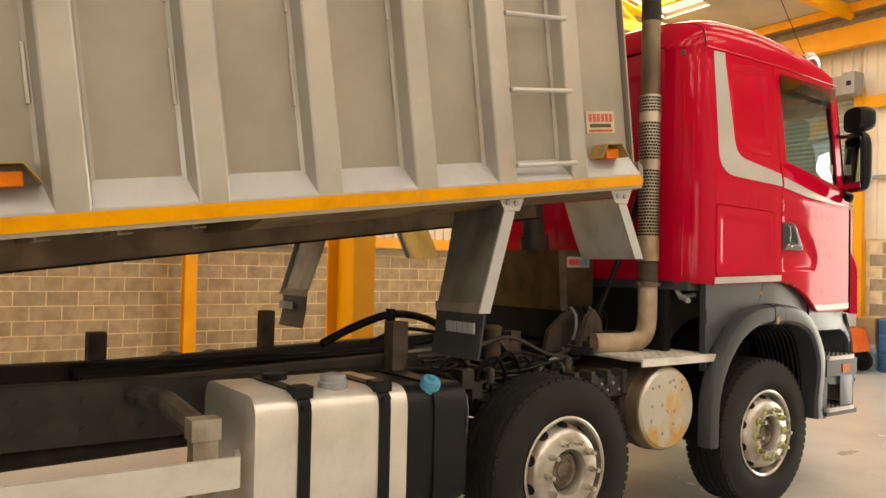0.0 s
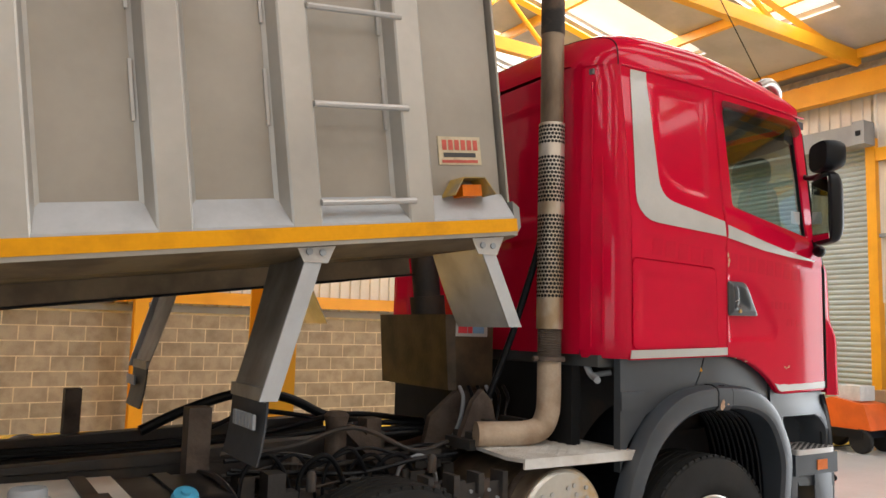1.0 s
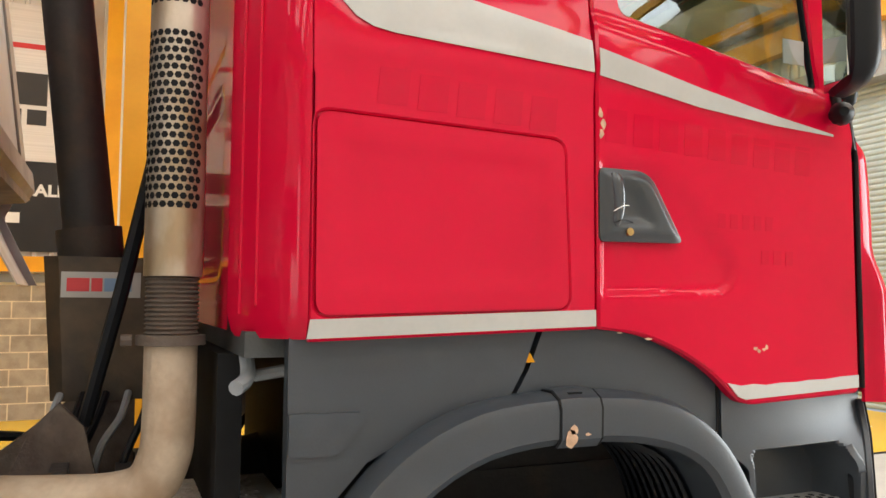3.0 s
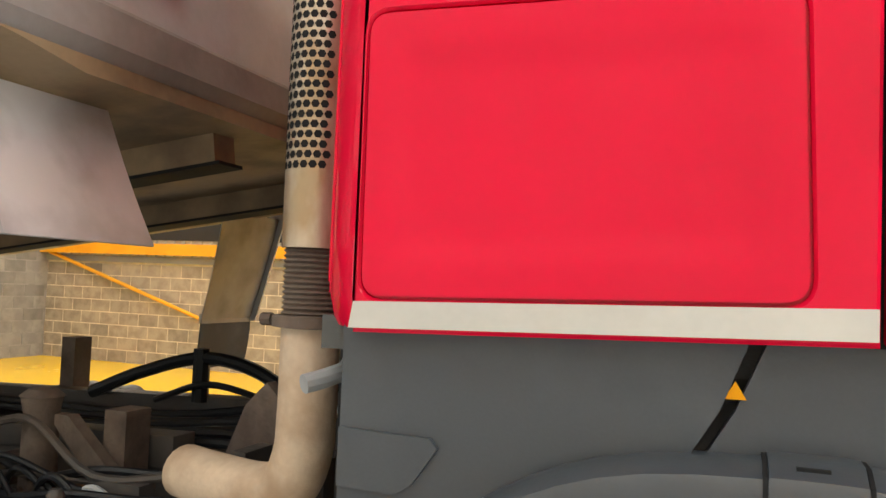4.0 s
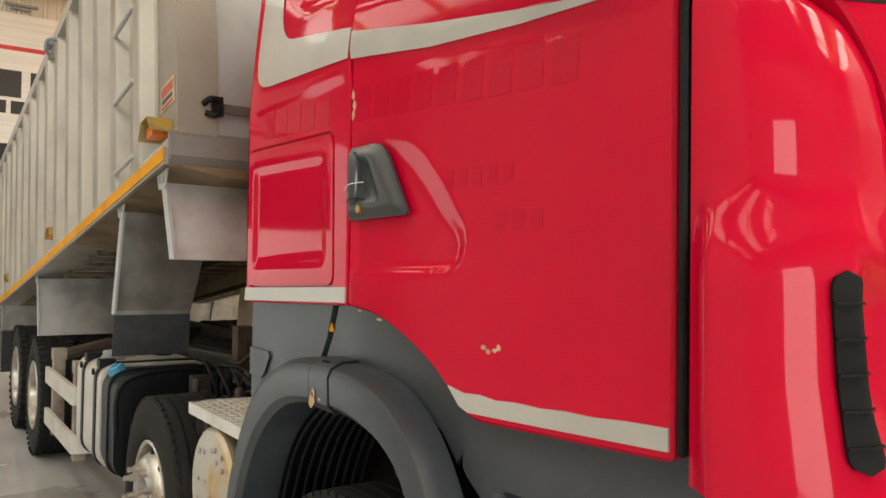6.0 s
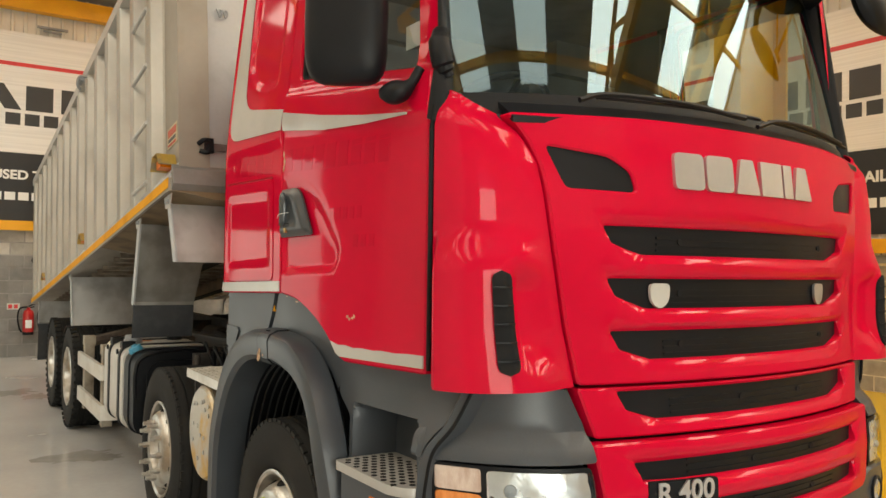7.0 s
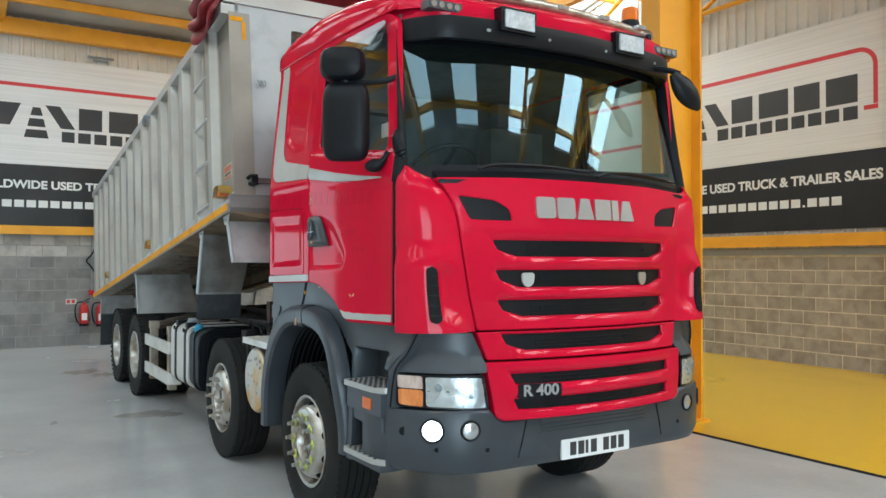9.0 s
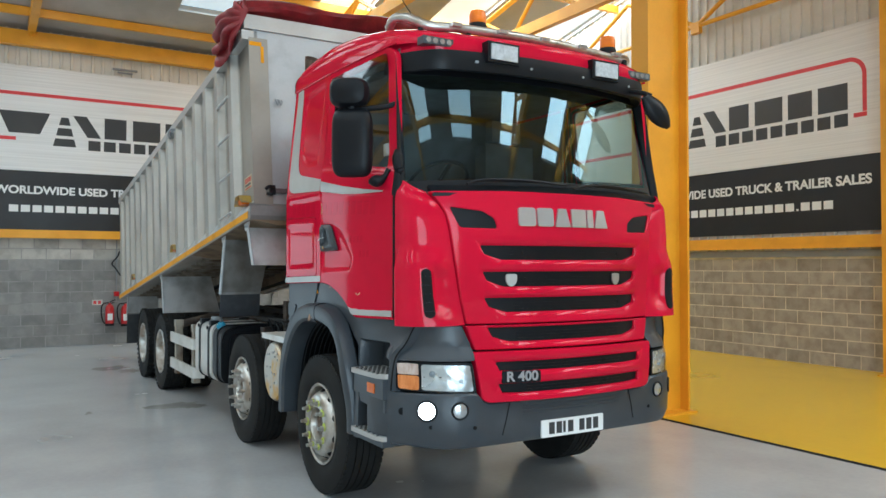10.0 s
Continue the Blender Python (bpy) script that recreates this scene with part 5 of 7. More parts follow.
    if s < 0:
        part("warning_triangle", prism(bmesh.new(), [(-0.055, 1.478), (-0.025, 1.478), (-0.04, 1.503)], 'y', -1.168, -1.172), M_YTAPE, arch, "small yellow warning triangle")
    steps = empty("cab_steps", "", "")
    steps.parent = cab
    bm = bmesh.new()
    prism(bm, [(0.70, 0.55), (0.76, 0.55), (0.79, 0.95), (0.735, 0.97)], 'y', s * 0.85, s * 1.2)
    part("step_well", bm, M_GREYP, steps)
    def hollow(u, v, w, s=s):
        z = 0.985 + 0.40 * v
        k = ease((z - 1.10) / 0.22)
        ex, ey = 1.168 + 0.105 * k, 1.160 - 0.105 * k
        x0 = 0.596 + 0.095 * ease((1.23 - z) / 0.09)
        x = x0 + (ex - x0) * u
        y = 1.162 + (min(1.162, side_w(x, 1.6) - 0.036) - 1.162) * ease((z - 1.10) / 0.22)
        dip = 0.16 * ease(-step_hole(x, z) / 0.032)
        return (x, s * (y + (ey - y) * u ** 3 - dip + w), z)
    sheet("step_panel", hollow, 0, 1, 64, 0, 1, 44, M_GREYP, steps, 0.012, "dark grey hollowed panel over the step")
    bm = bmesh.new()
    secs = []
    for p in curve_pts([(1.172, 1.165, 0.575), (1.178, 1.168, 0.80), (1.186, 1.158, 1.04), (1.20, 1.142, 1.13), (1.245, 1.10, 1.21), (1.275, 1.055, 1.315)], 5):
        secs.append([(p.x - 0.020, s * (p.y - 0.06), p.z), (p.x - 0.020, s * (p.y + 0.012), p.z), (p.x - 0.008, s * (p.y + 0.020), p.z), (p.x + 0.012, s * (p.y + 0.006), p.z), (p.x + 0.012, s * (p.y - 0.06), p.z)])
    loft(bm, secs)
    part("step_pillar", bm, M_GREYP, steps)
    bm = bmesh.new()
    tube(bm, [(p.x + 0.016, s * (p.y + 0.004), p.z) for p in curve_pts([(1.180, 1.168, 0.92), (1.186, 1.158, 1.04), (1.20, 1.142, 1.13), (1.245, 1.10, 1.21), (1.275, 1.055, 1.315)], 6)], 0.0055, 6)
    part("pillar_seam", bm, M_DARK, steps)
    bm = bmesh.new()
    tube(bm, [(x, s * (side_w(x, 1.6) - 0.0465), z) for x, z in ((0.591, 1.40), (0.592, 1.33), (0.592, 1.28), (0.583, 1.243), (0.562, 1.222))], 0.0045, 6)
    part("cover_seam", bm, M_DARK, steps)
    bm = bmesh.new()
    prism(bm, [(0.775, 0.852), (1.165, 0.852), (1.165, 0.775), (0.80, 0.80)], 'y', s * 1.02, s * 1.196)
    bevel(bm, 0.008)
    part("step_skirt", bm, M_GREYP, steps)
    for zt, zb in ((0.985, 0.86), (0.60, 0.565)):
        part("step_box", bbox(0.74, 1.17, min(s * 0.98, s * 1.215), max(s * 0.98, s * 1.215), zb, zt, 0.012), M_GREYP, steps)
        bm = bmesh.new()
        prism(bm, rounded([(0.732, s * 0.95), (1.172, s * 0.95), (1.172, s * 1.19), (1.10, s * 1.232), (0.732, s * 1.238)], [0.01, 0.01, 0.03, 0.08, 0.02], 6), 'z', zt, zt + 0.03)
        bevel(bm, 0.006)
        tread = part("step_tread", bm, M_ALU2, steps, "perforated aluminium step tread")
        bm = bmesh.new()
        for i in range(13):
            for j in range(6):
                px, py = 0.762 + i * 0.031, s * (1.035 + j * 0.033 + (0.016 if i % 2 else 0))
                if abs(py) > 1.222 or px - 1.09 > (1.235 - abs(py)) * 0.8:
                    continue
                lathe(bm, [(0.0105, -0.002), (0.0105, 0.0012), (0.001, 0.0012)], (px, py, zt + 0.030), 'z', 7)
        tagged(part("perforation", bm, M_DARK, tread, "", 0), kind="stuff")
    part("side_marker", bbox(0.955, 1.055, s * 1.213 - 0.008, s * 1.213 + 0.008, 0.885, 0.945, 0.006), M_AMBER, steps, "amber side marker lamp")
    part("step_riser", bbox(0.80, 1.22, min(s * 0.80, s * 0.84), max(s * 0.80, s * 0.84), 0.55, 1.12, 0.01), M_BLACKP, steps)

# mirrors
for s in (-1,):
    mir = empty("mirror", "", "")
    mir.parent = cab
    cy = s * 1.325

    def shell(cx, y, cz, wy, hz, dx, power=0.5, turn=-33):
        ct, st = math.cos(radians(turn)), math.sin(radians(turn))
        bm = bmesh.new()
        secs = []
        for k, (sc, xx) in enumerate(((0.55, 0.62), (0.82, 0.5), (0.95, 0.28), (1.0, 0.0), (0.98, -0.35), (0.92, -0.45))):
            ring = []
            for i in range(28):
                a = 2 * math.pi * i / 28
                c, d = math.cos(a), math.sin(a)
                lx, ly = dx * xx, wy / 2 * sc * math.copysign(abs(c) ** power, c)
                ring.append((cx + lx * ct - ly * st, y + lx * st + ly * ct, cz + hz / 2 * sc * math.copysign(abs(d) ** power, d)))
            secs.append(ring)
        return loft(bm, secs)
    part("main_shell", shell(0.95, cy, 2.470, 0.265, 0.445, 0.09, 0.42), M_BLACKP, mir, "black plastic main mirror housing")
    part("wide_shell", shell(0.935, cy + s * 0.015, 2.79, 0.255, 0.19, 0.13, 0.6), M_BLACKP, mir, "black plastic wide-angle mirror housing")
    M_MIR = bpy.data.materials.get("mirror glass")
    if M_MIR is None:
        M_MIR = bpy.data.materials.new("mirror glass")
        M_MIR.use_nodes = True
        M_MIR.node_tree.nodes["Principled BSDF"].inputs["Metallic"].default_value = 1.0
        M_MIR.node_tree.nodes["Principled BSDF"].inputs["Roughness"].default_value = 0.02
        M_MIR.node_tree.nodes["Principled BSDF"].inputs["Base Color"].default_value = (0.5, 0.52, 0.52, 1)
    bm = bbox(-0.046, -0.042, -0.105, 0.105, -0.19, 0.19, 0.0)
    bmesh.ops.transform(bm, matrix=Matrix.Translation((0.95, cy, 2.462)) @ Matrix.Rotation(radians(-33), 4, 'Z'), verts=bm.verts[:])
    part("mirror_glass", bm, M_MIR, mir)
    bm = bmesh.new()
    tube(bm, curve_pts([(1.10, s * 1.05, 2.74), (1.06, s * 1.14, 2.70), (0.98, s * 1.26, 2.69), (0.94, cy, 2.69)], 5), 0.017, 8)
    tube(bm, [(0.94, cy, 2.64), (0.94, cy, 2.76)], 0.03, 10)
    part("mirror_arm", bm, M_BLACKP, mir)
    bm = bmesh.new()
    tube(bm, curve_pts([(1.10, s * 1.14, 2.30), (1.085, s * 1.165, 2.25), (1.06, s * 1.195, 2.225), (1.02, s * 1.24, 2.22)], 5), [0.016] * 5 + [0.018, 0.022, 0.027, 0.032, 0.035, 0.037, 0.038, 0.036, 0.032, 0.025, 0.014], 12)
    part("lower_bracket", bm, M_BLACKP, mir)
    bm = bmesh.new()
    tube(bm, curve_pts([(1.19, s * 1.09, 2.26), (1.185, s * 1.105, 2.29), (1.18, s * 1.115, 2.33), (1.165, s * 1.11, 2.38), (1.15, s * 1.09, 2.41)], 5), [0.018] * 3 + [0.028] * 3 + [0.036] * 9 + [0.03] * 4 + [0.02] * 2, 14)
    part("pillar_mount", bm, M_BLACKP, mir)
    if s < 0:
        part("glass_sticker", bbox(0.93, 1.02, -1.095, -1.092, 2.40, 2.48, 0), M_STRIPE, mir, "small pale sticker in the side window")
# front view mirror under the visor
mir = empty("front_mirror", "", "")
mir.parent = cab
bm = bmesh.new()
secs = []
for k in range(9):
    t = k / 8
    c = Vector((1.42, 0.76, 2.91)).lerp(Vector((1.44, 0.98, 2.70)), t)
    r = 0.09 * math.sin(math.pi * min(0.97, max(0.06, t * 0.94 + 0.04))) ** 0.6
    secs.append([(c.x + 0.55 * r * math.cos(a), c.y + 0.75 * r * math.sin(a), c.z + 0.6 * r * math.sin(a)) for a in (2 * math.pi * i / 16 for i in range(16))])
loft(bm, secs)
part("mirror_shell", bm, M_BLACKP, mir, "black drop shaped kerb mirror")
bm = bmesh.new()
tube(bm, curve_pts([(1.25, 0.72, 2.98), (1.36, 0.78, 2.95), (1.42, 0.83, 2.92)], 5), 0.018, 8)
part("mirror_arm", bm, M_BLACKP, mir)

# roof bar with beacons
bar = empty("roof_bar", "polished steel roof light bar on the cab", "light bar")
bm = bmesh.new()
tube(bm, curve_pts([(0.78, -0.98, 3.30), (0.88, -0.99, 3.34), (1.02, -0.95, 3.31), (1.10, -0.86, 3.255), (1.16, -0.6, 3.255), (1.20, 0, 3.255), (1.16, 0.6, 3.245), (1.10, 0.86, 3.245), (1.02, 0.95, 3.30), (0.88, 0.99, 3.33), (0.78, 0.98, 3.29)], 6), 0.03, 12)
part("tube", bm, M_CHROME, bar)
for y in (-0.7, -0.35, 0.0, 0.35, 0.7):
    part("bar_lamp", bbox(1.19 - 0.06 * y * y, 1.245 - 0.06 * y * y, y - 0.035, y + 0.035, 3.245, 3.27, 0.006), M_LAMP, bar)
    part("foot", bbox(1.13 - 0.06 * y * y, 1.20 - 0.06 * y * y, y + 0.1, y + 0.13, 3.14, 3.24, 0.004), M_BLACKP, bar)
for y in (-0.47, 0.70):
    be = empty("beacon", "amber rotating warning beacon on the roof bar", "beacon", "beacons")
    bm = bmesh.new()
    lathe(bm, [(0.001, 0.0), (0.062, 0.0), (0.066, 0.02), (0.06, 0.035), (0.06, 0.04)], (1.10, y, 3.285), 'z', 20)
    part("base", bm, M_BLACKP, be)
    bm = bmesh.new()
    lathe(bm, [(0.058, 0.04), (0.058, 0.10), (0.05, 0.125), (0.001, 0.13)], (1.10, y, 3.285), 'z', 20)
    part("dome", bm, M_AMBER, be, "amber plastic dome")

# thin whip aerial on the cab roof
bm = bmesh.new()
tube(bm, [(1.085, -0.90, 3.19), (1.075, -0.90, 3.24), (1.05, -0.90, 3.27)], [0.022, 0.016, 0.006], 10)
tube(bm, [(1.05, -0.90, 3.265), (0.874, -0.90, 3.44), (0.43, -0.90, 3.94), (0.25, -0.90, 4.14)], 0.0035, 6)
part("aerial", bm, M_BLACKP, cab, "thin black whip aerial")

# cab inside
bm = bmesh.new()
box(bm, -0.74, 1.10, -1.10, 1.10, 1.50, 1.56)
box(bm, -0.745, -0.72, -0.96, 0.96, 1.56, 3.05)
M_DASH = material("grey dashboard plastic", (0.075, 0.08, 0.08), 0.6, 0, 0.1, 4, 120, 0.1)
part("cab_floor", bm, M_DASH, cab, "", 0)
bm = bmesh.new()
secs = []
for k in range(9):
    y = -1.02 + 2.04 * k / 8
    secs.append([(0.80, y, 1.6), (0.80, y, 2.10), (0.90, y, 2.22), (1.10, y, 2.23), (1.30 - 0.18 * y * y, y, 2.17), (1.30 - 0.18 * y * y, y, 1.6)])
loft(bm, secs)
part("dashboard", bm, M_DASH, cab)
bm = bmesh.new()
lathe(bm, [(0.225 + 0.016 * math.cos(a), 0.016 * math.sin(a)) for a in (2 * math.pi * i / 8 for i in range(8))], (0, 0, 0), 'z', 28, True)
tube(bm, [(-0.21, 0, 0), (0.21, 0, 0)], 0.018, 6)
tube(bm, [(0, 0, 0), (0, 0, -0.25)], 0.04, 8)
bmesh.ops.transform(bm, matrix=Matrix.Translation((0.70, -0.55, 2.28)) @ Matrix.Rotation(radians(-35), 4, 'Y'), verts=bm.verts[:])
part("steering_wheel", bm, M_BLACKP, cab)
M_CLOTH = material("grey seat cloth", (0.11, 0.115, 0.12), 0.9, 0, 0.15, 8, 120, 0.2)
for y in (-0.58, 0.58):
    seat = empty("cab_seat", "", "")
    seat.parent = cab
    part("cushion", bbox(-0.05, 0.5, y - 0.26, y + 0.26, 1.95, 2.10, 0.05, 3), M_CLOTH, seat)
    part("backrest", bbox(-0.16, 0.0, y - 0.25, y + 0.25, 2.08, 2.72, 0.06, 3), M_CLOTH, seat)
    part("headrest", bbox(-0.15, -0.05, y - 0.15, y + 0.15, 2.76, 2.94, 0.04, 3), M_CLOTH, seat)
    part("seat_base", bbox(0.0, 0.4, y - 0.2, y + 0.2, 1.56, 1.95, 0.03), M_DARK, seat)
bm = bmesh.new()
box(bm, -0.73, 1.05, -1.04, 1.04, 3.06, 3.09)
part("headlining", bm, M_CLOTH, cab, "", 0)
# inner linings of the cab
for y0, y1 in ((-1.10, -1.08), (1.08, 1.10)):
    part("door_lining", bbox(0.16, 1.08, y0, y1, 1.58, 2.20, 0.006), M_CLOTH, cab)
    part("side_lining", bbox(-0.66, 0.10, y0, y1, 1.58, 3.05, 0.006), M_CLOTH, cab)
part("rear_lining", bbox(-0.69, -0.665, -1.04, 1.04, 1.58, 3.05, 0.006), M_CLOTH, cab)

# ---- chassis ----
chassis = empty("truck_chassis", "grimy dark steel ladder chassis with rusty brackets", "chassis")
for s in (-1, 1):
    bm = bmesh.new()
    y0, y1 = s * 0.43, s * 0.35
    prism(bm, [(y0, 0.76), (y1, 0.76), (y1, 0.772), (s * 0.418, 0.772), (s * 0.418, 1.028), (y1, 1.028), (y1, 1.04), (y0, 1.04)], 'x', -8.3, 0.95)
    rail = part("side_rail", bm, M_CHASSIS, chassis)
    for k in range(26):
        for z in (0.83, 0.97):
            bm = bmesh.new()
            x = -8.0 + k * 0.27
            tube(bm, [(x, s * 0.43, z), (x, s * 0.442, z)], 0.014, 6)
            part("rivet", bm, M_CHASSIS, rail)
    bm = bmesh.new()
    prism(bm, [(s * 0.44, 1.042), (s * 0.34, 1.042), (s * 0.34, 1.13), (s * 0.44, 1.13)], 'x', -8.3, -1.6)
    bmesh.ops.bisect_plane(bm, geom=bm.verts[:] + bm.edges[:] + bm.faces[:], plane_co=(-3.9, 0, 0), plane_no=(1, 0, 0))
    for v in bm.verts:
        if v.co.z > 1.1:
            v.co.z = 1.10 + 0.04 * (max(v.co.x, -3.9) + 2.6)
    bevel(bm, 0.006)
    part("subframe_rail", bm, M_CHASSIS, chassis)
for x in (-8.2, -6.4, -5.0, -4.1, -3.2, -2.5, -1.75, -0.9):
    part("cross_member", bbox(x - 0.05, x + 0.05, -0.416, 0.416, 0.82, 1.0, 0.008), M_CHASSIS, chassis)
for x, y, z0, z1, w in ((-2.58, -0.50, 0.95, 1.30, 0.05), (-2.97, 0.50, 0.95, 1.31, 0.04), (-1.72, -0.50, 0.9, 1.22, 0.04), (-4.0, 0.5, 1.0, 1.2, 0.05)):
    part("body_guide", bbox(x - w, x + w, y - 0.05, y + 0.05, z0, z1, 0.006), M_RUST, chassis, "rusty steel body guide plate")
for x in (0.035, AX2, AX3, AX4):
    bm = bmesh.new()
    tube(bm, [(x, -0.95, R_W), (x, -0.5, R_W), (x, -0.35, R_W - 0.05), (x, 0.35, R_W - 0.05), (x, 0.5, R_W), (x, 0.95, R_W)], 0.075, 10)
    if x < -3:
        lathe(bm, [(0.001, -0.2), (0.13, -0.18), (0.21, -0.08), (0.22, 0.05), (0.15, 0.18), (0.001, 0.2)], (x, 0.05, R_W), 'x', 18)
    part("axle", bm, M_CHASSIS, chassis)
    for s in (-1, 1):
        bm = bmesh.new()
        for k in range(4):
            secs = []
            for i in range(9):
                t = -1 + i / 4
                zz = R_W + 0.10 + 0.025 * k + 0.16 * t * t
                xx = x + t * (0.72 - 0.1 * k)
                secs.append([(xx, s * 0.52 - 0.04, zz), (xx, s * 0.52 + 0.04, zz), (xx, s * 0.52 + 0.04, zz + 0.02), (xx, s * 0.52 - 0.04, zz + 0.02)])
            loft(bm, secs)
        part("leaf_spring", bm, M_CHASSIS, chassis)
bm = bmesh.new()
tube(bm, [(-1.2, 0, 0.72), (AX3 + 0.2, 0.04, 0.6)], 0.06, 12)
part("prop_shaft", bm, M_CHASSIS, chassis)
bm = bmesh.new()
box(bm, -0.5, 0.85, -0.42, 0.42, 0.55, 1.5)
tube(bm, [(-1.3, 0, 0.8), (-0.5, 0, 0.85)], [0.2, 0.3], 12)
bevel(bm, 0.04)
part("engine", bm, M_CHASSIS, chassis)
bm = bmesh.new()
box(bm, -0.78, -0.72, -0.95, 0.95, 1.0, 1.5)
part("engine_baffle", bm, M_DARK, chassis, "", 0)
rnd = random.Random(11)
for k in range(5):
    bm = bmesh.new()
    y = -0.30 + 0.12 * k
    tube(bm, curve_pts([(-1.0, y, 1.1), (-1.5, y + rnd.uniform(-0.1, 0.1), 1.05 + rnd.uniform(0, 0.1)), (-2.1, y, 1.07), (-2.9, y + rnd.uniform(-0.1, 0.1), 1.04), (-4.2, y, 1.04)], 6), rnd.uniform(0.012, 0.022), 8)
    part("hose", bm, M_BLACKP, chassis)
bm = bmesh.new()
tube(bm, curve_pts([(-2.66, 0.30, 1.10), (-2.42, 0.32, 1.20), (-2.12, 0.34, 1.28), (-1.85, 0.33, 1.25), (-1.6, 0.30, 1.14), (-1.4, 0.2, 1.10)], 8), 0.028, 10)
tube(bm, curve_pts([(-2.12, 0.34, 1.10), (-2.12, 0.34, 1.32)], 3), 0.035, 8)
tube(bm, curve_pts([(-2.3, 0.28, 1.10), (-2.05, 0.30, 1.18), (-1.7, 0.26, 1.14)], 6), 0.014, 8)
part("hydraulic_hose", bm, M_BLACKP, chassis)
for x, y, z, r, l in ((-2.2, -0.62, 0.86, 0.11, 0.5), (-4.6, 0.7, 0.75, 0.13, 0.8), (-4.75, 0.0, 0.95, 0.1, 0.5)):
    bm = bmesh.new()
    lathe(bm, [(0.001, -l / 2), (r * 0.7, -l / 2 + 0.01), (r, -l / 2 + 0.05), (r, l / 2 - 0.05), (r * 0.7, l / 2 - 0.01), (0.001, l / 2)], (x, y, z), 'x', 18)
    part("air_tank", bm, M_CHASSIS, chassis)
for x in (-3.42, -3.14):
    bm = bmesh.new()
    lathe(bm, [(0.001, 0.50), (0.09, 0.505), (0.125, 0.54), (0.125, 1.08), (0.09, 1.115), (0.001, 1.12)], (x, 0, 0.885), 'y', 22)
    at = part("air_tank", bm, M_FLAP, chassis, "dark grey round air tank")
    for y in (0.66, 0.96):
        bm = bmesh.new()
        lathe(bm, [(0.126, y - 0.02), (0.129, y - 0.018), (0.129, y + 0.018), (0.126, y + 0.02)], (x, 0, 0.885), 'y', 22)
        part("strap", bm, M_CHASSIS, at)
# valves, brackets and pipe loops between the tank and the silencer deck
for k in range(16):
    x, y, z = rnd.uniform(-2.45, -1.35), rnd.uniform(-0.85, -0.5), rnd.uniform(0.80, 1.05)
    a, b, c = rnd.uniform(0.03, 0.08), rnd.uniform(0.03, 0.07), rnd.uniform(0.03, 0.08)
    part("valve", bbox(x - a, x + a, y - b, y + b, z - c, z + c, 0.012), rnd.choice((M_CHASSIS, M_RUST, M_BLACKP)), chassis)
for k in range(7):
    x, y = -2.35 + 0.13 * k, -0.72 - rnd.uniform(0, 0.12)
    bm = bmesh.new()
    h = rnd.uniform(0.08, 0.16)
    tube(bm, curve_pts([(x - 0.12, y, 0.84), (x - 0.10, y, 0.95 + h * 0.6), (x, y - 0.03, 0.97 + h), (x + 0.10, y, 0.93 + h * 0.4), (x + 0.14, y + 0.05, 0.82)], 6), rnd.uniform(0.008, 0.014), 8)
    part("pipe_loop", bm, rnd.choice((M_BLACKP, M_GREYTRIM, M_BLACKP)), chassis)
for k in range(10):
    x = -1.72 + 0.045 * k
    part("bracket", bbox(x, x + 0.03, -1.08 + 0.02 * (k % 3), -0.98, 0.93 - 0.05 * (k % 2), 1.02 - 0.03 * (k % 3), 0.006), rnd.choice((M_RUST, M_CHASSIS, M_CHASSIS)), chassis)
bm = bmesh.new()
tube(bm, [(-1.95, -0.60, 0.9), (-1.95, -0.60, 1.20), (-1.95, -0.60, 1.25)], [0.055, 0.05, 0.06], 12)
tube(bm, [(-1.95, -0.60, 1.25), (-1.95, -0.60, 1.27)], [0.065, 0.04], 8)
part("filler_neck", bm, M_RUST, chassis)
bm = bmesh.new()
prism(bm, [(-1.93, 1.2), (-1.85, 1.2), (-1.55, 0.95), (-1.62, 0.9)], 'y', -0.60, -0.56)
part("brace_plate", bm, M_RUST, chassis)

brk = part("valve_bracket", bbox(-1.56, -1.30, -1.055, -1.04, 0.86, 0.975, 0.006), M_CHASSIS, chassis, "dark drilled valve bracket")
for k in range(5):
    bm = bmesh.new()
    px, pz = -1.53 + 0.05 * k, 0.90 + 0.04 * (k % 2)
    tube(bm, [(px, -1.055, pz), (px, -1.066, pz)], 0.009, 8)
    part("bolt", bm, M_GREYTRIM, brk)
rnd = random.Random(23)
for k in range(12):
    bm = bmesh.new()
    z = 0.86 + 0.022 * k
    y = -0.62 - 0.03 * (k % 5)
    tube(bm, curve_pts([(-2.5, y + rnd.uniform(-0.05, 0.05), z), (-2.2, y, z + rnd.uniform(-0.05, 0.08)), (-1.9, y - 0.04, z + rnd.uniform(-0.05, 0.10)), (-1.6, y - rnd.uniform(0, 0.12), z + rnd.uniform(-0.05, 0.05)), (-1.35, y, z)], 6), rnd.uniform(0.006, 0.012), 7)
    part("air_line", bm, rnd.choice((M_BLACKP, M_CHASSIS, M_BLACKP)), chassis)
for k in range(9):
    bm = bmesh.new()
    x, y, z = rnd.uniform(-2.35, -1.4), rnd.uniform(-0.9, -0.6), rnd.uniform(0.9, 1.06)
    tube(bm, [(x, y, z - 0.05), (x, y, z + 0.02), (x, y, z + 0.035)], [0.022, 0.022, 0.013], 10)
    part("fitting", bm, rnd.choice((M_RUST, M_CHASSIS, M_CHASSIS)), chassis)

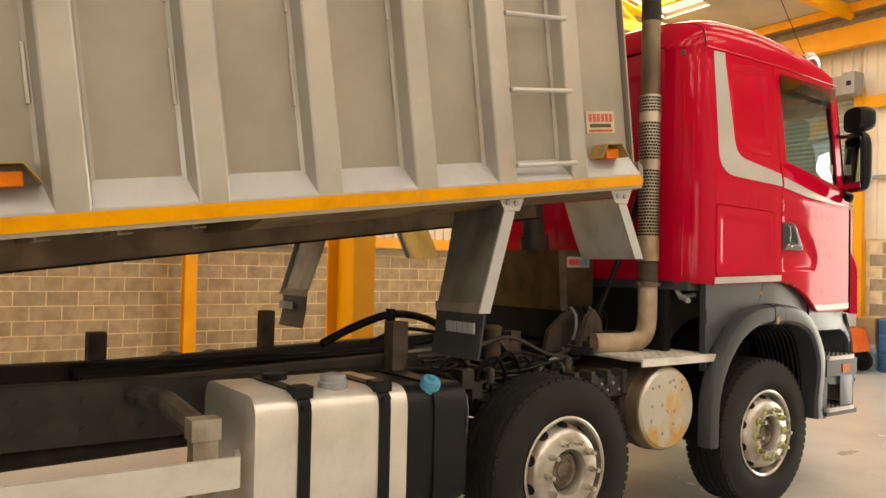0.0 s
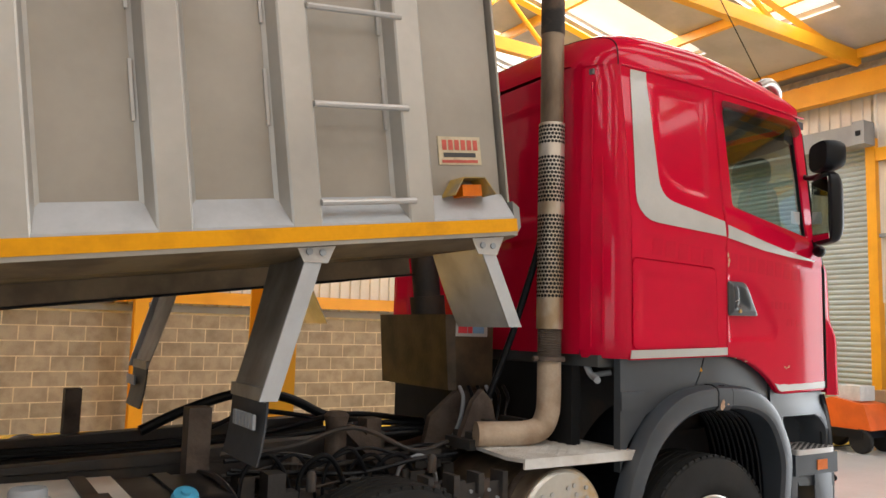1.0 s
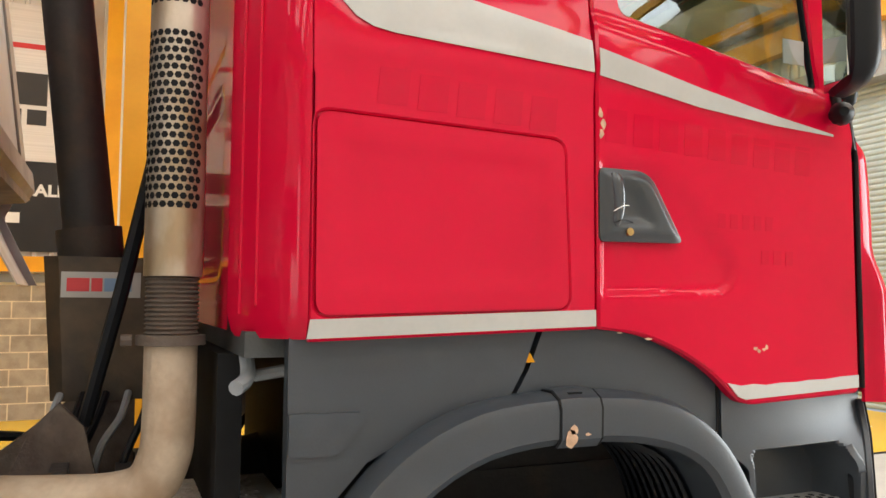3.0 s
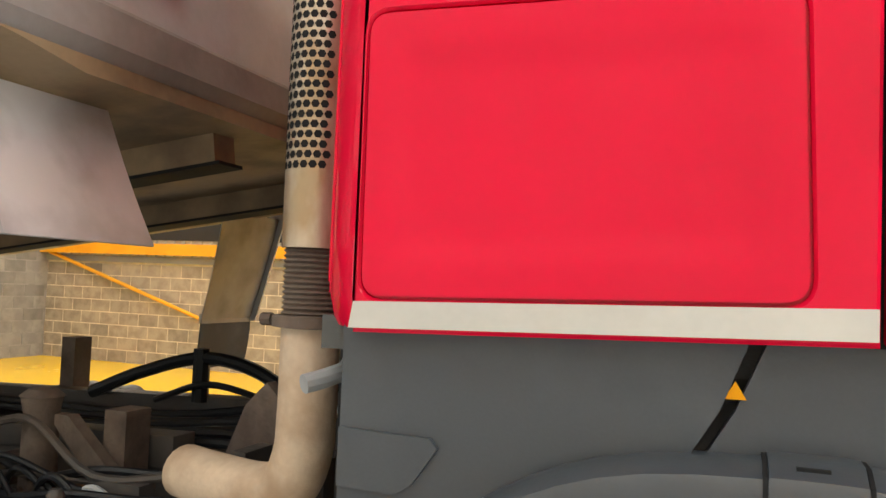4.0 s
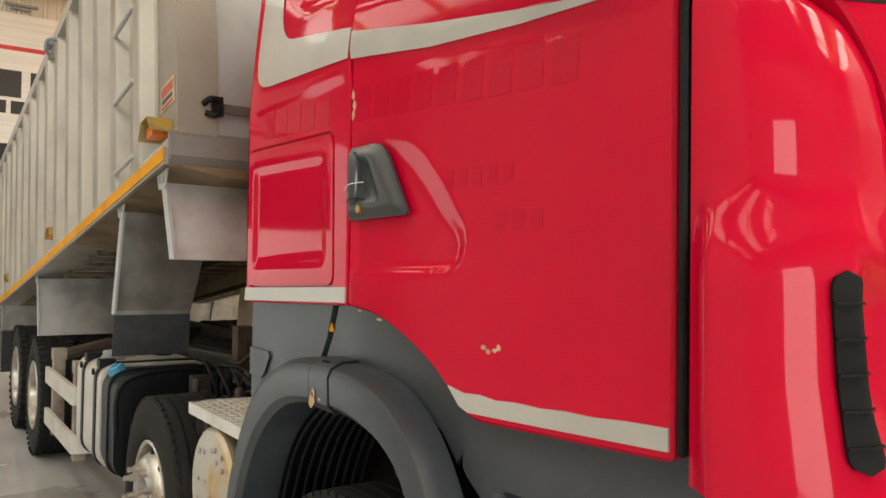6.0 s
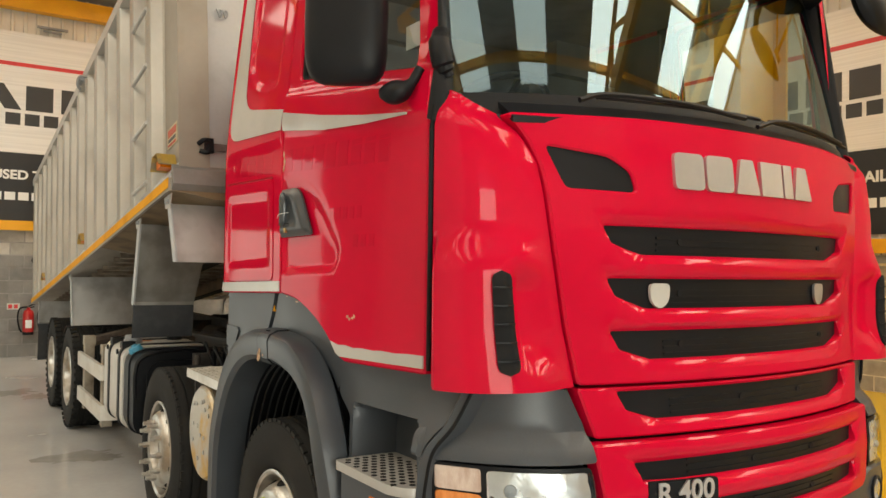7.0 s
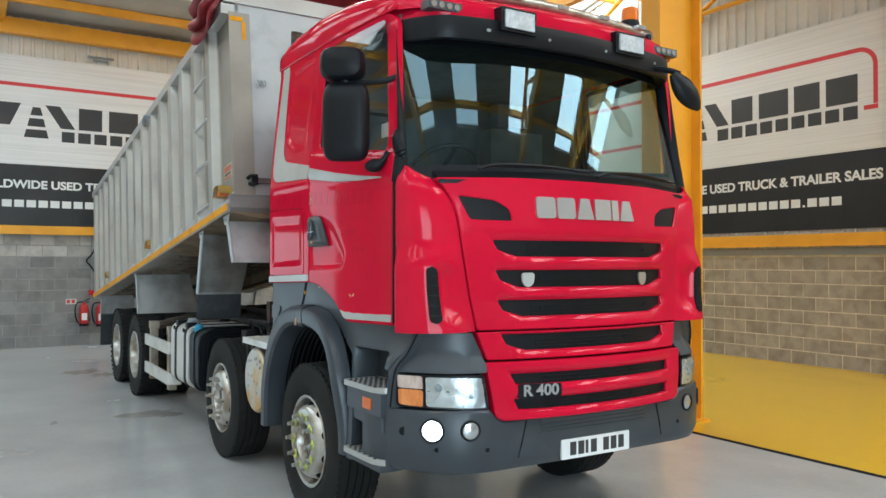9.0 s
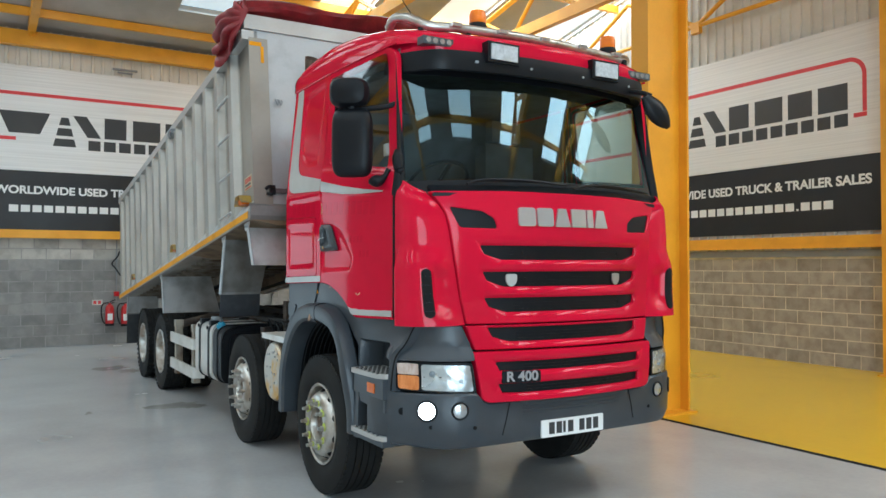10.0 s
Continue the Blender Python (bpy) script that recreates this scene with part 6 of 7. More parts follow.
# ---- fuel and additive tanks ----
M_TANK = material("bright tank aluminium", (0.70, 0.68, 0.64), 0.36, 0.4, 0.06, 4, 50, 0.06, (0.58, 0.55, 0.50), (0.45, 0.75), rvary=0.14)
fuel = empty("fuel_tank", "worn aluminium fuel tank with two black straps", "fuel tank")


def tank(x0, x1, r, grow=0.0):
    bm = bmesh.new()
    prism(bm, rounded([(-1.235 - grow, 1.055 + grow), (-0.57, 1.055 + grow), (-0.57, 0.44 - grow), (-1.235 - grow, 0.44 - grow)], r, 8), 'x', x0, x1)
    return bm


bm = tank(-3.70, -2.955, 0.11)
bevel(bm, 0.045, 4, 60)
part("tank_shell", bm, M_TANK, fuel)
for x in (-3.478, -3.08):
    bm = tank(x - 0.029, x + 0.029, 0.11, 0.008)
    part("strap", bm, M_BLACKP, fuel, "black steel tank strap")
    part("strap_clamp", bbox(x - 0.042, x + 0.042, -1.225, -1.13, 1.035, 1.085, 0.015), M_BLACKP, fuel)
    bm = bmesh.new()
    tube(bm, [(x, -1.245, 1.01), (x, -1.258, 1.01)], 0.02, 8)
    part("strap_bolt", bm, M_BLACKP, fuel)
bm = bmesh.new()
lathe(bm, [(0.07, 0.0), (0.07, 0.03), (0.06, 0.035), (0.06, 0.055), (0.055, 0.065), (0.001, 0.068)], (-3.28, -1.10, 1.05), 'z', 24)
part("fuel_cap", bm, M_GREYTRIM, fuel, "round grey fuel cap")
part("warning_label", bbox(-3.41, -3.35, -1.06, -0.94, 1.0555, 1.057, 0), M_AMBER, fuel, "small orange warning label")
bm = bmesh.new()
lathe(bm, [(0.06, 0.0), (0.06, 0.03), (0.001, 0.035)], (-3.42, -0.75, 1.055), 'z', 16)
part("sender_cover", bm, M_BLACKP, fuel)

M_BLUECAP = material("blue plastic cap", (0.06, 0.32, 0.50), 0.45, 0, 0.08, 10, 80, 0.1)
adblue = empty("additive_tank", "black plastic additive tank with a blue cap", "tank")
bm = tank(-2.945, -2.60, 0.13, -0.01)
bevel(bm, 0.035, 3, 60)
part("tank_shell", bm, M_BLACKP, adblue)
bm = tank(-2.80, -2.74, 0.13, 0.001)
part("strap", bm, M_BLACKP, adblue)
bm = bmesh.new()
lathe(bm, [(0.05, -0.02), (0.05, 0.02), (0.043, 0.04), (0.02, 0.045), (0.018, 0.055), (0.001, 0.055)], (0, 0, 0), 'z', 20)
bmesh.ops.transform(bm, matrix=Matrix.Translation((-2.79, -1.17, 1.035)) @ Matrix.Rotation(radians(28), 4, 'X'), verts=bm.verts[:])
part("filler_cap", bm, M_BLUECAP, adblue, "blue plastic filler cap")
bm = bmesh.new()
prism(bm, rounded([(-1.14, 0.98), (-0.66, 0.98), (-0.66, 0.52), (-1.14, 0.52)], 0.12, 8), 'x', -2.60, -2.585)
bevel(bm, 0.008)
part("end_recess", bm, M_BLACKP, adblue)
bm = bmesh.new()
tube(bm, curve_pts([(-2.62, -1.2, 0.6), (-2.6, -1.215, 0.9), (-2.6, -1.15, 1.02), (-2.6, -0.9, 1.06), (-2.6, -0.65, 1.04)], 8), 0.014, 8)
part("pipe", bm, M_BLACKP, adblue)

# side guard
M_RAIL = material("white side guard aluminium", (0.64, 0.62, 0.58), 0.45, 0.2, 0.06, 5, 50, 0.05, (0.52, 0.49, 0.44), (0.5, 0.75))
M_POST = material("grimy pale steel post", (0.36, 0.32, 0.26), 0.6, 0.2, 0.12, 6, 50, 0.15, (0.20, 0.15, 0.11))
guard = empty("side_guard", "white aluminium side guard rails on steel posts", "side guard")
for z0, z1 in ((0.70, 0.825), (0.37, 0.495)):
    bm = bbox(-5.02, -3.80, -1.255, -1.225, z0, z1, 0.006)
    part("rail", bm, M_RAIL, guard)
    bm = bmesh.new()
    prism(bm, [(-3.80, -1.255), (-3.765, -1.25), (-3.725, -1.12), (-3.745, -1.115), (-3.78, -1.225), (-3.80, -1.225)], 'z', z0, z1)
    part("rail_end", bm, M_RAIL, guard)
for x in (-4.86, -3.90):
    part("post", bbox(x - 0.05, x + 0.05, -1.222, -1.14, 0.30, 0.96, 0.008), M_POST, guard, "grimy steel post")
    part("post_cap", bbox(x - 0.06, x + 0.06, -1.228, -1.13, 0.90, 0.985, 0.008), M_POST, guard)
    bm = bmesh.new()
    tube(bm, [(x, -1.15, 0.93), (x - 0.05, -0.8, 1.0), (x - 0.1, -0.44, 0.98)], 0.05, 8)
    part("outrigger", bm, M_RUST, guard)

# ---- silencer, deck and exhaust stack ----
M_WORN = material("worn yellowed steel cover", (0.56, 0.53, 0.47), 0.42, 0.6, 0.08, 2.6, 50, 0.1, (0.60, 0.36, 0.08), (0.55, 0.63))
sil = empty("silencer", "round steel silencer with a stained end cover", "silencer")
bm = bmesh.new()
lathe(bm, [(0.001, 1.165), (0.255, 1.165), (0.262, 1.15), (0.262, 0.5), (0.001, 0.5)], (-1.03, 0, 0.775), 'y', 40)
for v in bm.verts:
    v.co.y = -v.co.y
part("drum", bm, M_EXH, sil)
bm = bmesh.new()
lathe(bm, [(0.001, -1.195), (0.235, -1.19), (0.25, -1.175), (0.25, -1.16)], (-1.03, 0, 0.775), 'y', 40)
cover = part("end_cover", bm, M_WORN, sil, "dimpled steel end cover with yellow stains")
for k in range(14):
    a, r = rnd.uniform(0, 6.28), 0.22 * math.sqrt(rnd.random())
    bm = bmesh.new()
    p = Vector((-1.03 + r * math.cos(a), -1.193, 0.775 + r * math.sin(a)))
    tube(bm, [p, p + Vector((0, -0.006, 0))], 0.011, 8)
    part("rivet", bm, M_ALU2, cover)
bm = bmesh.new()
lathe(bm, [(0.268, -1.08), (0.270, -1.08), (0.270, -1.03), (0.268, -1.03)], (-1.03, 0, 0.775), 'y', 40, True)
part("band", bm, M_RUST, sil)
M_CHECK = material("checker plate aluminium", (0.76, 0.75, 0.72), 0.42, 0.35, 0.06, 5, 60, 0.08, (0.60, 0.57, 0.52))
deck = empty("deck_plate", "worn aluminium tread plate deck over the silencer", "deck plate")
DECK = [(-1.20, -0.42), (-1.31, -1.10), (-1.28, -1.20), (-0.57, -1.20), (-0.57, -0.42)]
bm = bmesh.new()
prism(bm, DECK, 'z', 1.073, 1.09)
bevel(bm, 0.004)
part("plate", bm, M_CHECK, deck)
bm = bmesh.new()
prism(bm, [(-1.285, -1.206), (-0.57, -1.206), (-0.57, -1.192), (-1.285, -1.192)], 'z', 1.045, 1.092)
part("front_lip", bm, M_CHECK, deck)
inside = poly_distance(DECK)
bm = bmesh.new()
i = 0
x = -1.66
while x < -0.62:
    y = -1.18
    j = 0
    while y < -0.45:
        if inside(x, y) < -0.02:
            m = Matrix.Translation((x, y, 1.0905)) @ Matrix.Rotation(radians(45 if (i + j) % 2 else -45), 4, 'Z')
            box(bm, -0.016, 0.016, -0.006, 0.006, -0.001, 0.003, m)
        y += 0.034
        j += 1
    x += 0.034
    i += 1
tagged(part("tread_pattern", bm, M_CHECK, deck, "", 0), kind="stuff")

M_SOOT = material("sooty rusted pipe", (0.12, 0.075, 0.05), 0.7, 0.2, 0.15, 8, 60, 0.2, (0.025, 0.022, 0.02), (0.4, 0.6))
stack = empty("exhaust_stack", "tall heat stained exhaust stack with a perforated guard", "exhaust")
EX, EY = -0.885, -0.892
M_GUARD = material("pale perforated steel", (0.62, 0.57, 0.50), 0.36, 0.65, 0.1, 5, 50, 0.1, (0.36, 0.27, 0.17), (0.46, 0.68), stretch=(1, 1, 0.5))
M_ELBOW = material("pale scaled exhaust pipe", (0.50, 0.40, 0.30), 0.7, 0.25, 0.12, 6, 60, 0.2, (0.34, 0.24, 0.16), (0.45, 0.7))
bm = bmesh.new()
tube(bm, curve_pts([(-1.27, -0.79, 1.152), (-1.13, -0.835, 1.152), (-1.01, -0.865, 1.155), (-0.93, -0.882, 1.18), (-0.893, -0.89, 1.25), (EX, EY, 1.34), (EX, EY, 1.52)], 7), 0.063, 20)
part("elbow", bm, M_ELBOW, stack, "pale heat stained elbow pipe")
bm = bmesh.new()
prof = []
for k in range(14):
    z = 1.545 + k * 0.011
    prof += [(0.058, z), (0.065, z + 0.0055)]
lathe(bm, prof, (EX, EY, 0), 'z', 28)
part("flexible_pipe", bm, M_RUST, stack, "ribbed rusty flexible pipe")
bm = bmesh.new()
lathe(bm, [(0.068, 1.52), (0.082, 1.522), (0.082, 1.545), (0.068, 1.547)], (EX, EY, 0), 'z', 24)
tube(bm, [(EX - 0.09, EY - 0.01, 1.534), (EX - 0.115, EY - 0.01, 1.534)], 0.014, 8)
part("clamp", bm, M_RUST, stack)
bm = bmesh.new()
lathe(bm, [(0.062, 1.688), (0.0695, 1.688), (0.0695, 2.785), (0.066, 2.785), (0.066, 1.70)], (EX, EY, 0), 'z', 36)
shield = part("guard_tube", bm, M_GUARD, stack, "perforated steel guard tube")
bm = bmesh.new()
z = 1.86
while z < 2.77:
    if not (2.28 < z < 2.36 or 2.60 < z < 2.66):
        row = round((z - 1.86) / 0.021)
        for k in range(14):
            a = math.pi * (0.55 + k / 13 * 1.15) + (0.12 if row % 2 else 0)
            c = Vector((EX + 0.070 * math.cos(a), EY + 0.070 * math.sin(a), z))
            u = Vector((-math.sin(a), math.cos(a), 0))
            vs = [bm.verts.new(c + (u * math.cos(t) + Vector((0, 0, 1)) * math.sin(t)) * 0.0092) for t in (2 * math.pi * i / 6 for i in range(6))]
            bm.faces.new(vs)
    z += 0.021
tagged(part("perforation", bm, M_DARK, shield, "", 0), kind="stuff")
bm = bmesh.new()
lathe(bm, [(0.062, 2.79), (0.062, 3.30)], (EX, EY, 0), 'z', 24)
part("tail_pipe", bm, M_EXH, stack)
bm = bmesh.new()
lathe(bm, [(0.065, 3.28), (0.065, 3.49), (0.060, 3.49), (0.060, 3.35)], (EX, EY, 0), 'z', 24)
for v in bm.verts:
    if v.co.z > 3.45:
        v.co.z += 0.6 * (v.co.x - EX) * -1
part("tail_tip", bm, M_SOOT, stack, "sooty brown cut pipe end")
bm = bmesh.new()
prism(bm, [(-0.90, 2.40), (-0.84, 2.46), (-0.84, 2.36), (-0.90, 2.33)], 'y', EY - 0.03, EY + 0.03)
part("stay", bm, M_GREYTRIM, stack)
bm = bmesh.new()
tube(bm, [(-1.08, -0.62, 1.30), (-1.0, -0.72, 1.65), (-0.92, -0.81, 2.05), (-0.86, -0.88, 2.42)], 0.019, 8)
part("support_strut", bm, M_BLACKP, stack)
bm = bmesh.new()
tube(bm, curve_pts([(-0.72, -1.0, 1.50), (-0.72, -1.03, 1.46), (-0.735, -1.08, 1.445), (-0.76, -1.12, 1.435)], 5), 0.018, 10)
tube(bm, [(-0.70, -1.0, 1.45), (-0.60, -1.05, 1.47)], 0.015, 8)
part("cab_lock_arm", bm, M_GREYTRIM, stack)

# ---- hydraulic oil tank and ram ----
M_OIL = material("oil stained tank steel", (0.092, 0.058, 0.029), 0.46, 0.0, 0.16, 5, 50, 0.15, (0.034, 0.023, 0.014), (0.42, 0.62))
oil = empty("hydraulic_tank", "oil stained brown hydraulic tank behind the cab", "hydraulic tank")
bm = bmesh.new()
prism(bm, [(-0.90, -0.41), (-1.17, -0.41), (-1.21, -0.38), (-1.21, 0.40), (-0.90, 0.40)], 'z', 1.335, 1.755)
for v in bm.verts:
    if v.co.z < 1.4:
        v.co.x = -0.9 + (v.co.x + 0.9) * 0.9
bevel(bm, 0.02, 2)
part("tank_shell", bm, M_OIL, oil)
part("maker_plate", bbox(-1.160, -0.945, -0.417, -0.4125, 1.635, 1.71, 0), M_STRIPE, oil, "pale sticker with coloured bars")
for x0, x1, m in ((-1.145, -1.085, M_REDINK), (-1.08, -1.05, M_REDINK), (-1.045, -0.97, material("faded blue ink", (0.25, 0.40, 0.60), 0.6))):
    part("plate_bar", bbox(x0, x1, -0.4195, -0.4172, 1.653, 1.692, 0), m, oil)
bm = bmesh.new()
prism(bm, [(-1.35, 1.0), (-0.95, 1.0), (-0.95, 1.36), (-1.1, 1.36), (-1.3, 1.20)], 'y', -0.40, -0.36)
part("mount_plate", bm, M_RUST, oil)
for k in range(6):
    bm = bmesh.new()
    x = -1.25 + k * 0.06
    tube(bm, curve_pts([(x, -0.5 - 0.03 * (k % 3), 1.05), (x + 0.03, -0.56, 1.18 + 0.04 * (k % 2)), (x + 0.08, -0.52, 1.30), (x + 0.1, -0.45, 1.36)], 5), 0.011, 7)
    part("hose", bm, M_BLACKP if k % 3 else M_GREYTRIM, oil)
for k in range(8):
    part("fitting", bbox(-1.30 + 0.05 * k, -1.26 + 0.05 * k, -0.78 + 0.02 * (k % 3), -0.55, 1.07, 1.12 + 0.03 * (k % 4), 0.008), rnd.choice((M_RUST, M_CHASSIS, M_CHASSIS)), oil)
bm = bmesh.new()
prism(bm, [(-1.30, 1.06), (-1.02, 1.06), (-1.08, 1.30), (-1.14, 1.36), (-1.2, 1.30)], 'y', -0.66, -0.62)
part("pump_bracket", bm, M_RUST, oil)
ram = empty("tipping_ram", "dark grimy telescopic tipping ram behind the cab", "hydraulic ram")
bm = bmesh.new()
a, b = Vector((-1.06, 0.0, 1.50)), Vector((-1.28, 0.0, 3.35))
tube(bm, [a, a.lerp(b, 0.2)], 0.105, 20)
part("outer_tube", bm, M_CHASSIS, ram)
bm = bmesh.new()
tube(bm, [a.lerp(b, 0.2), a.lerp(b, 0.66)], 0.082, 20)
part("middle_tube", bm, M_CHASSIS, ram)
bm = bmesh.new()
tube(bm, [a.lerp(b, 0.66), a.lerp(b, 0.67), a.lerp(b, 0.74), a.lerp(b, 0.75)], [0.09, 0.105, 0.105, 0.09], 20)
part("collar", bm, M_CHASSIS, ram)
bm = bmesh.new()
tube(bm, [a.lerp(b, 0.75), b], 0.068, 20)
part("inner_tube", bm, M_OIL, ram)

# ---- tipper body details ----
for i in range(4):
    z = 0.07 + 0.385 * i
    bm = bmesh.new()
    tube(bm, [(-0.94, -1.302, z), (-0.52, -1.302, z)], 0.013, 8)
    body_part("ladder_rung", bm, M_ALU2, tipper)
# short weld-on strips beside each rib
for rx in RIBS[:9]:
    for z0, z1 in ((0.38, 0.60), (0.78, 0.98), (1.15, 1.35)):
        bm = bmesh.new()
        box(bm, rx - 0.105, rx - 0.093, -BW - 0.012, -BW - 0.001, z0, z1)
        body_part("weld_tab", bm, M_ALU2, tipper, "", 0)
# Bolster is a darker grey than the headboard above it.
M_BOLSTER = material("dull grey bolster steel", (0.27, 0.255, 0.245), 0.5, 0.3, 0.1, 4, 40, 0.1, (0.20, 0.185, 0.175), (0.4, 0.7))
bm = bmesh.new()
prism(bm, [(0.0, -0.10), (0.0, 0.06), (0.035, 0.03), (0.035, -0.06)], 'y', -1.28, 1.28)
body_part("front_bolster", bm, M_BOLSTER, tipper, "", 0)
for y0, y1 in ((-1.24, -1.06), (1.06, 1.24)):
    bm = bmesh.new()
    box(bm, 0.001, 0.012, y0, y1, 0.05, BH + 0.02)
    body_part("corner_post", bm, M_ALU, tipper, "", 0)
bm = bmesh.new()
box(bm, 0.013, 0.016, -1.235, -1.12, BH - 0.06, BH - 0.02)
box(bm, 0.013, 0.016, -1.13, -1.10, BH - 0.22, BH - 0.06)
body_part("yellow_paint", bm, M_YTAPE, tipper, "smear of yellow paint", 0)
body_part("head_rail", bbox(-0.12, 0.02, -1.28, 1.28, BH + 0.10, BH + 0.24, 0.012), M_ALU2, tipper)
for y in (-0.99, -0.955):
    bm = bmesh.new()
    tube(bm, curve_pts([(0.005, y - 0.012, 1.06), (0.03, y - 0.012, 1.03), (0.03, y, 1.00), (0.03, y + 0.012, 1.03), (0.005, y + 0.012, 1.06)], 4), 0.005, 6)
    body_part("hook", bm, M_GREYTRIM, tipper)
bm = bmesh.new()
box(bm, 0.02, 0.028, -1.05, -0.70, 0.155, 0.20)
body_part("strap", bm, material("brown webbing", (0.16, 0.12, 0.12), 0.9, 0, 0.1, 20, 200, 0.2), tipper, "brown webbing strap", 0)
bm = bmesh.new()
tube(bm, curve_pts([(0.02, -1.13, 0.19), (0.05, -1.10, 0.21), (0.03, -1.06, 0.19), (0.04, -1.08, 0.14), (0.02, -1.12, 0.15)], 5), 0.014, 7)
box(bm, 0.018, 0.045, -1.095, -1.045, 0.14, 0.225)
body_part("buckle", bm, M_BLACKP, tipper)
# amber side lamps under bent guards, and a maker's plate with bars
M_LGUARD = material("dirty yellow steel guard", (0.42, 0.27, 0.05), 0.5, 0.1, 0.15, 14, 60, 0.1, (0.26, 0.20, 0.12))
for lx in (-0.23, -3.22, -6.3):
    bm = bmesh.new()
    prism(bm, [(lx - 0.11, 0.09), (lx - 0.055, 0.165), (lx + 0.055, 0.165), (lx + 0.11, 0.09), (lx + 0.106, 0.087), (lx + 0.053, 0.161), (lx - 0.053, 0.161), (lx - 0.106, 0.087)], 'y', -1.325, -1.216)
    body_part("lamp_guard", bm, M_LGUARD, tipper, "bent yellow lamp guard")
    bm = bmesh.new()
    box(bm, lx - 0.05, lx + 0.05, -1.30, -1.217, 0.085, 0.135)
    bevel(bm, 0.01)
    body_part("side_lamp", bm, M_AMBER, tipper, "amber side lamp")
bm = bmesh.new()
box(bm, -0.335, -0.11, -1.2195, -1.2155, 0.235, 0.36)
mk = body_part("maker_plate", bm, material("aged cream plate", (0.56, 0.47, 0.32), 0.6, 0, 0.15, 20, 60, 0.1, (0.36, 0.28, 0.18), (0.5, 0.8)), tipper, "scuffed cream plate with red bars", 0)
M_REDFADE = material("faded red ink", (0.55, 0.10, 0.07), 0.7, 0, 0.1, 30, 90, 0)
for k in range(6):
    bm = bmesh.new()
    box(bm, -0.315 + 0.033 * k, -0.292 + 0.033 * k, -1.2212, -1.2196, 0.30, 0.345)
    body_part("plate_bar", bm, M_REDFADE, tipper, "", 0)
bm = bmesh.new()
box(bm, -0.31, -0.14, -1.2212, -1.2196, 0.268, 0.288)
body_part("plate_bar", bm, M_INK, tipper, "", 0)
bm = bmesh.new()
box(bm, -0.32, -0.13, -1.2212, -1.2196, 0.243, 0.256)
body_part("plate_bar", bm, M_REDFADE, tipper, "", 0)
bm = bmesh.new()
tube(bm, curve_pts([(-2.98, -1.30, BH - 0.02), (-2.98, -1.36, BH - 0.03), (-3.02, -1.37, BH - 0.09), (-3.06, -1.34, BH - 0.12)], 5), 0.014, 7)
tube(bm, [(-2.94, -1.34, BH - 0.06), (-3.08, -1.34, BH - 0.06)], 0.018, 7)
body_part("sheet_clasp", bm, M_GREYTRIM, tipper)
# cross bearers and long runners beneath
# Floor plate and runners take a darker brown than the body sides.
M_UNDER = material("brown underside aluminium", (0.23, 0.165, 0.095), 0.62, 0.1, 0.12, 4, 40, 0.1, (0.13, 0.09, 0.055))
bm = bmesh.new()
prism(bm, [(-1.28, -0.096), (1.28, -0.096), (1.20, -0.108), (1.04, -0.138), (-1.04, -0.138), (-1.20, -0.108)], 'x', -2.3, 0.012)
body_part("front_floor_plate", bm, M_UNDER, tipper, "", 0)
lx = -2.5
while lx > -BL + 0.2:
    bm = bmesh.new()
    prism(bm, [(lx - 0.03, -0.061), (lx - 0.03, -0.112), (lx + 0.03, -0.112), (lx + 0.03, -0.104), (lx - 0.018, -0.104), (lx - 0.018, -0.061)], 'y', -1.04, 1.04)
    body_part("cross_bearer", bm, M_POST, tipper, "", 0)
    lx -= 0.30
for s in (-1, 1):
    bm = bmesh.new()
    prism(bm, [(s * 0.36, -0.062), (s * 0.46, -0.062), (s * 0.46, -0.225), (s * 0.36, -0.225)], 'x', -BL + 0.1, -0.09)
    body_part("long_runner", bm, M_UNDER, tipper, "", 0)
    bm = bmesh.new()
    prism(bm, [(s * 0.352, -0.2255), (s * 0.468, -0.2255), (s * 0.468, -0.236), (s * 0.352, -0.236)], 'x', -BL + 0.1, -0.07)
    body_part("wear_pad", bm, M_DARK, tipper, "", 0)


M_WING = material("dull scuffed wing aluminium", (0.70, 0.71, 0.72), 0.34, 0.5, 0.08, 4, 5, 0.35, (0.42, 0.42, 0.415), (0.42, 0.7), dist=0.02)


M_WINGD = material("grimy wing aluminium", (0.27, 0.265, 0.25), 0.45, 0.4, 0.1, 5, 9, 0.3, (0.17, 0.155, 0.14), (0.40, 0.66), dist=0.015)


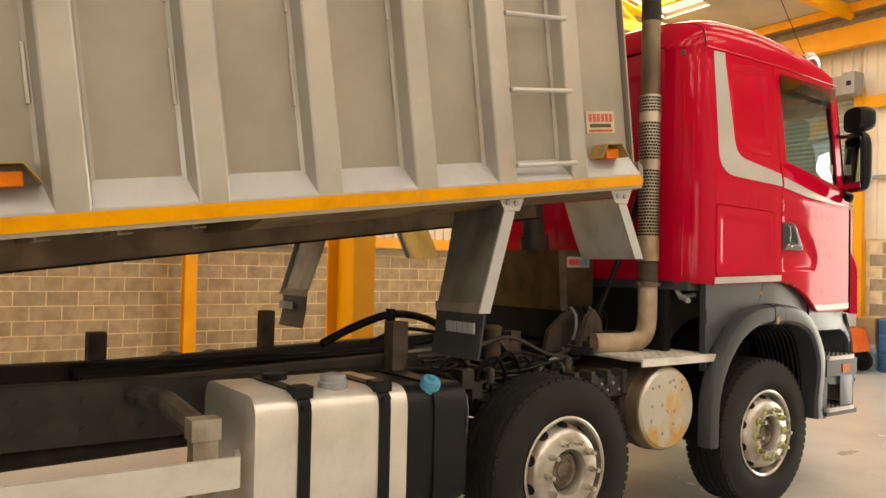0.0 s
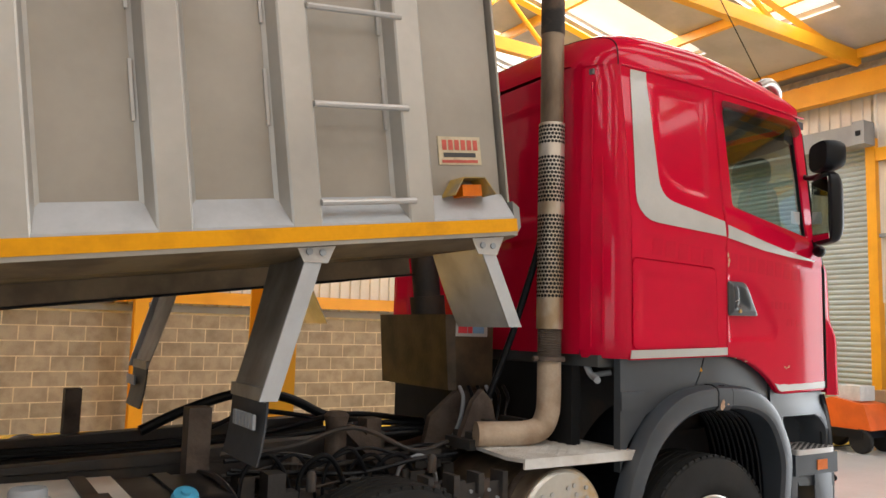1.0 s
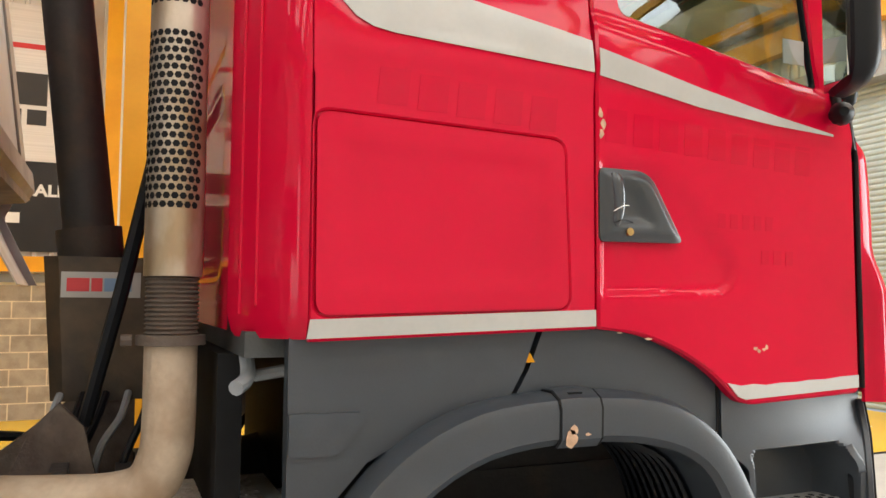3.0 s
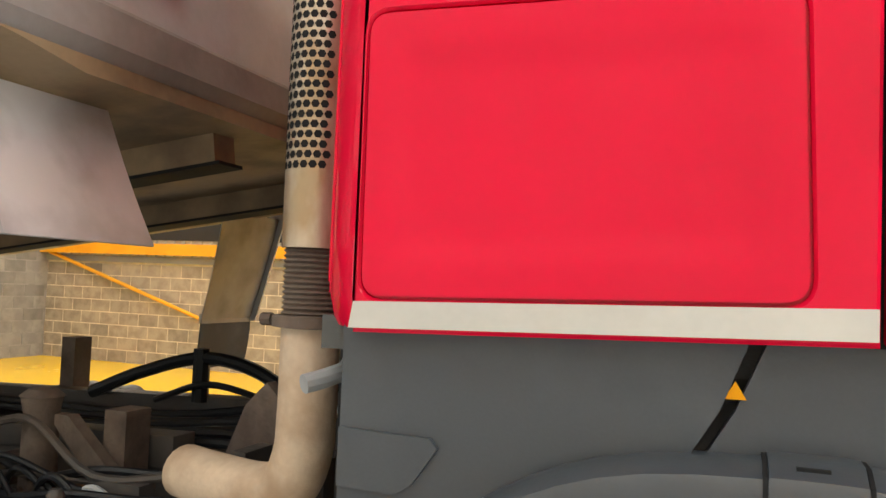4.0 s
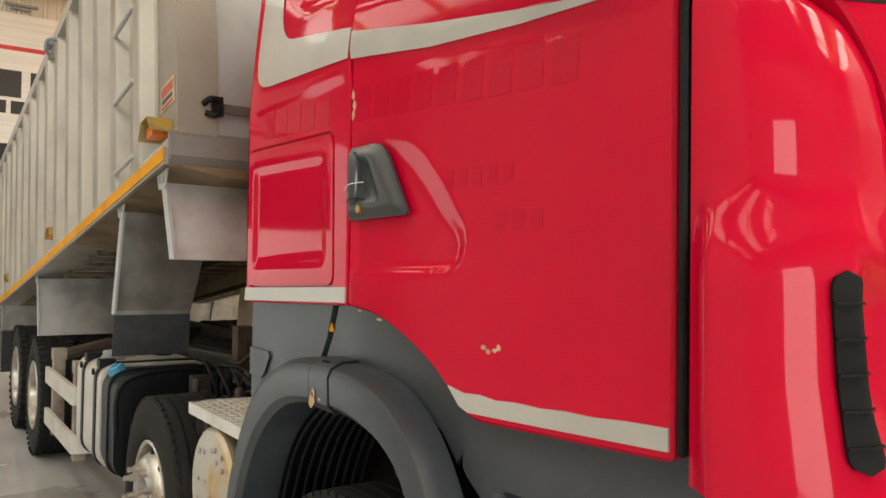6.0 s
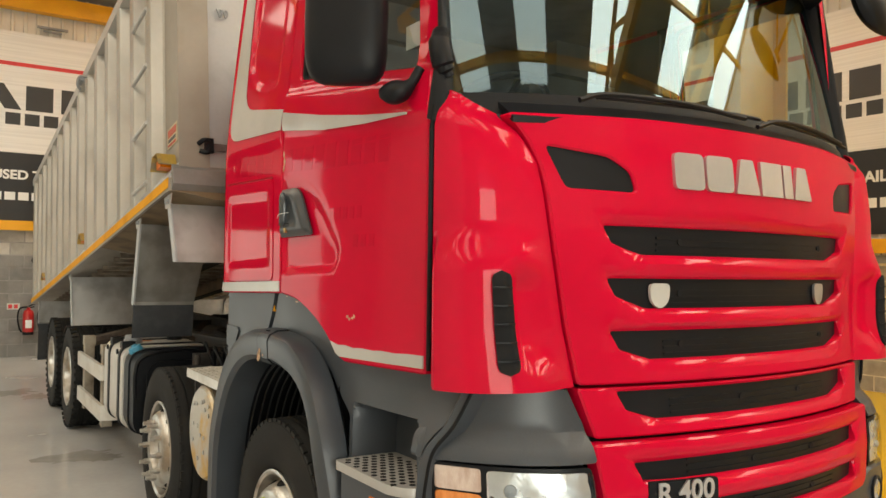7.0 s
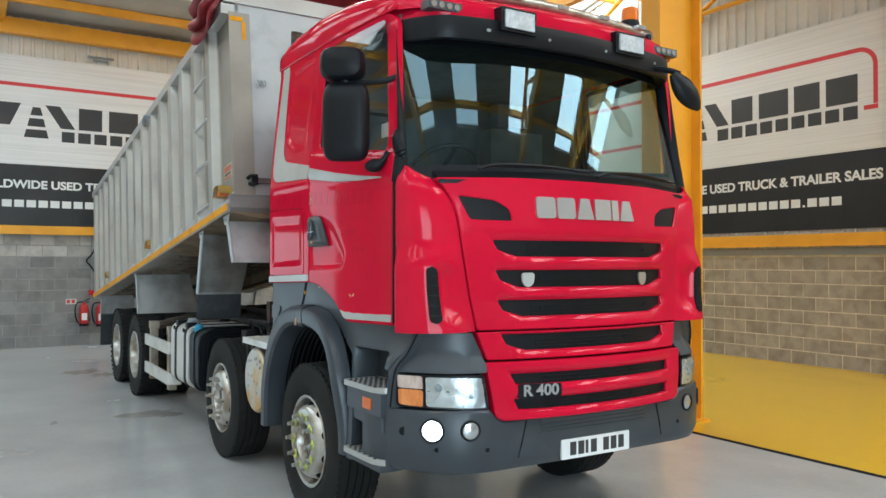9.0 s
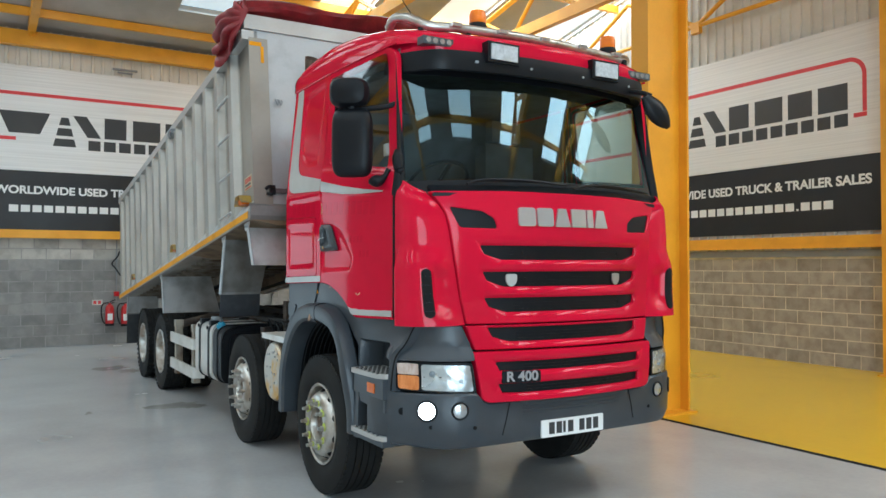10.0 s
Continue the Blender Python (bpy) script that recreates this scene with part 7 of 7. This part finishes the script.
def wing(s, top, bottom, y0, y1, flap, spread=0.12, dirty=False):
    """A hanging mud wing: bolted gusset, folded edge strip, sheet and rubber flap; (x, z) of its top and bottom."""
    w = empty("mud_wing", "bent aluminium mud wing hanging under the tipping body", "mudguard", "mud wings")
    (xt, zt), (xb, zb) = top, bottom
    d = Vector((xb - xt, 0, zb - zt)).normalized()
    n = Vector((d.z, 0, -d.x))
    g = Vector((xt, 0, zt))
    bm = bmesh.new()
    prism(bm, [(xt - 0.11, zt + 0.085), (xt + 0.11, zt + 0.11), (xt + 0.05, zt - 0.03), (xt - 0.05, zt - 0.03)], 'y', s * 1.262, s * 1.268)
    gus = part("gusset", bm, M_ALU2, w)
    for dx, dz in ((-0.03, 0.0), (0.025, 0.0), (-0.03, 0.045), (0.025, 0.05)):
        bm = bmesh.new()
        tube(bm, [(xt + dx, s * 1.268, zt + dz + 0.01), (xt + dx, s * 1.276, zt + dz + 0.01)], 0.014, 8)
        part("bolt", bm, M_GREYTRIM, gus)
    bm = bmesh.new()
    a, b = g + d * 0.0, Vector((xb, 0, zb))
    prism(bm, [(a.x - 0.035, a.z), (a.x + 0.035, a.z), (b.x + 0.035, b.z), (b.x - 0.035, b.z)], 'y', s * 1.250, s * 1.262)
    bevel(bm, 0.004)
    part("edge_strip", bm, M_SHELF, w)
    bm = bmesh.new()
    secs = []
    for i in range(9):
        t = i / 8
        p = a.lerp(b, t) + n * 0.006 * math.sin(math.pi * t) * (1 if xb > xt else -1)
        q = p + n * 0.006
        inner = y1 + (y0 - y1) * spread * (1 - t)
        secs.append([(p.x, s * 1.25, p.z), (p.x, s * inner, p.z), (q.x, s * inner, q.z), (q.x, s * 1.25, q.z)])
    loft(bm, secs)
    part("sheet", bm, M_WINGD if dirty else M_WING, w)
    if flap:
        bm = bmesh.new()
        box(bm, xb - 0.012, xb + 0.006, min(s * 1.25, s * y1), max(s * 1.25, s * y1), zb - 0.005, zb + 0.045)
        part("clamp_bar", bm, M_WINGD, w, "", 0)
        bm = bmesh.new()
        secs = []
        for i in range(6):
            t = i / 5
            x = xb - 0.004 - 0.03 * t * t
            z = zb - flap * t
            secs.append([(x, s * 1.255, z), (x - 0.008, s * ((1.255 + y1) / 2), z), (x, s * y1, z), (x + 0.008, s * y1, z), (x, s * ((1.255 + y1) / 2), z), (x + 0.008, s * 1.255, z)])
        loft(bm, secs)
        fl = part("rubber_flap", bm, M_FLAP, w, "black rubber mud flap with worn pale bars")
        for k in range(5):
            part("flap_bar", bbox(xb - 0.045, xb - 0.034, s * (1.21 - 0.05 * k) - 0.02, s * (1.21 - 0.05 * k) + 0.02, zb - 0.105, zb - 0.05, 0), M_GREYTRIM, fl)
    return w


for s in (-1, 1):
    wing(s, (-1.56, 2.035), (-1.395, 1.69), 1.25, 0.80, 0, 0.02)
    wing(s, (-2.37, 1.945), (-2.53, 1.39), 1.25, 0.84, 0.235, -0.16, True)
    wing(s, (-5.62, 1.53), (-5.47, 1.04), 1.25, 0.5, 0)
    wing(s, (-8.55, 1.15), (-8.65, 0.85), 1.25, 0.72, 0.5)

# ---- red sheet cover ----
M_TARP = material("dark red coated sheet", (0.22, 0.012, 0.018), 0.45, 0, 0.12, 6, 40, 0.25, (0.14, 0.008, 0.012))
tarp = empty("sheet_cover", "dark red tarpaulin gathered in folds at the top", "tarpaulin")
rnd = random.Random(5)
bm = bmesh.new()
secs = []
for i in range(33):
    t = i / 32
    full = math.sin(math.pi * (0.04 + 0.92 * t)) ** 0.55
    sec = []
    for j in range(61):
        g = j / 60
        a = -0.35 + 3.0 * g
        ridge = abs(math.sin(math.pi * 5.5 * g + 1.3 * t + 0.4 * math.sin(9 * t)))
        rr = full * (0.15 + 0.075 * ridge + 0.018 * math.sin(3 * a + 9 * t))
        lean = 0.10 * g * g * math.sin(5 * t + 1.0) - 0.16 * g
        sec.append((0.08 - 0.52 * t + lean, -1.27 - rr * 0.95 * math.sin(a) - 0.02 * math.sin(11 * t), BH + 0.19 + rr * 1.25 * math.cos(a) - 0.10 * t))
    secs.append(sec)
loft(bm, secs)
body_part("gathered_folds", bm, M_TARP, tarp)
bm = bmesh.new()
secs = []
for i in range(41):
    y = -1.30 + 2.6 * i / 40
    lift = 0.06 * math.sin(math.pi * i / 40) + 0.02 * math.sin(5 * y)
    sec = []
    for j in range(20):
        b = 2 * math.pi * j / 20
        r = 1 + 0.10 * math.sin(3 * b + 2.1 * y) + 0.05 * math.sin(5 * b - 4 * y)
        sec.append((-0.24 + 0.27 * r * math.cos(b), y, BH + 0.33 + lift + 0.10 * r * math.sin(b)))
    secs.append(sec)
loft(bm, secs)
body_part("rolled_sheet", bm, M_TARP, tarp)

# ---- banners ----
FACE_NY = Matrix(((1, 0, 0, 0), (0, 0, -1, 0), (0, 1, 0, 0), (0, 0, 0, 1)))      # facing -y, read along +x


def banner(name, to, length):
    """A printed banner; to(u, w, z) sets a point, u from its right end leftwards being negative."""
    b = empty(name, "brushed silver and black company banner above the rail", "banner")

    def flat(n, pts, w, mat, label=""):
        bm = bmesh.new()
        lo = [bm.verts.new(to(u, w, z)) for u, z in pts]
        hi = [bm.verts.new(to(u, w + 0.003, z)) for u, z in pts]
        bm.faces.new(lo)
        bm.faces.new(hi[::-1])
        for i in range(len(pts)):
            bm.faces.new((lo[i], hi[i], hi[(i + 1) % len(pts)], lo[(i + 1) % len(pts)]))
        return part(n, bm, mat, b, label, 0)

    def rect(n, u0, u1, z0, z1, w, mat, label=""):
        return flat(n, [(u0, z0), (u1, z0), (u1, z1), (u0, z1)], w, mat, label)
    rect("silver_field", -length, 0, 3.46, 5.6, 0.0, M_BANNER)
    rect("black_band", -length, 0, 2.24, 3.455, 0.0, M_BAND)
    # red frame line, rounded at its right end
    rect("red_line", -length + 0.2, -0.55, 4.99, 5.06, 0.004, M_REDINK)
    bm = bmesh.new()
    prev = None
    for i in range(9):
        a = math.pi / 2 * i / 8
        p = [to(-0.55 + r * math.sin(a), w, 4.76 + r * math.cos(a)) for r, w in ((0.23, 0.004), (0.30, 0.004), (0.30, 0.007), (0.23, 0.007))]
        cur = [bm.verts.new(q) for q in p]
        if prev:
            for k in range(4):
                bm.faces.new((prev[k], prev[(k + 1) % 4], cur[(k + 1) % 4], cur[k]))
        prev = cur
    part("red_corner", bm, M_REDINK, b, "", 0)
    rect("red_line", -0.32, -0.25, 4.15, 4.76, 0.004, M_REDINK)
    rect("red_line", -0.47, -0.25, 4.07, 4.14, 0.004, M_REDINK)
    rect("red_line", -length + 0.2, -4.55, 4.07, 4.14, 0.004, M_REDINK)
    # big name as heavy plain blocks; the second sign is a road tapering away
    z0, z1 = 4.22, 4.66
    h = z1 - z0
    k1, k0 = 1.09, -0.13

    def glyph(u, w, pts):
        flat("name_block", [((u + a * w) * k1 + k0, z0 + c * h) for a, c in pts], 0.004, M_INK)
    base = -3.72
    glyph(base - 0.62, 0.85, [(0, 1), (1, 1), (0.8, 0), (0.2, 0)])
    for k in range(3):
        t0, t1 = k * 0.36, k * 0.36 + 0.26
        wa, wb = 0.20 - 0.14 * t0, 0.20 - 0.14 * t1
        glyph(base + 0.48, 1.0, [(-wa, -0.5 + t0 * 1.4), (wa, -0.5 + t0 * 1.4), (wb, -0.5 + t1 * 1.4), (-wb, -0.5 + t1 * 1.4)])
    glyph(base + 0.62, 0.5, [(0, 1), (0.48, 1), (1, 0), (0.52, 0)])
    for u, w in ((1.18, 0.40), (1.70, 0.52), (2.32, 0.42), (2.84, 0.48)):
        glyph(base + u, w, [(0, 0), (1, 0), (1, 1), (0, 1)])

    def bars(name, u, n, w, gap, za, zb, mat, skip=()):
        for k in range(n):
            ww = w * (0.25 if k in skip else 1.0)
            flat(name, [(u + a * ww, za + c * (zb - za) * (0.25 if k in skip else 1.0)) for a, c in [(0, 0), (1, 0), (1, 1), (0, 1)]], 0.004, mat)
            u += ww + gap
    bars("name_bar", -3.21, 9, 0.235, 0.066, 3.95, 4.16, M_INK)
    bars("address_bar", -4.66, 19, 0.165, 0.045, 2.62, 2.76, M_WHITE, (15,))
    return b


def to_far(u, w, z):
    return (-1.38 + u, YR - 0.085 - w, z)


def to_back(u, w, z):
    return (XB + 0.085 + w, 1.70 + u, z + 0.15)


b1 = banner("banner", to_far, 9.0)
lettering("slogan", "WORLDWIDE USED TRUCK & TRAILER SALES", 0.22, Matrix.Translation((-3.93, YR - 0.092, 3.06)) @ FACE_NY, M_WHITE, b1, 0.001, 'CENTER', 4.75, bold=0.0075)
b2 = banner("banner", to_back, 9.0)
lettering("slogan", "WORLDWIDE USED TRUCK & TRAILER SALES", 0.22, Matrix.Translation((XB + 0.092, 1.70 - 2.55, 3.21)) @ FACE_X, M_WHITE, b2, 0.001, 'CENTER', 4.75, bold=0.0075)

# ---- small things in the hall ----
M_EXTRED = material("red enamel", (0.55, 0.015, 0.02), 0.3, 0, 0.05, 5, 50, 0.02, coat=0.5)


def extinguisher(x, y, z):
    e = empty("fire_extinguisher", "red fire extinguisher hung on the block wall", "extinguisher", "fire extinguishers")
    bm = bmesh.new()
    lathe(bm, [(0.001, 0.0), (0.08, 0.0), (0.088, 0.02), (0.088, 0.36), (0.07, 0.42), (0.03, 0.45), (0.03, 0.48), (0.001, 0.48)], (x, y, z), 'z', 20)
    part("cylinder", bm, M_EXTRED, e)
    bm = bmesh.new()
    lathe(bm, [(0.0885, 0.0), (0.0885, 0.05)], (x, y, z), 'z', 20)
    part("base_ring", bm, M_BLACKP, e)
    part("label", bbox(x + 0.075, x + 0.0905, y - 0.05, y + 0.05, z + 0.12, z + 0.26, 0), M_WHITE, e, "pale label with bars")
    bm = bmesh.new()
    tube(bm, [(x, y, z + 0.5), (x + 0.02, y + 0.11, z + 0.55)], 0.012, 6)
    tube(bm, [(x, y, z + 0.47), (x + 0.02, y + 0.09, z + 0.49)], 0.010, 6)
    part("valve_handle", bm, M_BLACKP, e)
    bm = bmesh.new()
    tube(bm, curve_pts([(x + 0.02, y - 0.02, z + 0.49), (x + 0.05, y - 0.14, z + 0.46), (x + 0.05, y - 0.17, z + 0.3), (x + 0.05, y - 0.14, z + 0.12), (x + 0.04, y - 0.10, z + 0.05)], 6), 0.014, 8)
    part("hose", bm, M_BLACKP, e)
    return e


extinguisher(XB + 0.11, -1.07, 0.40)
extinguisher(XB + 0.11, -0.757, 0.38)
M_SIGN = material("white sign plastic", (0.75, 0.74, 0.70), 0.5)
sg = empty("safety_sign", "small white safety sign with red squares", "sign")
part("board", bbox(XB + 0.014, XB + 0.02, -1.40, -1.20, 0.84, 0.95, 0), M_SIGN, sg)
part("red_square", bbox(XB + 0.0205, XB + 0.022, -1.38, -1.32, 0.86, 0.93, 0), M_REDINK, sg)
part("red_square", bbox(XB + 0.0205, XB + 0.022, -1.29, -1.23, 0.86, 0.93, 0), M_REDINK, sg)
cd = empty("cable_conduit", "grey conduit with call point and hanging cable", "conduit")
bm = bmesh.new()
tube(bm, [(XB + 0.03, -0.93, 1.12), (XB + 0.03, -0.93, 2.6)], 0.014, 8)
part("conduit", bm, M_GREYTRIM, cd)
part("call_point", bbox(XB + 0.014, XB + 0.07, -0.98, -0.88, 1.02, 1.12, 0.008), M_EXTRED, cd)
bm = bmesh.new()
tube(bm, curve_pts([(XB + 0.1, -0.88, 1.98), (XB + 0.12, -0.93, 1.86), (XB + 0.1, -1.03, 1.72), (XB + 0.1, -0.96, 1.62), (XB + 0.1, -0.85, 1.45)], 6), 0.016, 6)
part("cable", bm, M_BLACKP, cd)
sb = empty("bracket_bar", "thin dark bracket on the wall sheeting", "bracket")
part("bar", bbox(XB + 0.06, XB + 0.10, -1.05, -0.55, 5.88, 5.92, 0.003), M_GREYTRIM, sb)
part("bar", bbox(XB + 0.06, XB + 0.10, -0.95, -0.65, 5.82, 5.85, 0.003), M_GREYTRIM, sb)
# cable dangling from a rail on the far wall beams: brace on the far wall
for x0, x1 in ((-8.6, -4.9), (-4.9, -1.2), (-1.2, 2.6)):
    br = empty("wall_brace", "orange round wall bracing", "brace", "wall braces", "structure")
    for a, b in (((x0, 6.35), (x1, 6.35)), ((x0, 6.35), ((x0 + x1) / 2, 7.3)), (((x0 + x1) / 2, 7.3), (x1, 6.35))):
        bm = bmesh.new()
        tube(bm, [(a[0], YR - 0.25, a[1]), (b[0], YR - 0.25, b[1])], 0.045, 8)
        part("tube", bm, M_STEEL_Y, br)
    part("node_plate", bbox(x1 - 0.1, x1 + 0.1, YR - 0.3, YR - 0.2, 6.2, 6.42, 0.01), M_STEEL_Y, br)
bm = bmesh.new()
tube(bm, [(-12.3, YR - 0.12, 2.0), (-8.6, YR - 0.12, 0.86), (-8.6, YR - 0.12, 0.0)], 0.035, 8)
structure("handrail", bm, M_STEEL_Y, "yellow sloping handrail by the far wall", "handrail")
# drum, cartons and a small orange machine by the front wall
drum = empty("plastic_drum", "blue plastic drum on the floor by the wall", "drum")
M_BLUE = material("blue plastic", (0.03, 0.16, 0.40), 0.45, 0, 0.08, 5, 50, 0.05)
bm = bmesh.new()
lathe(bm, [(0.001, 0.0), (0.27, 0.0), (0.29, 0.03), (0.29, 0.28), (0.275, 0.30), (0.275, 0.33), (0.29, 0.35), (0.29, 0.62), (0.275, 0.64), (0.29, 0.67), (0.28, 0.88), (0.001, 0.9)], (8.9, 2.05, 0), 'z', 28)
part("shell", bm, M_BLUE, drum)
bm = bmesh.new()
lathe(bm, [(0.04, 0.9), (0.04, 0.93), (0.001, 0.93)], (8.8, 2.0, 0), 'z', 12)
part("bung", bm, M_BLACKP, drum)
M_CARD = material("brown cardboard", (0.42, 0.28, 0.16), 0.9, 0, 0.08, 5, 60, 0.1)
for x, y, w, h in ((8.9, 2.5, 0.18, 0.9), ):
    c = empty("carton", "brown cardboard cartons stacked by the wall", "carton")
    part("lower_box", bbox(x - 0.2, x + 0.2, y - w, y + w, 0.004, 0.45, 0.006), material("printed carton", (0.5, 0.55, 0.6), 0.7, 0, 0.1, 6, 40, 0.05, (0.15, 0.3, 0.4)), c, "printed pale blue box")
    part("upper_box", bbox(x - 0.18, x + 0.2, y - w * 0.9, y + w * 0.95, 0.451, h, 0.006), M_CARD, c)
    part("flap", bbox(x - 0.19, x - 0.181, y - w * 0.9, y + w * 0.9, h - 0.18, h - 0.02, 0), M_CARD, c)
mach = empty("floor_machine", "orange wheeled workshop machine by the shutter", "machine")
M_ORANGE = material("orange machine paint", (0.75, 0.13, 0.015), 0.4, 0, 0.06, 4, 50, 0.05)
bm = bmesh.new()
prism(bm, [(2.32, 0.35), (3.32, 0.35), (3.37, 0.62), (2.92, 0.80), (2.42, 0.72)], 'x', 7.95, 8.55)
bevel(bm, 0.03)
part("hood", bm, M_ORANGE, mach)
part("top_box", bbox(8.05, 8.45, 2.52, 2.87, 0.76, 0.98, 0.02), material("white machine panel", (0.7, 0.7, 0.68), 0.5), mach)
for y in (2.47, 3.17):
    for x in (7.95, 8.55):
        bm = bmesh.new()
        lathe(bm, [(0.001, -0.04), (0.16, -0.04), (0.18, -0.02), (0.18, 0.02), (0.16, 0.04), (0.001, 0.04)], (x, y, 0.18), 'x', 18)
        part("wheel", bm, M_RUBBER, mach)
part("underframe", bbox(7.9, 8.6, 2.42, 3.22, 0.22, 0.35, 0.01), M_BLACKP, mach)
lb = empty("control_box", "pale control box on the yellow door post", "control box")
part("box", bbox(XF - 0.5, XF - 0.17, 2.92, 3.12, 4.95, 5.35, 0.01), M_GREYTRIM, lb)
part("lens", bbox(XF - 0.52, XF - 0.501, 2.98, 3.06, 5.1, 5.18, 0.005), M_BLACKP, lb)
# damp stains on the floor
M_DAMP = material("damp concrete stain", (0.33, 0.315, 0.295), 0.16, 0, 0.1, 3, 20, 0.03, (0.42, 0.40, 0.375), (0.42, 0.66))
for cx, cy, rx, ry in ((-4.17, -1.36, 0.20, 0.36), (-4.02, -1.15, 0.12, 0.20), (-8.18, -1.58, 0.34, 0.30), (-7.7, -1.35, 0.30, 0.18), (-4.2, -2.3, 0.10, 0.04), (2.2, -0.6, 0.15, 0.06)):
    bm = bmesh.new()
    pts = []
    for i in range(48):
        t = 2 * math.pi * i / 48
        k = 0.75 + 0.55 * noise.noise(Vector((cx + 1.6 * math.cos(t), cy + 1.6 * math.sin(t), 3.1))) + 0.25 * noise.noise(Vector((cx + 5 * math.cos(t), cy + 5 * math.sin(t), 7.7)))
        pts.append((cx + rx * 1.15 * k * math.cos(t), cy + ry * 1.15 * k * math.sin(t)))
    bm.faces.new([bm.verts.new((x, y, 0.0015 + 0.0008 * (rx > 0.15))) for x, y in pts])
    structure("floor_stain", bm, M_DAMP, "dark damp patch on the floor", "stain")

# ---- blockwork, last ----


def block_mesh(w, h, d, axis):
    bm = bmesh.new()
    if axis == 'y':
        box(bm, -w / 2, w / 2, -d, 0, -h / 2, h / 2)
    elif axis == 'x':
        box(bm, 0, d, -w / 2, w / 2, -h / 2, h / 2)
    else:
        box(bm, -d, 0, -w / 2, w / 2, -h / 2, h / 2)
    bevel(bm, 0.002, 1)
    return finish(bm, 0)


def blocks(parent, along0, along1, courses, axis, plane, mat_of, near0, near1):
    """Blocks of 440 x 215 mm in half bond; those of the near stretch are parts, the rest is joined."""
    full, rest = {}, bmesh.new()
    rest_mat = mat_of(0)
    for c in range(courses):
        z = c * 0.225 + 0.1125
        u = along0 + (0.225 if c % 2 else 0)
        m = mat_of(c)
        if m.name not in full:
            me = block_mesh(0.432, 0.207, 0.005, axis)
            me.materials.append(m)
            full[m.name] = me
        while u + 0.22 < along1:
            jit = random.uniform(-0.002, 0.002)
            pos = (u, plane + jit, z) if axis == 'y' else (plane + jit, u, z)
            if near0 <= u <= near1:
                ob = new("block", full[m.name])
                ob.location = pos
                ob.parent = parent
            else:
                mm = Matrix.Translation(pos)
                if axis == 'y':
                    box(rest, -0.216, 0.216, -0.005, 0, -0.1035, 0.1035, mm)
                else:
                    k = -0.005 if axis == 'X' else 0.0
                    box(rest, k, k + 0.005, -0.216, 0.216, -0.1035, 0.1035, mm)
            u += 0.45
    tagged(part("blockwork", rest, rest_mat, parent, "", 0), kind="stuff")


blocks(wall_far, XB, XF, 8, 'y', YR, lambda c: M_BLOCK, -7.5, 6.5)
blocks(wall_back, -4.75, YR, 11, 'x', XB, lambda c: M_BLOCK3 if c >= 8 else M_BLOCK2, -4.6, 6.0)
blocks(wall_front, -0.95, 2.9, 10, 'X', XF, lambda c: M_BLOCK, -1.5, 2.9)
